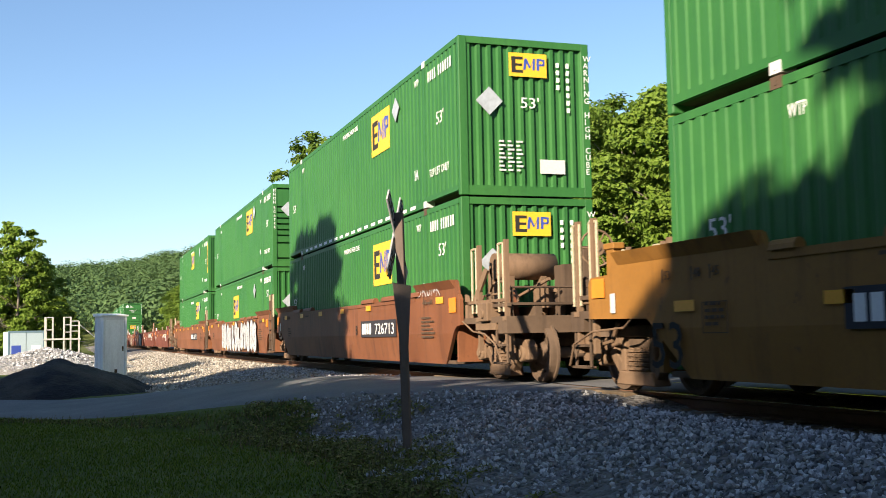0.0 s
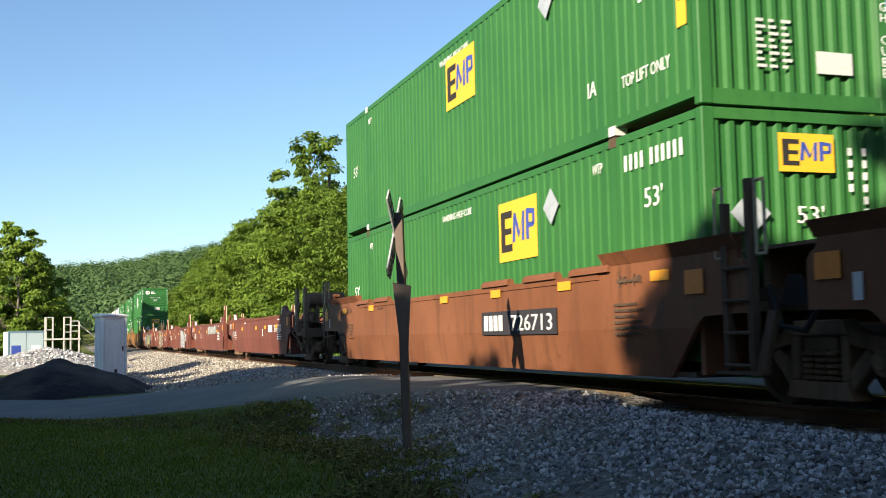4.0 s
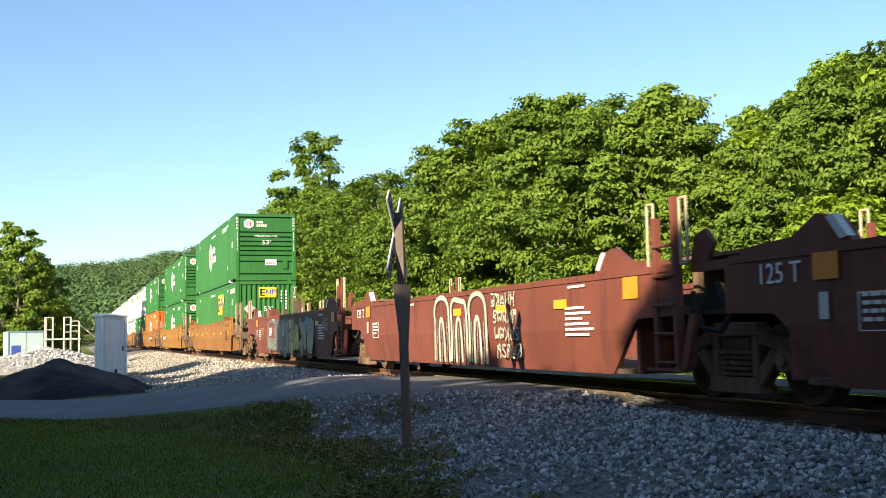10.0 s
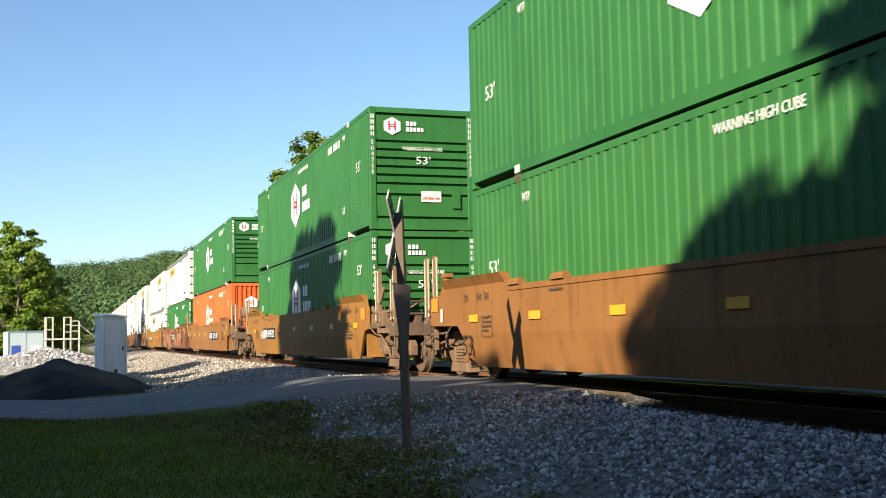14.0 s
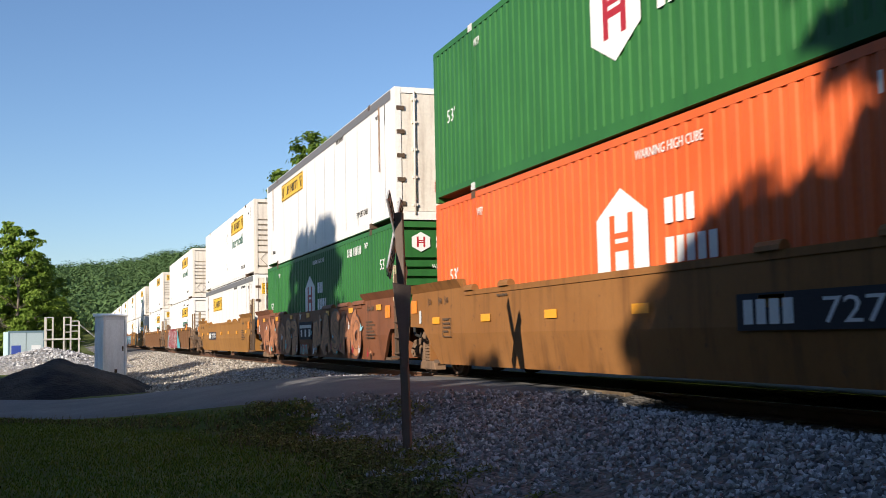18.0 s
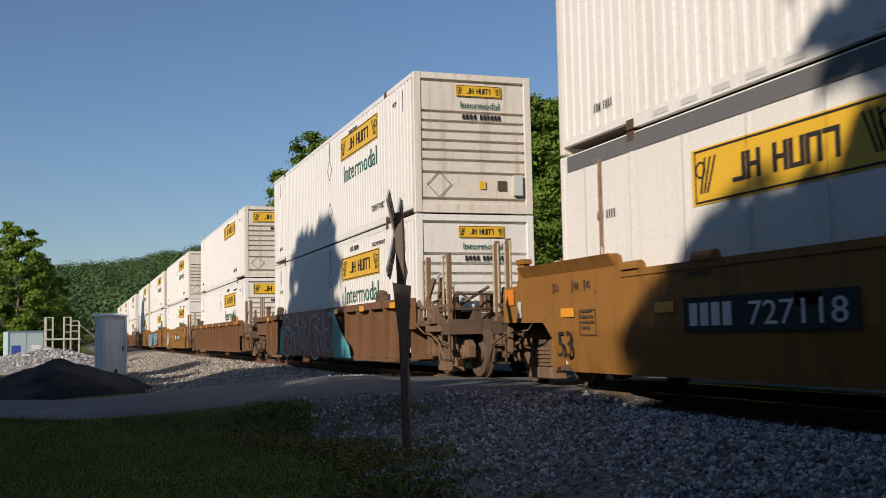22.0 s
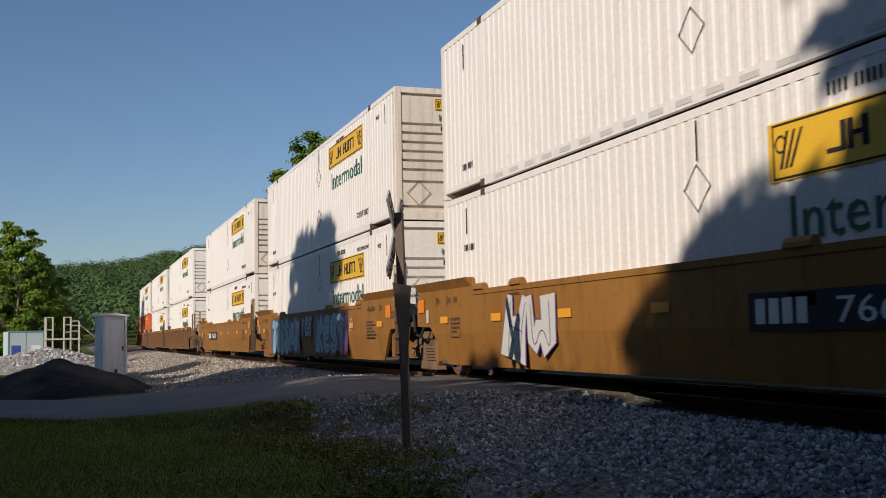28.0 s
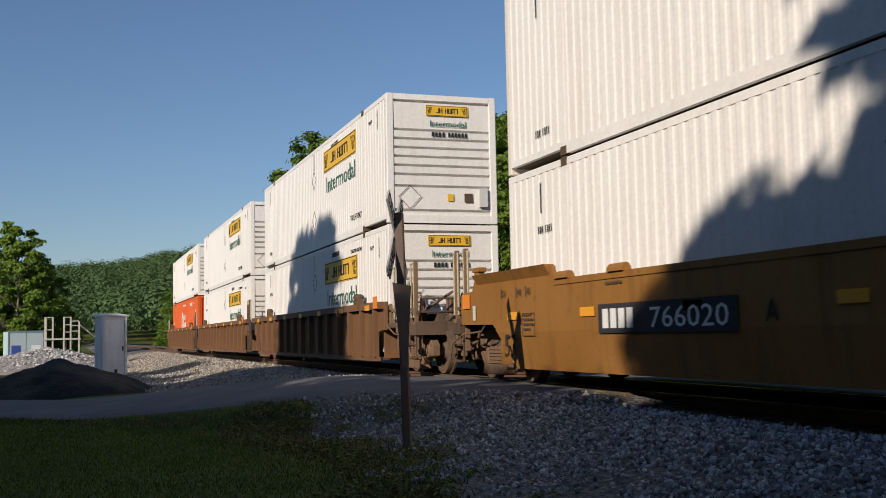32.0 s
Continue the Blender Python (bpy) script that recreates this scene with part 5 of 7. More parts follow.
# offset of the well's front, style, paint, front coupled, rear coupled, upper load, lower load, marks
UNITS = [
    (187.18, "smooth", TAN, 0, 1, EMPV, EMPV, ["rtank", ("plate", -13.0, 3.0, "726713"), ("word", "53", -16.3, 0.36, 0.74, DARKLET)]),
    (164.01, "smooth", BROWN, 1, 0, EMPV + ("dash",), EMPV, ["brake", ("plate", -6.25, 2.85, "726713"), ("word", "B", -6.75, 0.82, 0.3, DARKLET), ("tag", "DRUNK", -1.85, 1.50, 0.27, 0.24)]),
    (144.80, "smooth", BROWN, 0, 0, EMPH, EMPV + (-9.75,), [("graffiti", "TROLLSLAYERS", -11.9, -1.9, 0.27, 1.5, 0, PAINTV, PAINTB, None, True, 0.075), ("flecks", -11.6, -2.1)]),
    (125.68, "smooth", BROWN, 0, 1, EMPV + (-8.4, "stripe"), EMPV, [("plate", -6.2, 2.85, "726713"), ("word", "53", -16.2, 0.36, 0.74, DARKLET)]),
    (102.525, "oxide", OXIDE, 1, 0, None, None, ["brake", "roll", ("num", -3.4, LETTER), ("word", "B", -4.65, 0.85, 0.36, LETTER), ("word", "125 T", -12.95, 1.2, 0.28, LETTER)]),
    (86.975, "oxide", OXIDE, 0, 0, None, None, [("word", "C", -8.65, 0.85, 0.36, LETTER), ("word", "125 T", -12.95, 1.2, 0.28, LETTER), ("graffiti", "RELOADUROE", -5.45, -2.0, 1.0, 1.44, 0, PAINTW, PAINTF, None, False, 0.02)]),
    (71.425, "oxide", OXIDE, 0, 0, None, None, [("word", "D", -8.5, 0.85, 0.36, LETTER), ("word", "125 T", -12.95, 1.2, 0.28, LETTER), ("blob", 5, -4.6, -1.95, 0.3, 1.47), ("tag", "WINDY", -2.45, 1.34, 0.1, 0.12), ("tag", "WIGHT", -2.3, 1.18, 0.1, 0.12), "guide"]),
    (55.875, "oxide", OXIDE, 0, 0, None, None, [("word", "E", -9.0, 0.85, 0.36, LETTER), ("word", "125 T", -12.95, 1.2, 0.28, LETTER), ("outline", 6, -7.2, -4.5, 0.32, 1.46, 3, PAINTG, 4)]),
    (40.325, "oxide", OXIDE, 0, 1, None, None, [("graffiti", 7, -9.6, -5.2, 0.28, 1.47, 5, PAINTS, PAINTG, PAINTS), ("graffiti", 28, -5.9, -4.4, 0.3, 1.46, 2, PAINTY, PAINTE), ("graffiti", 27, -4.3, -2.3, 0.33, 1.45, 2, PAINTF, PAINTG), ("graffiti", 31, -3.5, -2.5, 0.9, 1.42, 2, PAINTT, PAINTB), ("tag", "NIGE", -1.05, 0.95, 0.16, 0.34), ("dark", -9.5, 1.15), ("word", "384", -9.4, 0.86, 0.4, LETTER, 0.012), ("word", "A", -6.9, 0.85, 0.36, LETTER, 0.012), ("bnsf", -11.2, PAINTO), "rbrake"]),
    (21.24, "smooth", TANB, 1, 1, HUB, EMPV, [("word", "53", -16.1, 0.42, 0.5, DARKLET)]),
    (-1.62, "smooth", TAN, 1, 1, HUB, HUB, [("plate", -13.7, 2.3, "469522"), ("graffiti", 8, -14.2, -13.0, 0.75, 1.05, 4, PAINTW, TAN)]),
    (-25.05, "smooth", TANB, 1, 0, HUB, HUBO, ["brake", ("plate", -6.15, 3.05, "727118")]),
    (-43.90, "smooth", BROWN, 0, 0, SHEETD, HUB, [("graffiti", 51, -15.6, -9.6, 0.3, 1.48, 6, PAINTO, PAINTE, None, False, 0.09), ("graffiti", "NASMO", -7.4, -2.1, 0.3, 1.48, 0, PAINTO, PAINTE, None, False, 0.1), ("splash", 3, -15.2, -0.9), ("logo", -9.3), ("graffiti", 39, -9.2, -8.2, 0.3, 0.62, 3, PAINTT, PAINTR)]),
    (-63.15, "smooth", TAN, 0, 1, HUNT + ("dash",), SHEETD2, [("plate", -12.65, 2.75, "727118"), ("word", "53", -15.9, 0.45, 0.5, DARKLET)]),
    (-86.12, "ribbed", RIBBROWN, 1, 1, HUNT, HUNTC, [("wild", 10, -13.2, -4.6, 0.27, 1.5)]),
    (-109.10, "ribbed", RIBBROWN, 1, 1, HUNTW, HUNTW, []),
    (-132.17, "smooth", TAN, 1, 0, HUNT + ("dash",), HUNTC, [("plate", -6.4, 3.0, "766020"), ("graffiti", 12, -12.8, -10.9, 0.3, 1.45, 2, SILVER, PAINTP)]),
    (-151.44, "smooth", TAN, 0, 0, HUNT, HUNTC, [("word", "53", -15.9, 0.42, 0.5, DARKLET), ("word", "125 T", 0.25, 1.15, 0.2, GRIME), ("graffiti", 43, -13.9, -9.5, 0.3, 1.46, 6, PAINTC, PAINTB, PAINTP), ("graffiti", "ICS", -9.1, -7.6, 0.75, 1.42, 0, PAINTC, PAINTB), ("graffiti", "KEST", -7.0, -3.7, 0.3, 1.46, 0, PAINTC, PAINTB, PAINTP), ("tag", "UP", -3.3, 0.9, 0.2, 0.3), ("graffiti", 61, -4.35, -3.55, 0.32, 0.6, 2, PAINTR, PAINTP)]),
    (-170.60, "smooth", TAN, 0, 1, HUNT, HUNTC, [("plate", -12.75, 3.0, "766020"), ("word", "A", -9.3, 0.85, 0.3, DARKLET), ("word", "53", -15.9, 0.42, 0.5, DARKLET), ("word", "125 T", 0.25, 1.15, 0.2, GRIME)]),
    (-193.67, "ribbed", RIBBROWN, 1, 0, HUNTC, HUNTC, []),
    (-213.10, "ribbed", RIBBROWN, 0, 0, HUNTC, HUNTC, []),
    (-232.30, "ribbed", RIBBROWN, 0, 1, HUNTC, HUBO, []),
]
MOVING = []


def build_train():
    for u, style, paint, fc, rc, up, low, marks in UNITS:
        L = 12.5 if style == "oxide" else BL
        fe, re = (2.35 if fc else 1.02), (2.35 if rc else 1.02)
        x = run(0) + u
        label = CAR[style] % TONE[paint.name] if "%s" in CAR[style] else CAR[style]
        gr = any(isinstance(m, tuple) and m[0] == "graffiti" for m in marks)
        MOVING.append((well_car(L, fe, re, fc, rc, style, paint, label + (" and graffiti" if gr else ""), x, marks), u, 0.0))
        for spec, z, top in ((low, 0.33, False), (up, 3.255, True)):
            if spec:
                MOVING.append((container(spec, NAMES[spec[0]] + (", stacked on another" if top else ", in a well car"), z, x, top), u, z))


def motions():
    times = [i * 2.0 for i in range(17)]
    for ob, u, z in MOVING:
        walk(ob, [(t, pose(run(t) + u, 0, z)) for t in times])
    beats = [i / 30 for i in range(0, 300)] + [i / 30 for i in range(300, 961, 2)]
    for w, a in WHEELS:
        walk(w, [(t, Matrix.Translation((a, 0, WR)) @ Matrix.Rotation((run(t) - run(0.0)) / WR, 4, "Y")) for t in beats])


# ---- ground, road and track ----
def smooth01(q):
    q = min(1.0, max(0.0, q))
    return q * q * (3 - 2 * q)


def road_off(x, y):
    return 0.6 * x - 0.8 * y + 9.0


def hill(x, y):
    """Height of the wooded slopes beyond the track and of the far ridge."""
    z = 0.0
    if y > 16:
        rise = 0.19 * smooth01((x + 190) / 130) + 0.13
        rise += 0.06 * (1 - smooth01((-x / (y + 7.75) - 1.0) / 0.5)) if x > -260 else 0.0
        z += (y - 16) * rise * smooth01((y - 16) / 30) * (1 if y < 120 else 120 / y)
    if x < -260:
        z += 54 * smooth01((-x - 300) / 420) * (0.55 + 0.45 * smooth01((y + 260) / 420)) * (0.8 + 0.2 * noise.noise(Vector((x * 0.004, y * 0.004, 3))))
    return z


def ground_z(x, y):
    d = abs(y) if y < 0 else max(0.0, y - 2.6)
    bed = -0.17 - 0.53 * smooth01((d - 1.9) / 2.6)
    if x < -24:
        bed = -0.17 - 0.45 * smooth01((d - 1.9) / 3.2)
    off = abs(road_off(x, y))
    level = -0.03 - 0.67 * smooth01((d - 2.2) / 6.5)
    k = 1 - smooth01((off - 2.1) / 1.1)
    z = bed * (1 - k) + level * k
    return z + hill(x, y) + 0.025 * noise.noise(Vector((x * 0.7, y * 0.7, 0))) * (1 - k)


def spaced(pts):
    out = []
    for a, b, step in pts:
        n = max(1, round((b - a) / step))
        out += [a + (b - a) * i / n for i in range(n)]
    return out + [pts[-1][1]]


def sheet_mesh(name, xs, ys, zf):
    verts = [(x, y, zf(x, y)) for y in ys for x in xs]
    n = len(xs)
    faces = [(j * n + i, j * n + i + 1, (j + 1) * n + i + 1, (j + 1) * n + i) for j in range(len(ys) - 1) for i in range(n - 1)]
    me = bpy.data.meshes.new(name)
    me.from_pydata(verts, [], faces)
    me.shade_smooth()
    return me


def soil_material():
    m, nt, b = shader("soil_and_grass")
    n1, n2 = noise_node(nt, 0.35, 6.0), noise_node(nt, 9.0, 6.0, 0.7)
    c = ramp(nt, n1, [(0.35, (0.07, 0.10, 0.018)), (0.6, (0.12, 0.145, 0.035))])
    c = mix(nt, ramp(nt, n2, [(0.45, (0, 0, 0)), (0.75, (1, 1, 1))]), c, (0.085, 0.07, 0.045))
    nt.links.new(c, b.inputs["Base Color"])
    b.inputs["Roughness"].default_value = 0.95
    b.inputs["Specular IOR Level"].default_value = 0.1
    bump(nt, b, n2, 0.6, 0.05)
    return m


def gravel_material(name, pale):
    m, nt, b = shader(name)
    v = nt.nodes.new("ShaderNodeTexVoronoi")
    v.inputs["Scale"].default_value = 17.0
    tc = nt.nodes.new("ShaderNodeTexCoord")
    nt.links.new(tc.outputs["Object"], v.inputs["Vector"])
    c = ramp(nt, v.outputs["Color"], [(0.2, tuple(0.45 * k for k in pale)), (0.5, tuple(0.75 * k for k in pale)), (0.85, pale)])
    c = mix(nt, ramp(nt, noise_node(nt, 0.6, 5.0), [(0.4, (0, 0, 0)), (0.7, (1, 1, 1))]), c, mix(nt, 0.6, c, (0.16, 0.12, 0.08)))
    nt.links.new(c, b.inputs["Base Color"])
    b.inputs["Roughness"].default_value = 0.95
    inv = ramp(nt, v.outputs["Distance"], [(0.0, (1, 1, 1)), (0.6, (0, 0, 0))])
    bump(nt, b, inv, 0.9, 0.04)
    return m


def asphalt_material():
    m, nt, b = shader("worn_asphalt")
    n1, n2 = noise_node(nt, 0.8, 6.0), noise_node(nt, 60.0, 4.0, 0.8)
    c = ramp(nt, n1, [(0.3, (0.115, 0.115, 0.118)), (0.7, (0.19, 0.185, 0.18))])
    c = mix(nt, 0.5, c, ramp(nt, n2, [(0.3, (0.4, 0.4, 0.4)), (0.7, (1, 1, 1))]), "MULTIPLY")
    cr = ramp(nt, noise_node(nt, 1.7, 10.0, 0.8), [(0.487, (1, 1, 1)), (0.497, (0.35, 0.35, 0.35)), (0.507, (1, 1, 1))])
    c = mix(nt, 0.6, c, cr, "MULTIPLY")
    nt.links.new(c, b.inputs["Base Color"])
    b.inputs["Roughness"].default_value = 0.85
    bump(nt, b, n2, 0.35, 0.01)
    return m


SOIL, GRAVEL, ASPHALT = soil_material(), gravel_material("ballast_bed", (0.21, 0.205, 0.20)), asphalt_material()
xs = spaced([(-2600, -700, 95), (-700, -260, 22), (-260, -60, 5), (-60, -2, 0.5), (-2, 60, 4), (60, 900, 70)])
ys = spaced([(-900, -60, 60), (-60, -14, 4), (-14, 6, 0.4), (6, 60, 3), (60, 260, 12), (260, 1500, 62)])
ground = tagged(new("ground", sheet_mesh("ground", xs, ys, lambda x, y: ground_z(x, y) - 0.03)), "mown grass and bare soil on uneven ground", "ground", kind="structure")
ground.data.materials.append(SOIL)

bxs = spaced([(-330, -70, 6), (-70, 30, 0.4)])
bys = spaced([(-4.6, 4.6, 0.23)])


def bed_z(x, y):
    edge = 4.3 + 0.5 * noise.noise(Vector((x * 0.5, 0, 7))) + (1.2 * smooth01((-x - 26) / 8) if y < 0 else 0)
    k = smooth01((abs(road_off(x, y)) - 1.8) / 0.6)
    return ground_z(x, y) - 0.035 * (1 - k) + (0.0 if -edge < y < edge + 2.6 else -0.05)


bed = tagged(new("track_bed", sheet_mesh("track_bed", bxs, spaced([(-6.2, 7.4, 0.24)]), bed_z)), "grey crushed stone bed of the railway", "track bed", kind="structure")
bed.data.materials.append(GRAVEL)


def build_road():
    rs = spaced([(-40, 40, 0.5)])
    ws = [-2.25, -1.9, -1.2, -0.4, 0.4, 1.2, 1.9, 2.25]
    verts, faces = [], []
    for r in rs:
        for w in ws:
            wob = 0.12 * noise.noise(Vector((r * 0.5, w, 2))) if abs(w) > 2 else 0
            # w measured across the road, r along it
            x = -14.6 + 0.8 * r + 0.6 * (w + wob)
            y = 0.3 + 0.6 * r - 0.8 * (w + wob)
            verts.append((x, y, ground_z(x, y) + (0.008 if abs(w) < 2 else -0.06) + 0.02 * (1 - (w / 2) ** 2)))
    n = len(ws)
    for j in range(len(rs) - 1):
        for i in range(n - 1):
            faces.append((j * n + i, (j + 1) * n + i, (j + 1) * n + i + 1, j * n + i + 1))
    me = bpy.data.meshes.new("road")
    me.from_pydata(verts, [], faces)
    me.shade_smooth()
    me.materials.append(ASPHALT)
    tagged(new("road", me), "narrow worn asphalt road over the crossing", "road", kind="structure")


build_road()
RAILSIDE = worn("rusty_rail", (0.14, 0.07, 0.04), (0.05, 0.03, 0.02), amount=0.4, rough=0.8)
RAILTOP = plain("polished_rail_head", (0.45, 0.44, 0.43), 0.25, 1.0)
TIEWOOD = worn("weathered_tie_wood", (0.15, 0.105, 0.065), (0.05, 0.035, 0.025), amount=0.6, rough=0.9, grain=30, fade=(0.21, 0.155, 0.10))


def build_track():
    prof = [(-0.075, -0.17), (0.075, -0.17), (0.075, -0.155), (0.012, -0.135), (0.012, -0.05), (0.036, -0.038), (0.036, -0.004), (-0.036, -0.004), (-0.036, -0.038), (-0.012, -0.05), (-0.012, -0.135), (-0.075, -0.155)]
    for s in (-1, 1):
        th = thing("rail", "rusty steel rail with a polished running surface", "rail", "rails of the track")
        bm = bmesh.new()
        prism(bm, [(s * 0.75 + a, b) for a, b in prof], 0, -330, 60)
        part("rail_web", bm, RAILSIDE, th)
        bm = bmesh.new()
        box(bm, -330, 60, s * 0.75 - 0.034, s * 0.75 + 0.034, -0.005, 0.0)
        part("rail_head", bm, RAILTOP, th)
    tie = finish_tie()
    rnd = random.Random(4)
    bed_thing = thing("track_ties", "row of weathered wooden railway ties", "railway ties")
    x = -5.0
    while x > -75:
        if abs(road_off(x, 0)) > 2.2:
            child("tie", tie, bed_thing, pose(x + rnd.uniform(-0.03, 0.03), rnd.uniform(-0.05, 0.05), -0.17, 0, 0, rnd.uniform(-1.5, 1.5)))
        x -= 0.52
    for s in (-1, 1):
        th = thing("crossing_panel", "weathered timber beside the rail at the crossing", "crossing timber")
        for k, y in enumerate((s * 0.75 - 0.20, s * 0.75 + 0.20)):
            bm = bmesh.new()
            c = -15.0 + (y / 0.8) * 0.0 + y * 1.333
            box(bm, c - 3.9, c + 3.9, y - 0.11, y + 0.11, -0.2, -0.012)
            part("timber", bm, TIEWOOD, th, bevel=0.01)


def finish_tie():
    bm = bmesh.new()
    box(bm, -0.115, 0.115, -1.3, 1.3, -0.16, 0.0)
    for s in (-1, 1):
        box(bm, -0.10, 0.10, s * 0.75 - 0.18, s * 0.75 + 0.18, 0.0, 0.015)
    return finish(bm, "tie", TIEWOOD, 0.012)


build_track()


def stones(name, label, count, place, size, material, seed):
    """Loose stones: squashed, tilted lumps joined into one object."""
    rng = np.random.default_rng(seed)
    base = np.array([(0, 0, 1), (0.9, 0, 0.2), (0.25, 0.85, 0.3), (-0.75, 0.5, 0.1), (-0.7, -0.55, 0.3), (0.3, -0.9, 0.1), (0, 0, -0.9)], float)
    tris = np.array([(0, 1, 2), (0, 2, 3), (0, 3, 4), (0, 4, 5), (0, 5, 1), (6, 2, 1), (6, 3, 2), (6, 4, 3), (6, 5, 4), (6, 1, 5)])
    pts = place(rng, count)
    n = len(pts)
    r = size * rng.uniform(0.55, 1.35, n)
    q = rng.normal(size=(n, 4))
    q /= np.linalg.norm(q, axis=1)[:, None]
    w, x, y, z = q.T
    rot = np.stack([1 - 2 * (y * y + z * z), 2 * (x * y - z * w), 2 * (x * z + y * w), 2 * (x * y + z * w), 1 - 2 * (x * x + z * z), 2 * (y * z - x * w), 2 * (x * z - y * w), 2 * (y * z + x * w), 1 - 2 * (x * x + y * y)], 1).reshape(n, 3, 3)
    jit = base[None] * rng.uniform(0.7, 1.25, (n, 7, 1)) * np.stack([np.ones(n), rng.uniform(0.6, 0.95, n), rng.uniform(0.5, 0.8, n)], 1)[:, None, :]
    v = np.einsum("nij,nkj->nki", rot, jit) * r[:, None, None] + pts[:, None, :]
    f = (tris[None] + (np.arange(n) * 7)[:, None, None]).reshape(-1, 3)
    me = bpy.data.meshes.new(name)
    me.from_pydata(v.reshape(-1, 3).tolist(), [], f.tolist())
    me.materials.append(material)
    return tagged(new(name, me), label, "gravel", kind="stuff")


STONE = random_tint("crushed_stone", [(0.0, (0.13, 0.13, 0.135)), (0.3, (0.30, 0.30, 0.305)), (0.7, (0.47, 0.47, 0.47)), (1.0, (0.68, 0.67, 0.66))], 0.9)


def near_bed(rng, n):
    x = -4.0 - 30 * rng.random(n) ** 1.5
    y = -1.2 - 3.6 * rng.random(n)
    off = np.abs(0.6 * x - 0.8 * y + 9.0)
    edge = -4.0 + 0.5 * np.sin(x * 1.3) + 0.35 * np.sin(x * 3.1 + 1) + 0.3 * rng.normal(size=n)
    keep = (off > 2.15 + 0.25 * rng.random(n)) & (y > edge) & ((np.abs(y) > 1.35) | (rng.random(n) < 0.3))
    x, y = x[keep], y[keep]
    z = np.array([ground_z(a, b) for a, b in zip(x, y)]) + rng.uniform(-0.02, 0.03, len(x))
    return np.stack([x, y, z], 1)


def far_bed(rng, n):
    x = -24.0 - 66 * rng.random(n) ** 1.3
    y = -1.3 - 4.6 * rng.random(n)
    keep = np.abs(0.6 * x - 0.8 * y + 9.0) > 2.3
    x, y = x[keep], y[keep]
    z = np.array([ground_z(a, b) for a, b in zip(x, y)]) + rng.uniform(-0.02, 0.04, len(x))
    return np.stack([x, y, z], 1)


# ---- trees ----
LEAF = random_tint("sunlit_leaves", [(0.0, (0.115, 0.19, 0.022)), (0.5, (0.17, 0.265, 0.034)), (1.0, (0.24, 0.335, 0.055))], 0.55, trans=0.38)
LEAFB = random_tint("bright_leaves", [(0.0, (0.17, 0.26, 0.02)), (0.5, (0.23, 0.34, 0.03)), (1.0, (0.29, 0.40, 0.045))], 0.55, trans=0.38)
LEAFD = random_tint("dark_leaves", [(0.0, (0.09, 0.155, 0.022)), (0.5, (0.135, 0.22, 0.03)), (1.0, (0.19, 0.275, 0.045))], 0.55, trans=0.38)
# leaves of the far ridge, with the bluish haze of distance in their colour
FARLEAF = random_tint("hazy_ridge_leaves", [(0.0, (0.065, 0.12, 0.045)), (0.5, (0.09, 0.155, 0.055)), (1.0, (0.125, 0.20, 0.07))], 0.7, trans=0.2)
BARK = worn("grey_bark", (0.16, 0.13, 0.10), (0.06, 0.05, 0.04), amount=0.6, rough=0.95, grain=10, fade=(0.24, 0.21, 0.17))


def sprays_mesh(name, P, N, s, material, rng):
    """One folded leaf spray at each point P, facing N."""
    N = N / np.linalg.norm(N, axis=1)[:, None]
    u = np.cross(N, rng.normal(size=N.shape))
    u /= np.linalg.norm(u, axis=1)[:, None]
    w = np.cross(N, u)
    shape = [(-1.0, 0.0, 0.0), (0.05, -0.62, 0.16), (1.05, 0.1, -0.22), (-0.05, 0.62, 0.16)]
    V = np.stack([P + s * (p * u + q * w + h * N) for p, q, h in shape], 1)
    me = bpy.data.meshes.new(name)
    me.from_pydata(V.reshape(-1, 3).tolist(), [], np.arange(len(P) * 4).reshape(-1, 4).tolist())
    me.materials.append(material)
    return me


def leaf_mesh(name, centres, radii, per, size, material, seed):
    """Leaf sprays on the shells of many clumps, tilted outward and up."""
    rng = np.random.default_rng(seed)
    P, N = [], []
    for c, r in zip(centres, radii):
        k = int(per * r * r)
        d = rng.normal(size=(k, 3))
        d /= np.linalg.norm(d, axis=1)[:, None]
        d[:, 2] = np.abs(d[:, 2]) * np.where(rng.random(k) < 0.75, 1, -1)
        P.append(np.array(c)[None] + d * r * rng.uniform(0.5, 1.0, k)[:, None] ** 0.7 * np.array([1.12, 1.12, 0.6]))
        N.append(d + np.array([0, 0, 0.9]) + rng.normal(scale=0.5, size=(k, 3)))
    P, N = np.concatenate(P), np.concatenate(N)
    return sprays_mesh(name, P, N, size * rng.uniform(0.6, 1.3, len(P))[:, None], material, rng)


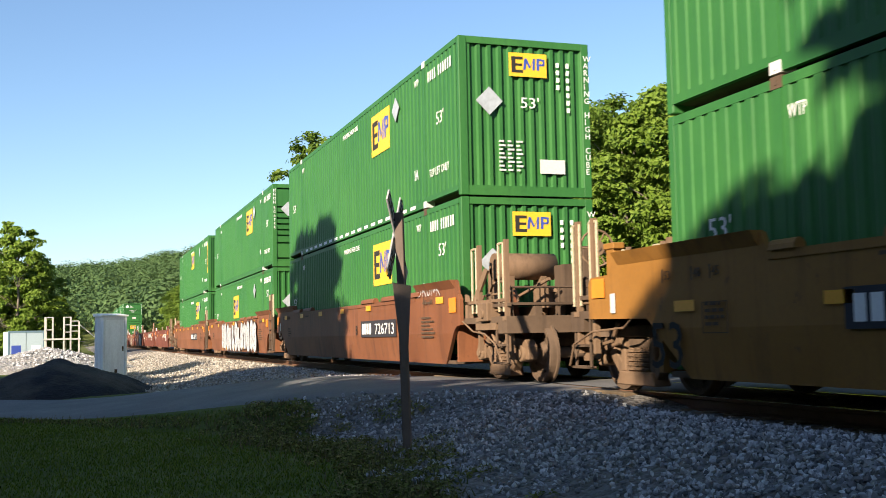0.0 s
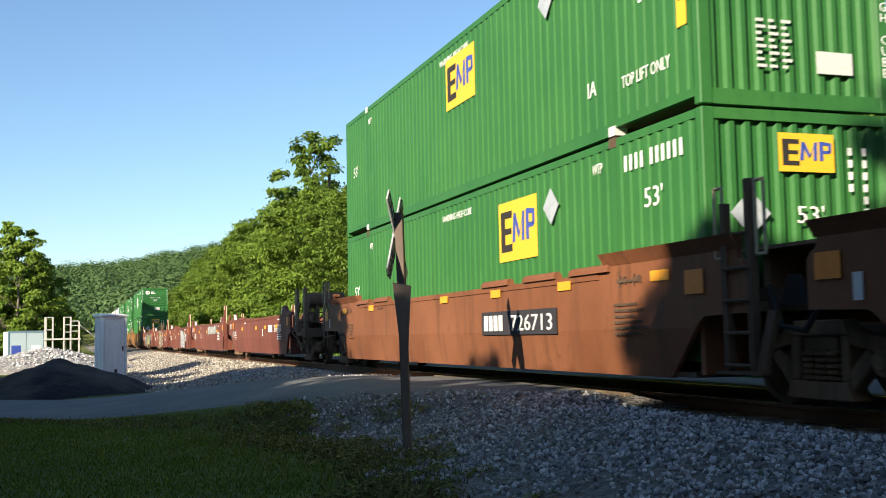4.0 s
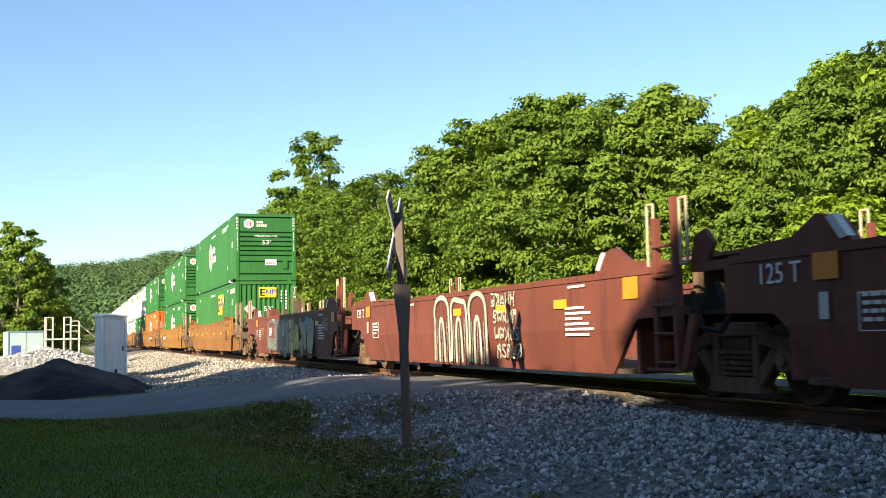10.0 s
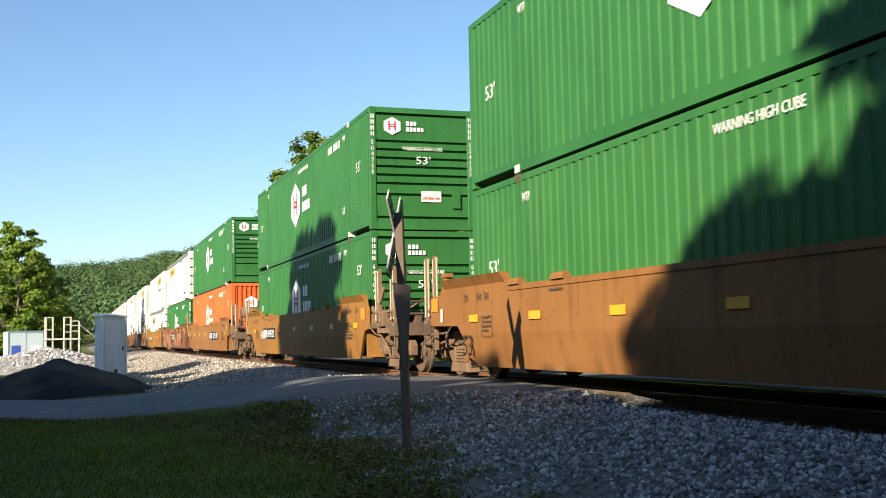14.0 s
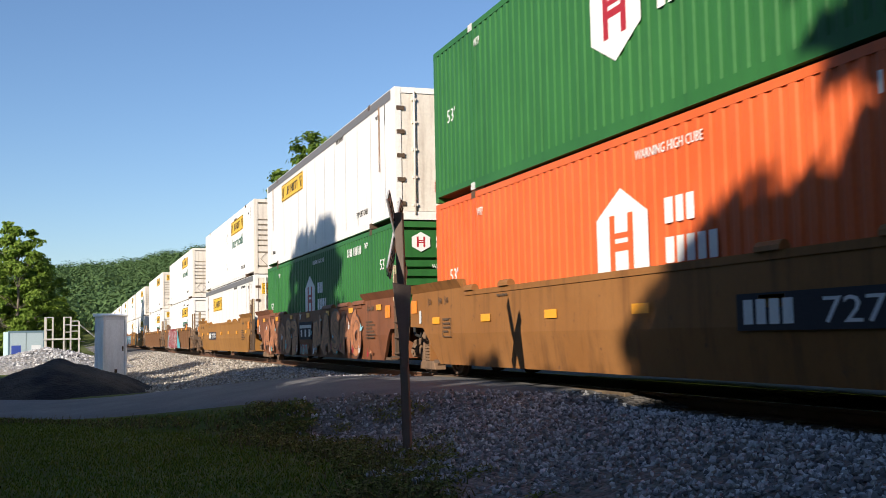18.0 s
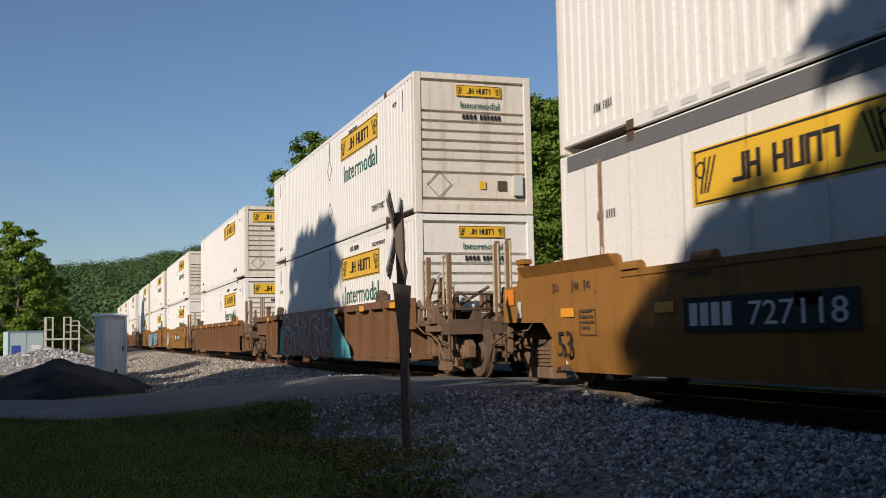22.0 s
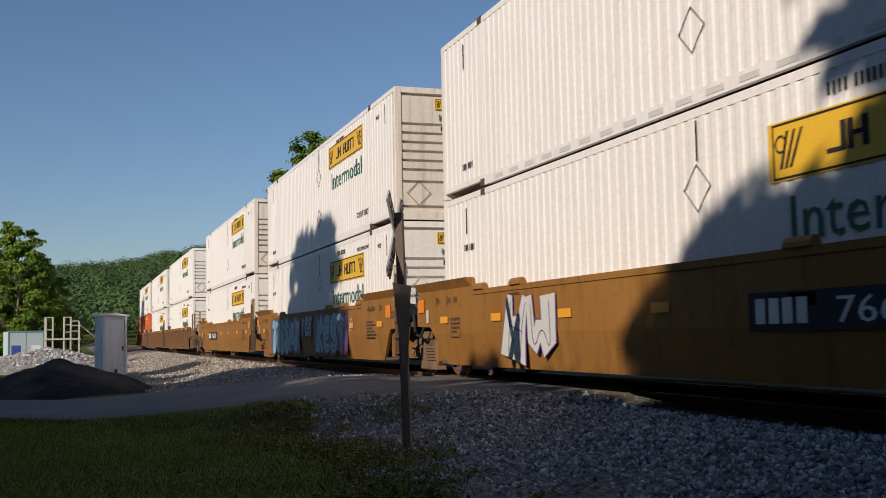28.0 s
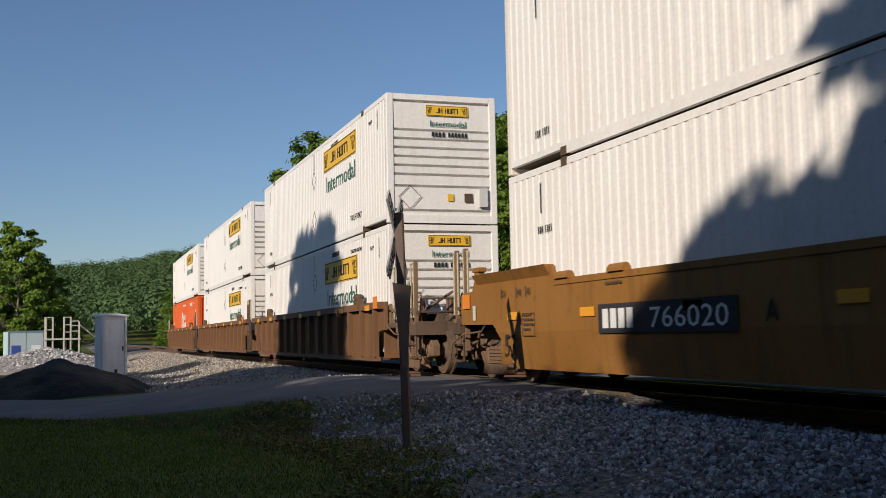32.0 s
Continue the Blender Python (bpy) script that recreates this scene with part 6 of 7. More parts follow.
def tree_meshes(seed, height, spread, low, material, size=0.115, per=1.25, slim=False, lobes=66):
    """Trunk with limbs, and a crown of lobes; each lobe carries leafy tufts on its outer side, with dark gaps between."""
    rnd = random.Random(seed)
    rng = np.random.default_rng(seed)
    bm = bmesh.new()
    p, r = Vector((0, 0, 0)), height * 0.014 + 0.04
    path = [p.copy()]
    for i in range(6):
        q = p + Vector((rnd.uniform(-0.3, 0.3), rnd.uniform(-0.3, 0.3), height * 0.145))
        tube(bm, p, q, r, r * 0.78, 8, False)
        p, r = q, r * 0.78
        path.append(p.copy())
    P, N, S = [], [], []
    for i in range(lobes):
        t = (i + rnd.random()) / lobes
        a = i * 2.4 + rnd.uniform(-0.6, 0.6)
        prof = math.sin(math.pi * (0.30 + 0.64 * t)) ** 0.8
        reach = spread * prof * rnd.choice((0.35, 0.75, 0.95, 1.0)) * rnd.uniform(0.85, 1.15)
        rl = (0.26 if slim else 0.31) * spread * rnd.uniform(0.55, 1.2) * (1 - 0.35 * t * t)
        c = np.array((math.cos(a) * reach, math.sin(a) * reach, height * (low + (0.97 - low) * t) - 0.55 * rl))
        k = min(5, int(t * 5.0))
        base, tip = path[k].lerp(path[k + 1], 0.5), Vector(c.tolist())
        if i % 2 == 0:
            mid = base.lerp(tip, 0.5) + Vector((0, 0, 0.25))
            tube(bm, base, mid, 0.02 + height * 0.0025 * (1 - t), 0.03, 5, False)
            tube(bm, mid, tip, 0.03, 0.012, 5, False)
        tufts = int(15 * rl * rl) + 9
        d = rng.normal(size=(tufts, 3)) + np.array([0.5 * math.cos(a), 0.5 * math.sin(a), 0.55])
        d /= np.linalg.norm(d, axis=1)[:, None]
        centre = c + d * rl * rng.uniform(0.62, 1.04, tufts)[:, None] * np.array([1, 1, 0.72])
        n = int(26 * per)
        off = rng.normal(size=(tufts, n, 3)) * np.array([0.25, 0.25, 0.10]) * (0.55 + 0.35 * rl)
        P.append((centre[:, None] + off).reshape(-1, 3))
        N.append((d[:, None] * 0.85 + np.array([0.15, -0.2, 0.42]) + rng.normal(scale=0.34, size=(tufts, n, 3))).reshape(-1, 3))
    P, N = np.concatenate(P), np.concatenate(N)
    return finish(bm, "trunk", BARK), sprays_mesh("crown", P, N, size * rng.uniform(0.6, 1.3, len(P))[:, None], material, rng)


def tree(name, meshes, label, at, group, scale=1.0):
    th = thing(name, label, "tree", group)
    th.matrix_basis = at
    th.scale = (scale, scale, scale)
    child("trunk", meshes[0], th)
    child("crown", meshes[1], th)
    return th


KINDS = [tree_meshes(1, 12, 4.0, 0.06, LEAF), tree_meshes(2, 12, 3.6, 0.05, LEAF), tree_meshes(3, 12, 4.2, 0.08, LEAFD), tree_meshes(4, 12, 3.4, 0.03, LEAFB), tree_meshes(5, 12, 2.5, 0.2, LEAFD, per=0.8, slim=True, lobes=44)]
MIDDLE = [tree_meshes(k, 12, 4.0, 0.05, m, 0.12, 0.7) for k, m in ((11, LEAF), (12, LEAFD))]
BACK = [tree_meshes(k, 12, 4.3, 0.05, m, 0.21, 0.28) for k, m in ((16, LEAF), (17, LEAFD), (18, LEAFB))]


def tops(x):
    """Level of the treetops of the wood's front row along the track."""
    table = [(-300.0, 5.0), (-174.8, 14.9), (-154.2, 15.3), (-127.6, 16.1), (-109.7, 16.2), (-100.7, 15.6), (-90.5, 14.6), (-84.5, 14.4), (-79.3, 13.4), (-70.3, 13.4), (-65.7, 11.5), (-59.5, 11.0), (-55.4, 11.9), (-51.1, 11.8), (-48.4, 11.8), (-45.6, 11.8), (-42.8, 11.7), (-40.0, 10.9), (-37.6, 10.0), (-35.3, 9.7), (-33.3, 9.3), (-31.5, 8.8), (-29.7, 7.9), (-28.0, 7.7), (-26.3, 7.9), (-25.2, 8.1), (-23.9, 8.5), (-22.9, 8.6)]
    for (a, p), (b, q) in zip(table, table[1:]):
        if a <= x <= b:
            return p + (q - p) * (x - a) / (b - a)
    return table[0][1] if x < table[0][0] else table[-1][1]


def build_woods():
    rnd = random.Random(21)
    x, i = -13.5, 0
    while x > -230:
        y = 12.5 + rnd.uniform(-0.8, 0.8)
        g = ground_z(x, y) - 0.3
        h = (tops(x) - g) * (rnd.uniform(0.98, 1.06) if -60 < x < -30 else rnd.uniform(0.88, 0.99))
        k = KINDS[3] if x > -20 else KINDS[[0, 1, 2, 0, 2, 1][i % 6]] if x > -62 else MIDDLE[i % 2]
        tree("tree", k, "leafy broadleaf tree at the foot of the wooded slope", pose(x, y, g, 0, 0, rnd.uniform(0, 360)), "trees along the track", h / 12)
        x -= rnd.uniform(2.9, 3.9) * (0.75 if x > -26 else 1 if x > -60 else 1.5 if x > -110 else 2.0)
        i += 1
    tree("tree", KINDS[4], "tall open-crowned tree over the wood", pose(-91.5, 12.0, -0.8, 0, 0, 40), "trees along the track", 20.2 / 12)
    # low bright growth before the wood
    for x, h in ((-16.2, 3.6), (-18.6, 4.3), (-21.3, 5.2), (-24.2, 4.2), (-29.0, 4.0), (-36.0, 4.6), (-45.0, 4.4), (-56.0, 5.0)):
        y = 9.9 + rnd.uniform(-0.4, 0.4)
        tree("young_tree", BACK[2], "bright green young tree before the wood", pose(x, y, ground_z(x, y) - 0.3, 0, 0, rnd.uniform(0, 360)), "young trees before the wood", h / 12)
    x = -16.0
    while x > -215:
        y = 19 + rnd.uniform(-2, 2)
        g = ground_z(x, y) - 0.4
        h = min(13.0, max(6.0, (tops(x * 12.5 / 19 - 1.0) - 0.778) * 26.7 / 20.2 * 0.93 + 0.778 - g)) * rnd.uniform(0.86, 1.0)
        tree("tree", BACK[rnd.choice([0, 1, 1, 2])], "leafy broadleaf tree on the wooded slope", pose(x, y, g, 0, 0, rnd.uniform(0, 360)), "trees on the slope", h / 12)
        x -= rnd.uniform(5, 7.5)
    # the steeper slope that closes the view along the track
    for k in range(60):
        y = 26 + 54 * rnd.random() if k > 22 else 22 + 30 * rnd.random()
        x = -(y + 7.75) * (rnd.uniform(1.0, 2.0) if k > 22 else rnd.uniform(0.98, 1.42))
        tree("tree", BACK[rnd.choice([0, 0, 1, 2])], "leafy broadleaf tree on the wooded slope", pose(x, y, ground_z(x, y) - 0.4, 0, 0, rnd.uniform(0, 360)), "trees on the slope", rnd.uniform(0.75, 1.0))


build_woods()


def far_forest(name, label, seed, count, place, size, material):
    """Far woods: one crown-shaped tuft of leaf sprays for each tree, all in one object."""
    rng = np.random.default_rng(seed)
    P, N = [], []
    for x, y in place(rng, count):
        z = ground_z(x, y)
        r = size * rng.uniform(0.7, 1.3)
        d = rng.normal(size=(200, 3))
        d /= np.linalg.norm(d, axis=1)[:, None]
        d[:, 2] = np.abs(d[:, 2])
        P.append(np.array([x, y, z + r * 0.9])[None] + d * r * np.array([1, 1, 1.25]) * rng.uniform(0.74, 1.05, 200)[:, None])
        N.append(d + rng.normal(scale=0.14, size=d.shape))
    P, N = np.concatenate(P), np.concatenate(N)
    N /= np.linalg.norm(N, axis=1)[:, None]
    u = np.cross(N, rng.normal(size=N.shape))
    u /= np.linalg.norm(u, axis=1)[:, None]
    w = np.cross(N, u)
    s = size * 0.09
    V = np.stack([P + s * (a * u + b * w) for a, b in ((-1, -0.2), (0.1, -0.8), (1, 0.1), (-0.1, 0.8))], 1)
    F = np.arange(len(P) * 4).reshape(-1, 4)
    me = bpy.data.meshes.new(name)
    me.from_pydata(V.reshape(-1, 3).tolist(), [], F.tolist())
    me.materials.append(material)
    return tagged(new(name, me), label, "forest", kind="stuff")


far_forest("far_woods", "distant wooded ridge", 5, 1500, lambda rng, n: np.stack([-300 - 480 * rng.random(n) ** 1.1, -110 + 250 * rng.random(n)], 1), 6.4, FARLEAF)
far_forest("slope_woods", "dense wood covering the hillside", 6, 900, lambda rng, n: np.stack([-60 - 240 * rng.random(n), 55 + 110 * rng.random(n) ** 1.3], 1), 4.0, LEAFD)

# unseen trees added behind the camera to throw shade on grass, road and train
def hedge_meshes(seed, half=3.3, deep=1.6, top=9.2, n=130, size=1.05):
    """A broad, dense, flat-topped tree with several stems, shaped to cast a set shade."""
    rnd = random.Random(seed)
    bm = bmesh.new()
    centres = []
    while len(centres) < n:
        c = Vector((rnd.uniform(-half, half), rnd.uniform(-deep, deep), rnd.uniform(1.2, top)))
        if c.z < top - 1.0 or c.x > 0.3 - half:
            centres.append(tuple(c))
    for i in range(4):
        x = half * (-0.73 + 0.48 * i)
        tube(bm, (x, 0, -0.3), (x + rnd.uniform(-0.4, 0.4), rnd.uniform(-0.5, 0.5), top - 1.0), 0.16, 0.04, 7, False)
    return finish(bm, "trunk", BARK), leaf_mesh("crown", centres, [size] * n, 55 * 1.1 / size ** 2, 0.34, LEAFD, seed)


SHADE = [tree_meshes(31, 15, 4.6, 0.15, LEAF, per=0.5, size=0.3), tree_meshes(32, 11, 3.8, 0.05, LEAFD, per=0.4, size=0.3), hedge_meshes(33), hedge_meshes(34, 3.1, 1.2, 12.45, 300, 0.85)]


def build_shade_trees():
    place = [(-14.8, -22.0, 0, 1.1), (-11.5, -22.5, 0, 0.9), (7.0, -15.5, 0, 1.09), (9.6, -17.5, 0, 1.05), (12.5, -19.0, 0, 1.1), (-10.5, -20.2, 2, 0.93), (-5.0, -20.0, 2, 1.06), (-0.4, -19.8, 2, 1.09), (2.6, -20.4, 2, 1.12), (6.5, -19.6, 3, 1.0), (13.0, -19.0, 2, 1.3), (12.5, -20.6, 2, 1.3), (-20.5, -23, 1, 0.98), (-26, -22, 1, 0.94), (-32, -23, 1, 1.1), (-39, -22, 1, 0.8), (9, -11.5, 1, 0.9), (18, -14, 0, 1.0)]
    for i, (x, y, k, s) in enumerate(place):
        tree("tree", SHADE[k], "broadleaf tree standing beside the mown grass", pose(x, y, -0.8, 0, 0, (i * 7 % 20 - 10 if k == 2 else 0) if k > 1 else i * 67), "trees by the grass", s)


build_shade_trees()


# ---- things by the track ----
OLDWOOD = worn("weathered_post_wood", (0.14, 0.105, 0.085), (0.05, 0.04, 0.032), amount=0.6, rough=0.9, grain=24, fade=(0.2, 0.155, 0.13))
SIGNWHITE = worn("old_white_sign", (0.36, 0.36, 0.37), (0.2, 0.18, 0.16), amount=0.5, rough=0.7)
SHEDGREY = worn("grey_sheet_metal", (0.74, 0.75, 0.77), (0.3, 0.29, 0.28), amount=0.35, rough=0.5)
RAILGREY = worn("dull_galvanised_steel", (0.46, 0.44, 0.40), (0.22, 0.19, 0.16), amount=0.5, rough=0.6)
SHEDDOOR = worn("pale_door_sheet", (0.84, 0.85, 0.88), (0.4, 0.38, 0.36), amount=0.3, rough=0.45)
COAL = gravel_material("black_millings", (0.013, 0.012, 0.014))
SANDSTONE = random_tint("pale_shoulder_stone", [(0.0, (0.22, 0.19, 0.15)), (0.4, (0.36, 0.32, 0.27)), (0.75, (0.47, 0.43, 0.37)), (1.0, (0.58, 0.54, 0.48))], 0.9)
PALEGRAVEL = gravel_material("pale_gravel", (0.42, 0.40, 0.37))


def build_crossbuck():
    th = thing("railway_crossing_sign", "weathered wooden post with two crossed boards", "crossing sign", at=pose(-12.79, -3.86, -0.66, 1.2, 0, -29))
    bm = bmesh.new()
    box(bm, -0.05, 0.05, -0.05, 0.05, -0.3, 2.98)
    part("post", bm, OLDWOOD, th, bevel=0.008)
    for k, a in enumerate((-47, 47)):
        bm = bmesh.new()
        box(bm, -0.67, 0.67, -0.012, 0.012, -0.10, 0.10)
        b = part("crossbuck_board", bm, SIGNWHITE, th, at=pose(-0.14, -0.064 - 0.026 * k, 2.69, 0, a, 0), bevel=0.004)
        for word, x0 in (("RAIL", -0.66), ("ROAD", 0.14)) if k else (("CROSS", -0.68), ("ING", 0.18)):
            for f in (-1, 1):
                m = SIDE if f < 0 else Matrix.Rotation(math.pi, 4, "Z") @ SIDE
                child("lettering", text_mesh(word, 0.2, DARKLET), b, Matrix.Translation((x0 if f < 0 else -x0, f * 0.0145, -0.065)) @ m)
    bm = bmesh.new()
    prism(bm, [(-0.12, 2.1), (0.11, 2.05), (0.03, 1.05), (-0.03, 1.05)], 1, -0.115, -0.09)
    part("tapered_board", bm, OLDWOOD, th, "dark tapered wooden board", pose(0, 0, 0, 0, 0, 106))


build_crossbuck()


def build_shed():
    th = thing("signal_cabinet", "tall grey metal signal cabinet with a pale door", "signal cabinet", at=pose(-45.5, -6.25, ground_z(-45.5, -6.25) - 0.1, 0, 0, 22))
    bm = bmesh.new()
    box(bm, -0.8, 0, -0.5, 0.5, 0.05, 2.5)
    part("body", bm, SHEDGREY, th, bevel=0.015)
    bm = bmesh.new()
    prism(bm, [(-0.86, 2.5), (0.08, 2.5), (0.08, 2.56), (-0.86, 2.64)], 1, -0.56, 0.56)
    part("roof", bm, SHEDGREY, th)
    bm = bmesh.new()
    box(bm, 0.0, 0.025, -0.40, 0.40, 0.14, 2.36)
    d = part("door", bm, SHEDDOOR, th, "pale metal door", bevel=0.006)
    bm = bmesh.new()
    box(bm, 0.025, 0.06, 0.30, 0.35, 1.1, 1.3)
    part("handle", bm, GRIME, d)
    bm = bmesh.new()
    box(bm, 0.025, 0.03, -0.02, 0.1, 0.22, 0.36)
    part("vent_slot", bm, GRIME, d)
    for s in (-1, 1):
        bm = bmesh.new()
        box(bm, -0.01, 0.045, *sorted((s * 0.41, s * 0.5)), 0.05, 2.5)
        part("door_jamb", bm, SHEDGREY, th)
    for y0 in (-0.515, 0.5):
        for i in range(6):
            bm = bmesh.new()
            box(bm, -0.77 + i * 0.13, -0.72 + i * 0.13, y0, y0 + 0.015, 0.1, 2.45)
            part("side_rib", bm, SHEDGREY, th)
    bm = bmesh.new()
    box(bm, -0.9, 0.1, -0.6, 0.6, -0.25, 0.05)
    part("base", bm, GRIME, th)


build_shed()


def heap(name, label, cx, cy, rx, ry, h, material, seed):
    def zf(x, y):
        a = ((x - cx) / rx) ** 2 + ((y - cy) / ry) ** 2
        q = max(0.0, 1 - a ** 0.5)
        return ground_z(x, y) - 0.05 + h * q ** 0.8 * (1 + 0.18 * noise.noise(Vector((x * 1.2, y * 1.2, seed)))) + 0.05 * noise.noise(Vector((x * 6, y * 6, seed))) * (q > 0)
    n = 44
    me = sheet_mesh(name, [cx - rx + 2 * rx * i / n for i in range(n + 1)], [cy - ry + 2 * ry * i / n for i in range(n + 1)], zf)
    me.materials.append(material)
    return tagged(new(name, me), label, "gravel heap", kind="stuff")


heap("millings_heap", "low heap of black asphalt millings", -32.6, -8.15, 3.0, 2.65, 0.98, COAL, 3)
heap("gravel_heap", "heap of pale crushed gravel", -60.0, -9.2, 8.0, 4.6, 1.15, PALEGRAVEL, 8)


def build_platform():
    th = thing("steel_platform", "small pale steel platform with railings and stairs", "platform", at=pose(-72.0, -8.55, 0.2))
    for k, (x, y, z) in enumerate([(-1.1, -1.0, 2.15), (-1.1, 0.1, 2.15), (1.1, -1.0, 2.15), (1.1, -0.55, 2.15), (1.1, 0.1, 2.15), (1.1, 0.5, 2.15), (-1.1, 1.0, 1.9), (1.1, 1.0, 1.85), (0.0, -1.0, 0.8), (0.0, 0.2, 0.8)]):
        bm = bmesh.new()
        box(bm, x - 0.05, x + 0.05, y - 0.05, y + 0.05, -1.2, z)
        part("leg", bm, RAILGREY, th)
    bm = bmesh.new()
    box(bm, -1.2, 1.2, -1.1, 1.1, 0.72, 0.82)
    part("deck", bm, RAILGREY, th)
    for y0, y1, zs in ((-1.0, -0.55, (1.35, 2.12)), (0.1, 0.5, (1.2, 1.65, 2.12)), (0.5, 1.0, (1.25, 1.6, 1.88))):
        for z in zs:
            bm = bmesh.new()
            pipe(bm, [(-1.1, y0, z), (1.1, y0, z), (1.1, y1, z), (-1.1, y1, z)], 0.035)
            part("railing", bm, RAILGREY, th)
    for k in range(5):
        bm = bmesh.new()
        box(bm, -0.4, 0.4, 1.1 + 0.26 * k, 1.34 + 0.26 * k, 0.58 - 0.24 * k, 0.62 - 0.24 * k)
        part("step", bm, RAILGREY, th)
    for x in (-0.45, 0.45):
        bm = bmesh.new()
        pipe(bm, [(x, 1.0, 1.7), (x, 2.35, 0.55), (x, 2.35, -0.6)], 0.035)
        part("stair_rail", bm, RAILGREY, th)


build_platform()


def build_store():
    th = thing("storage_container", "pale blue and white storage container behind the gravel", "storage container", at=pose(-92.0, -11.5, ground_z(-92, -11.5) - 0.3, 0, 0, 10))
    bm = bmesh.new()
    corrugated(bm, -3.0, 0.0, -1.35, 0.1, 2.6, 0.3, 0.03, 1)
    corrugated(bm, -3.0, 0.0, 1.35, 0.1, 2.6, 0.3, 0.03, -1)
    box(bm, -3.0, -0.02, -1.33, 1.33, 0.0, 2.58)
    part("body", bm, plain("pale_blue_sheet", (0.42, 0.55, 0.58), 0.5), th)
    for y0, y1, z0, z1 in ((-1.36, 1.36, 2.5, 2.66), (-1.36, 1.36, 0.0, 0.12), (-1.36, -1.27, 0.12, 2.5), (1.27, 1.36, 0.12, 2.5)):
        bm = bmesh.new()
        box(bm, -0.02, 0.08, y0, y1, z0, z1)
        part("frame_bar", bm, plain("dull_blue_frame", (0.16, 0.25, 0.30), 0.5), th, "dull blue steel frame")
    for s in (-1, 1):
        bm = bmesh.new()
        box(bm, 0.0, 0.05, *sorted((s * 0.03, s * 1.26)), 0.125, 2.495)
        d = part("door", bm, plain("pale_sheet", (0.46, 0.56, 0.6), 0.5), th)
        bm = bmesh.new()
        box(bm, 0.05, 0.07, *sorted((s * 0.4, s * 1.1)), 0.4, 1.5)
        part("door_panel", bm, BLUE if s < 0 else SHEDGREY, d, "blue door panel" if s < 0 else "")


build_store()
LEFTTREE = tree_meshes(41, 12, 3.1, 0.03, LEAF, size=0.17, per=0.6, slim=True)
for i, (x, y, s) in enumerate([(-104, -12.9, 1.08), (-108, -11.0, 0.86), (-110, -15.5, 1.0), (-118, -9.6, 0.55), (-112, -8.6, 0.42), (-106, -14.2, 0.6), (-135, -9.5, 0.6), (-150, -8.5, 0.5), (-128, -12.5, 0.7)]):
    tree("tree", LEFTTREE, "leafy tree beyond the gravel heap", pose(x, y, ground_z(x, y) - 0.3, 0, 0, i * 83), "trees beyond the gravel", s)



def heap_stones(rng, n):
    a, r = 2 * math.pi * rng.random(n), rng.random(n) ** 0.6
    x, y = -60.0 + 7.6 * r * np.cos(a), -9.2 + 4.4 * r * np.sin(a)
    z = np.array([ground_z(p, q) for p, q in zip(x, y)]) - 0.03 + 1.15 * (1 - r) ** 0.8
    return np.stack([x, y, z], 1)


stones("heap_stones", "pale broken stone lying on the gravel heap", 2600, heap_stones, 0.11, STONE, 13)
stones("ballast_stones", "loose grey crushed stone of the track bed", 36000, near_bed, 0.034, STONE, 11)
stones("ballast_stones_far", "pale crushed stone of the shoulder", 14000, far_bed, 0.05, SANDSTONE, 12)


# ---- grass ----
def blades(name, label, seed, count, place, h, material):
    rng = np.random.default_rng(seed)
    pts = place(rng, count)
    n = len(pts)
    a = rng.uniform(0, 2 * math.pi, n)
    hh = h * rng.uniform(0.4, 1.3, n)
    lean = rng.normal(scale=0.35, size=(n, 2)) * hh[:, None]
    w = 0.006 + 0.05 * hh
    dx, dy = np.cos(a) * w, np.sin(a) * w
    b0 = pts + np.stack([dx, dy, 0 * dx], 1)
    b1 = pts - np.stack([dx, dy, 0 * dx], 1)
    tip = pts + np.stack([lean[:, 0], lean[:, 1], hh], 1)
    V = np.stack([b0, b1, tip], 1).reshape(-1, 3)
    me = bpy.data.meshes.new(name)
    me.from_pydata(V.tolist(), [], np.arange(n * 3).reshape(-1, 3).tolist())
    me.materials.append(material)
    return tagged(new(name, me), label, "grass", kind="stuff")


GRASS = random_tint("grass_blades", [(0.0, (0.085, 0.125, 0.010)), (0.6, (0.14, 0.20, 0.016)), (1.0, (0.22, 0.25, 0.035))], 0.7)
WEED = random_tint("dry_weeds", [(0.0, (0.08, 0.10, 0.03)), (0.5, (0.16, 0.14, 0.06)), (1.0, (0.24, 0.18, 0.10))], 0.8)


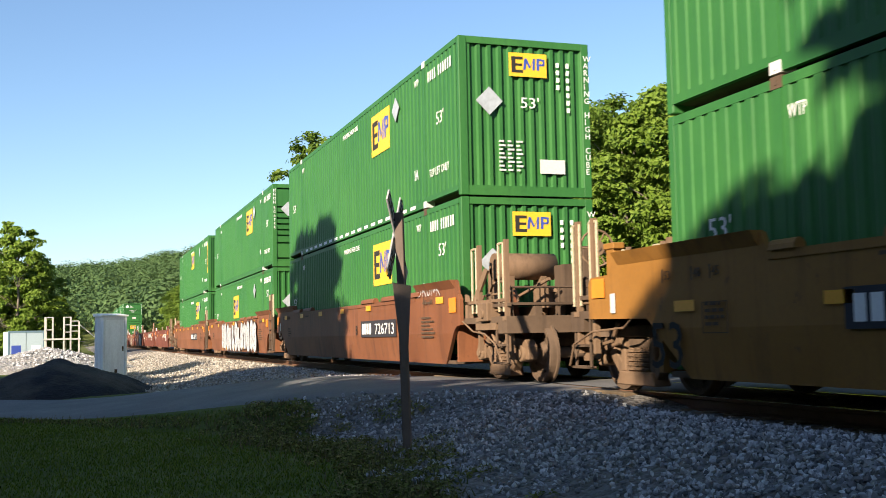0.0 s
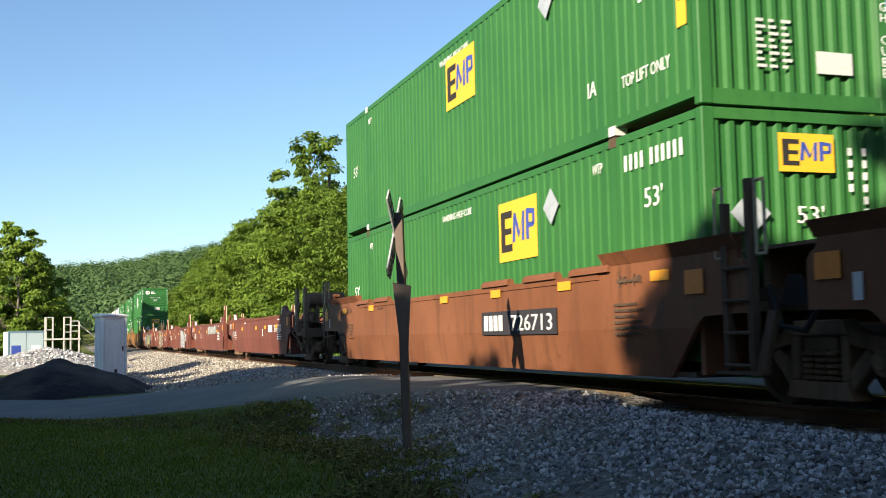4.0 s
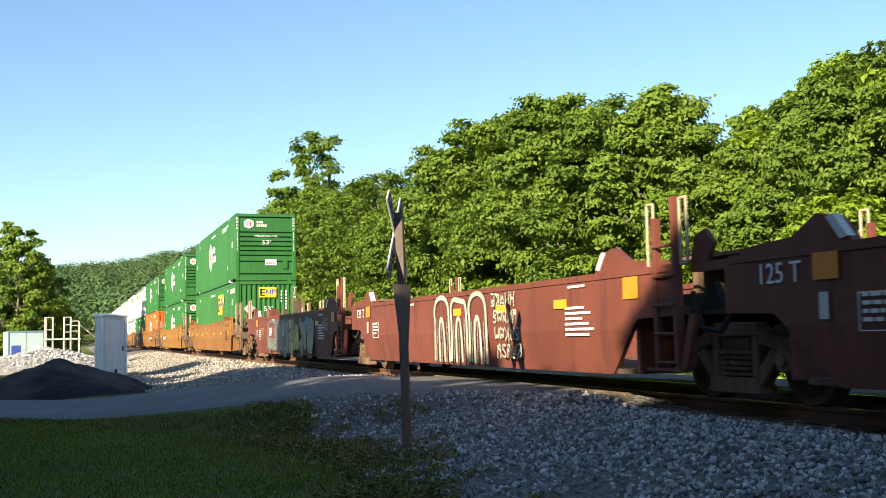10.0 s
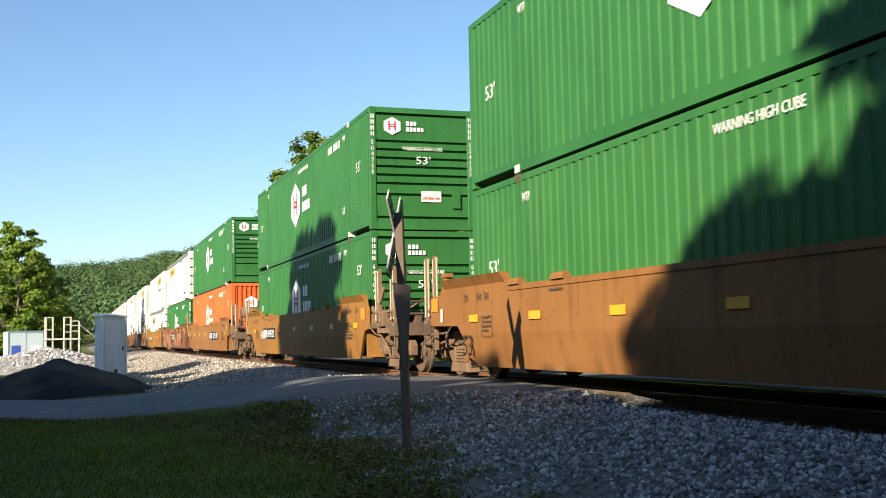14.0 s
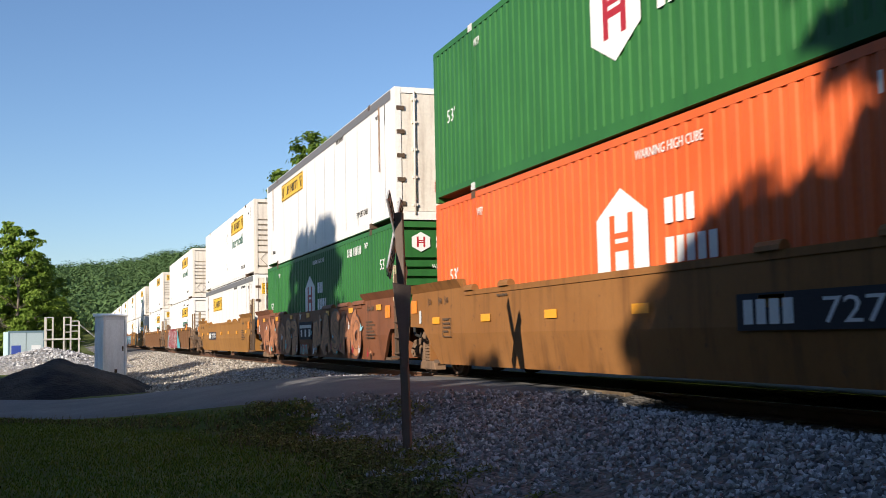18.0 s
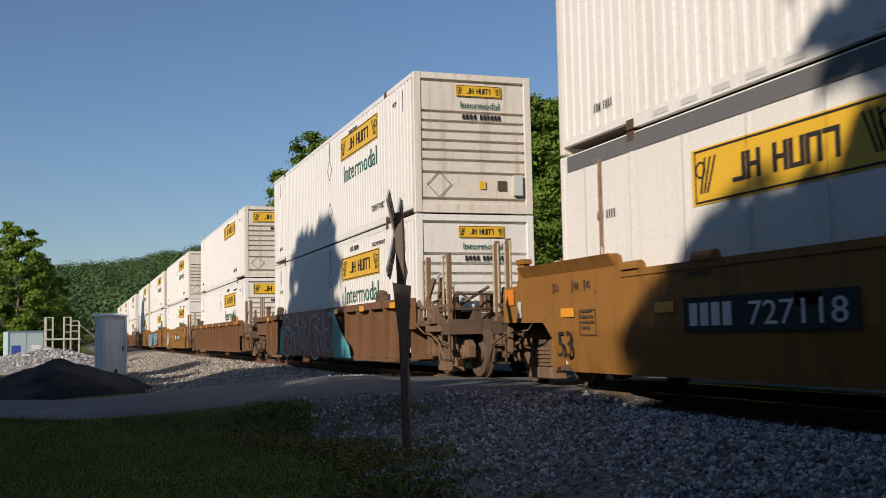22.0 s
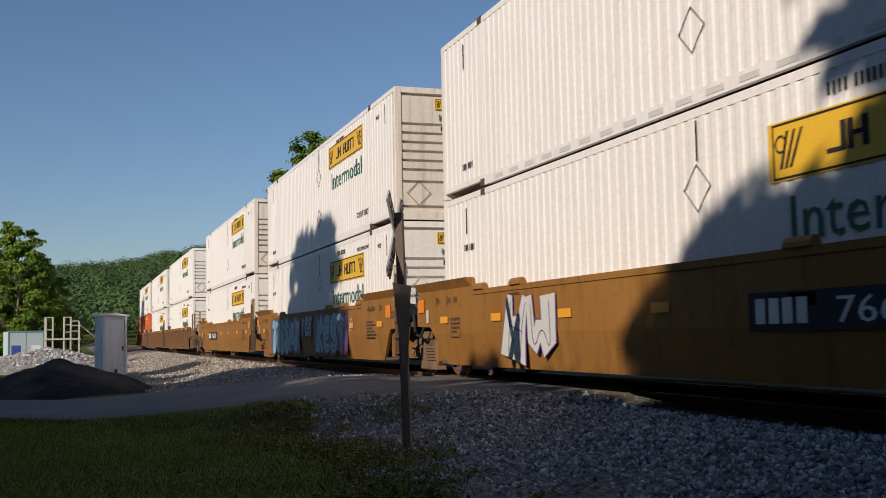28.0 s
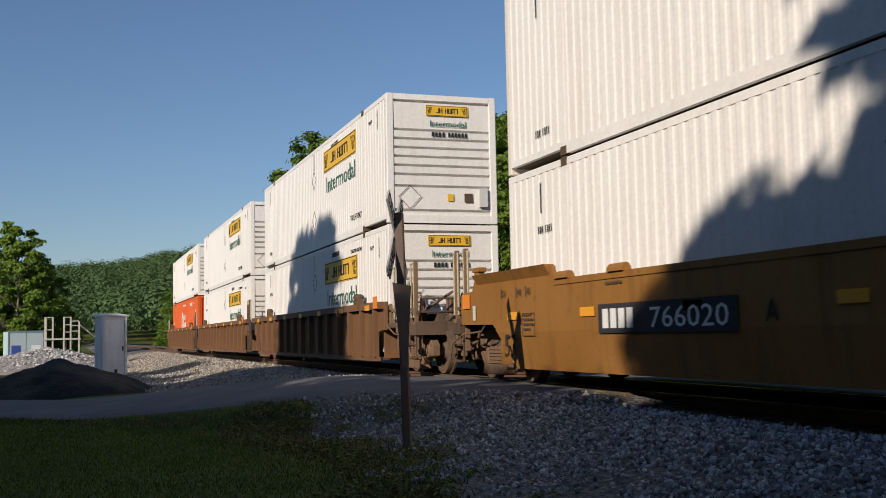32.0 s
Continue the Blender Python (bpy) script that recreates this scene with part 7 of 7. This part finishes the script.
def lawn(rng, n):
    x = -6.5 - 17 * rng.random(n)
    y = -11.5 + 8.2 * rng.random(n)
    edge = -4.9 + 0.4 * np.sin(x * 0.9)
    keep = (0.6 * x - 0.8 * y + 9.0 > 2.3) & (y < edge + 0.25 * rng.normal(size=n))
    x, y = x[keep], y[keep]
    return np.stack([x, y, [ground_z(a, b) - 0.03 for a, b in zip(x, y)]], 1)


def verge(rng, n):
    x = -6.5 - 16 * rng.random(n)
    y = -4.6 + 0.4 * np.sin(x * 0.9) + rng.normal(scale=0.38, size=n)
    k = rng.random(n) < 0.25
    y = np.where(k, (0.6 * x + 9.0 - 2.5 - 0.5 * rng.random(n)) / 0.8, y)
    keep = (0.6 * x - 0.8 * y + 9.0 > 2.25) & (y > -11) & (y < -3.0)
    x, y = x[keep], y[keep]
    return np.stack([x, y, [ground_z(a, b) - 0.03 for a, b in zip(x, y)]], 1)


blades("grass", "short mown grass in the shade", 1, 110000, lawn, 0.034, GRASS)
blades("weeds", "dry weeds and tall grass along the gravel edge", 2, 5000, verge, 0.12, WEED)
brng = np.random.default_rng(78)
bx = -3.0 - 70 * brng.random(260)
by = 8.2 + 2.4 * brng.random(260)
brush = new("underbrush", leaf_mesh("underbrush", [(a, b, ground_z(a, b) + 0.3) for a, b in zip(bx, by)], brng.uniform(0.5, 1.1, 260).tolist(), 130, 0.085, LEAFD, 6))
tagged(brush, "dense low underbrush at the foot of the trees", "underbrush", kind="stuff")
WEEDLEAF = random_tint("weed_leaves", [(0.0, (0.10, 0.09, 0.035)), (0.4, (0.16, 0.17, 0.04)), (0.8, (0.24, 0.26, 0.06)), (1.0, (0.30, 0.22, 0.10))], 0.8)
wrng = np.random.default_rng(77)
tufts = verge(wrng, 620)
wsize = wrng.uniform(0.07, 0.2, len(tufts))
wsize[tufts[:, 1] < -6.0] *= 0.6
low_weeds = new("low_weeds", leaf_mesh("low_weeds", (tufts + np.array([0, 0, 0.03])).tolist(), wsize.tolist(), 3800, 0.022, WEEDLEAF, 5))
tagged(low_weeds, "low leafy weeds between lawn and ballast", "weeds", kind="stuff")

build_train()
motions()
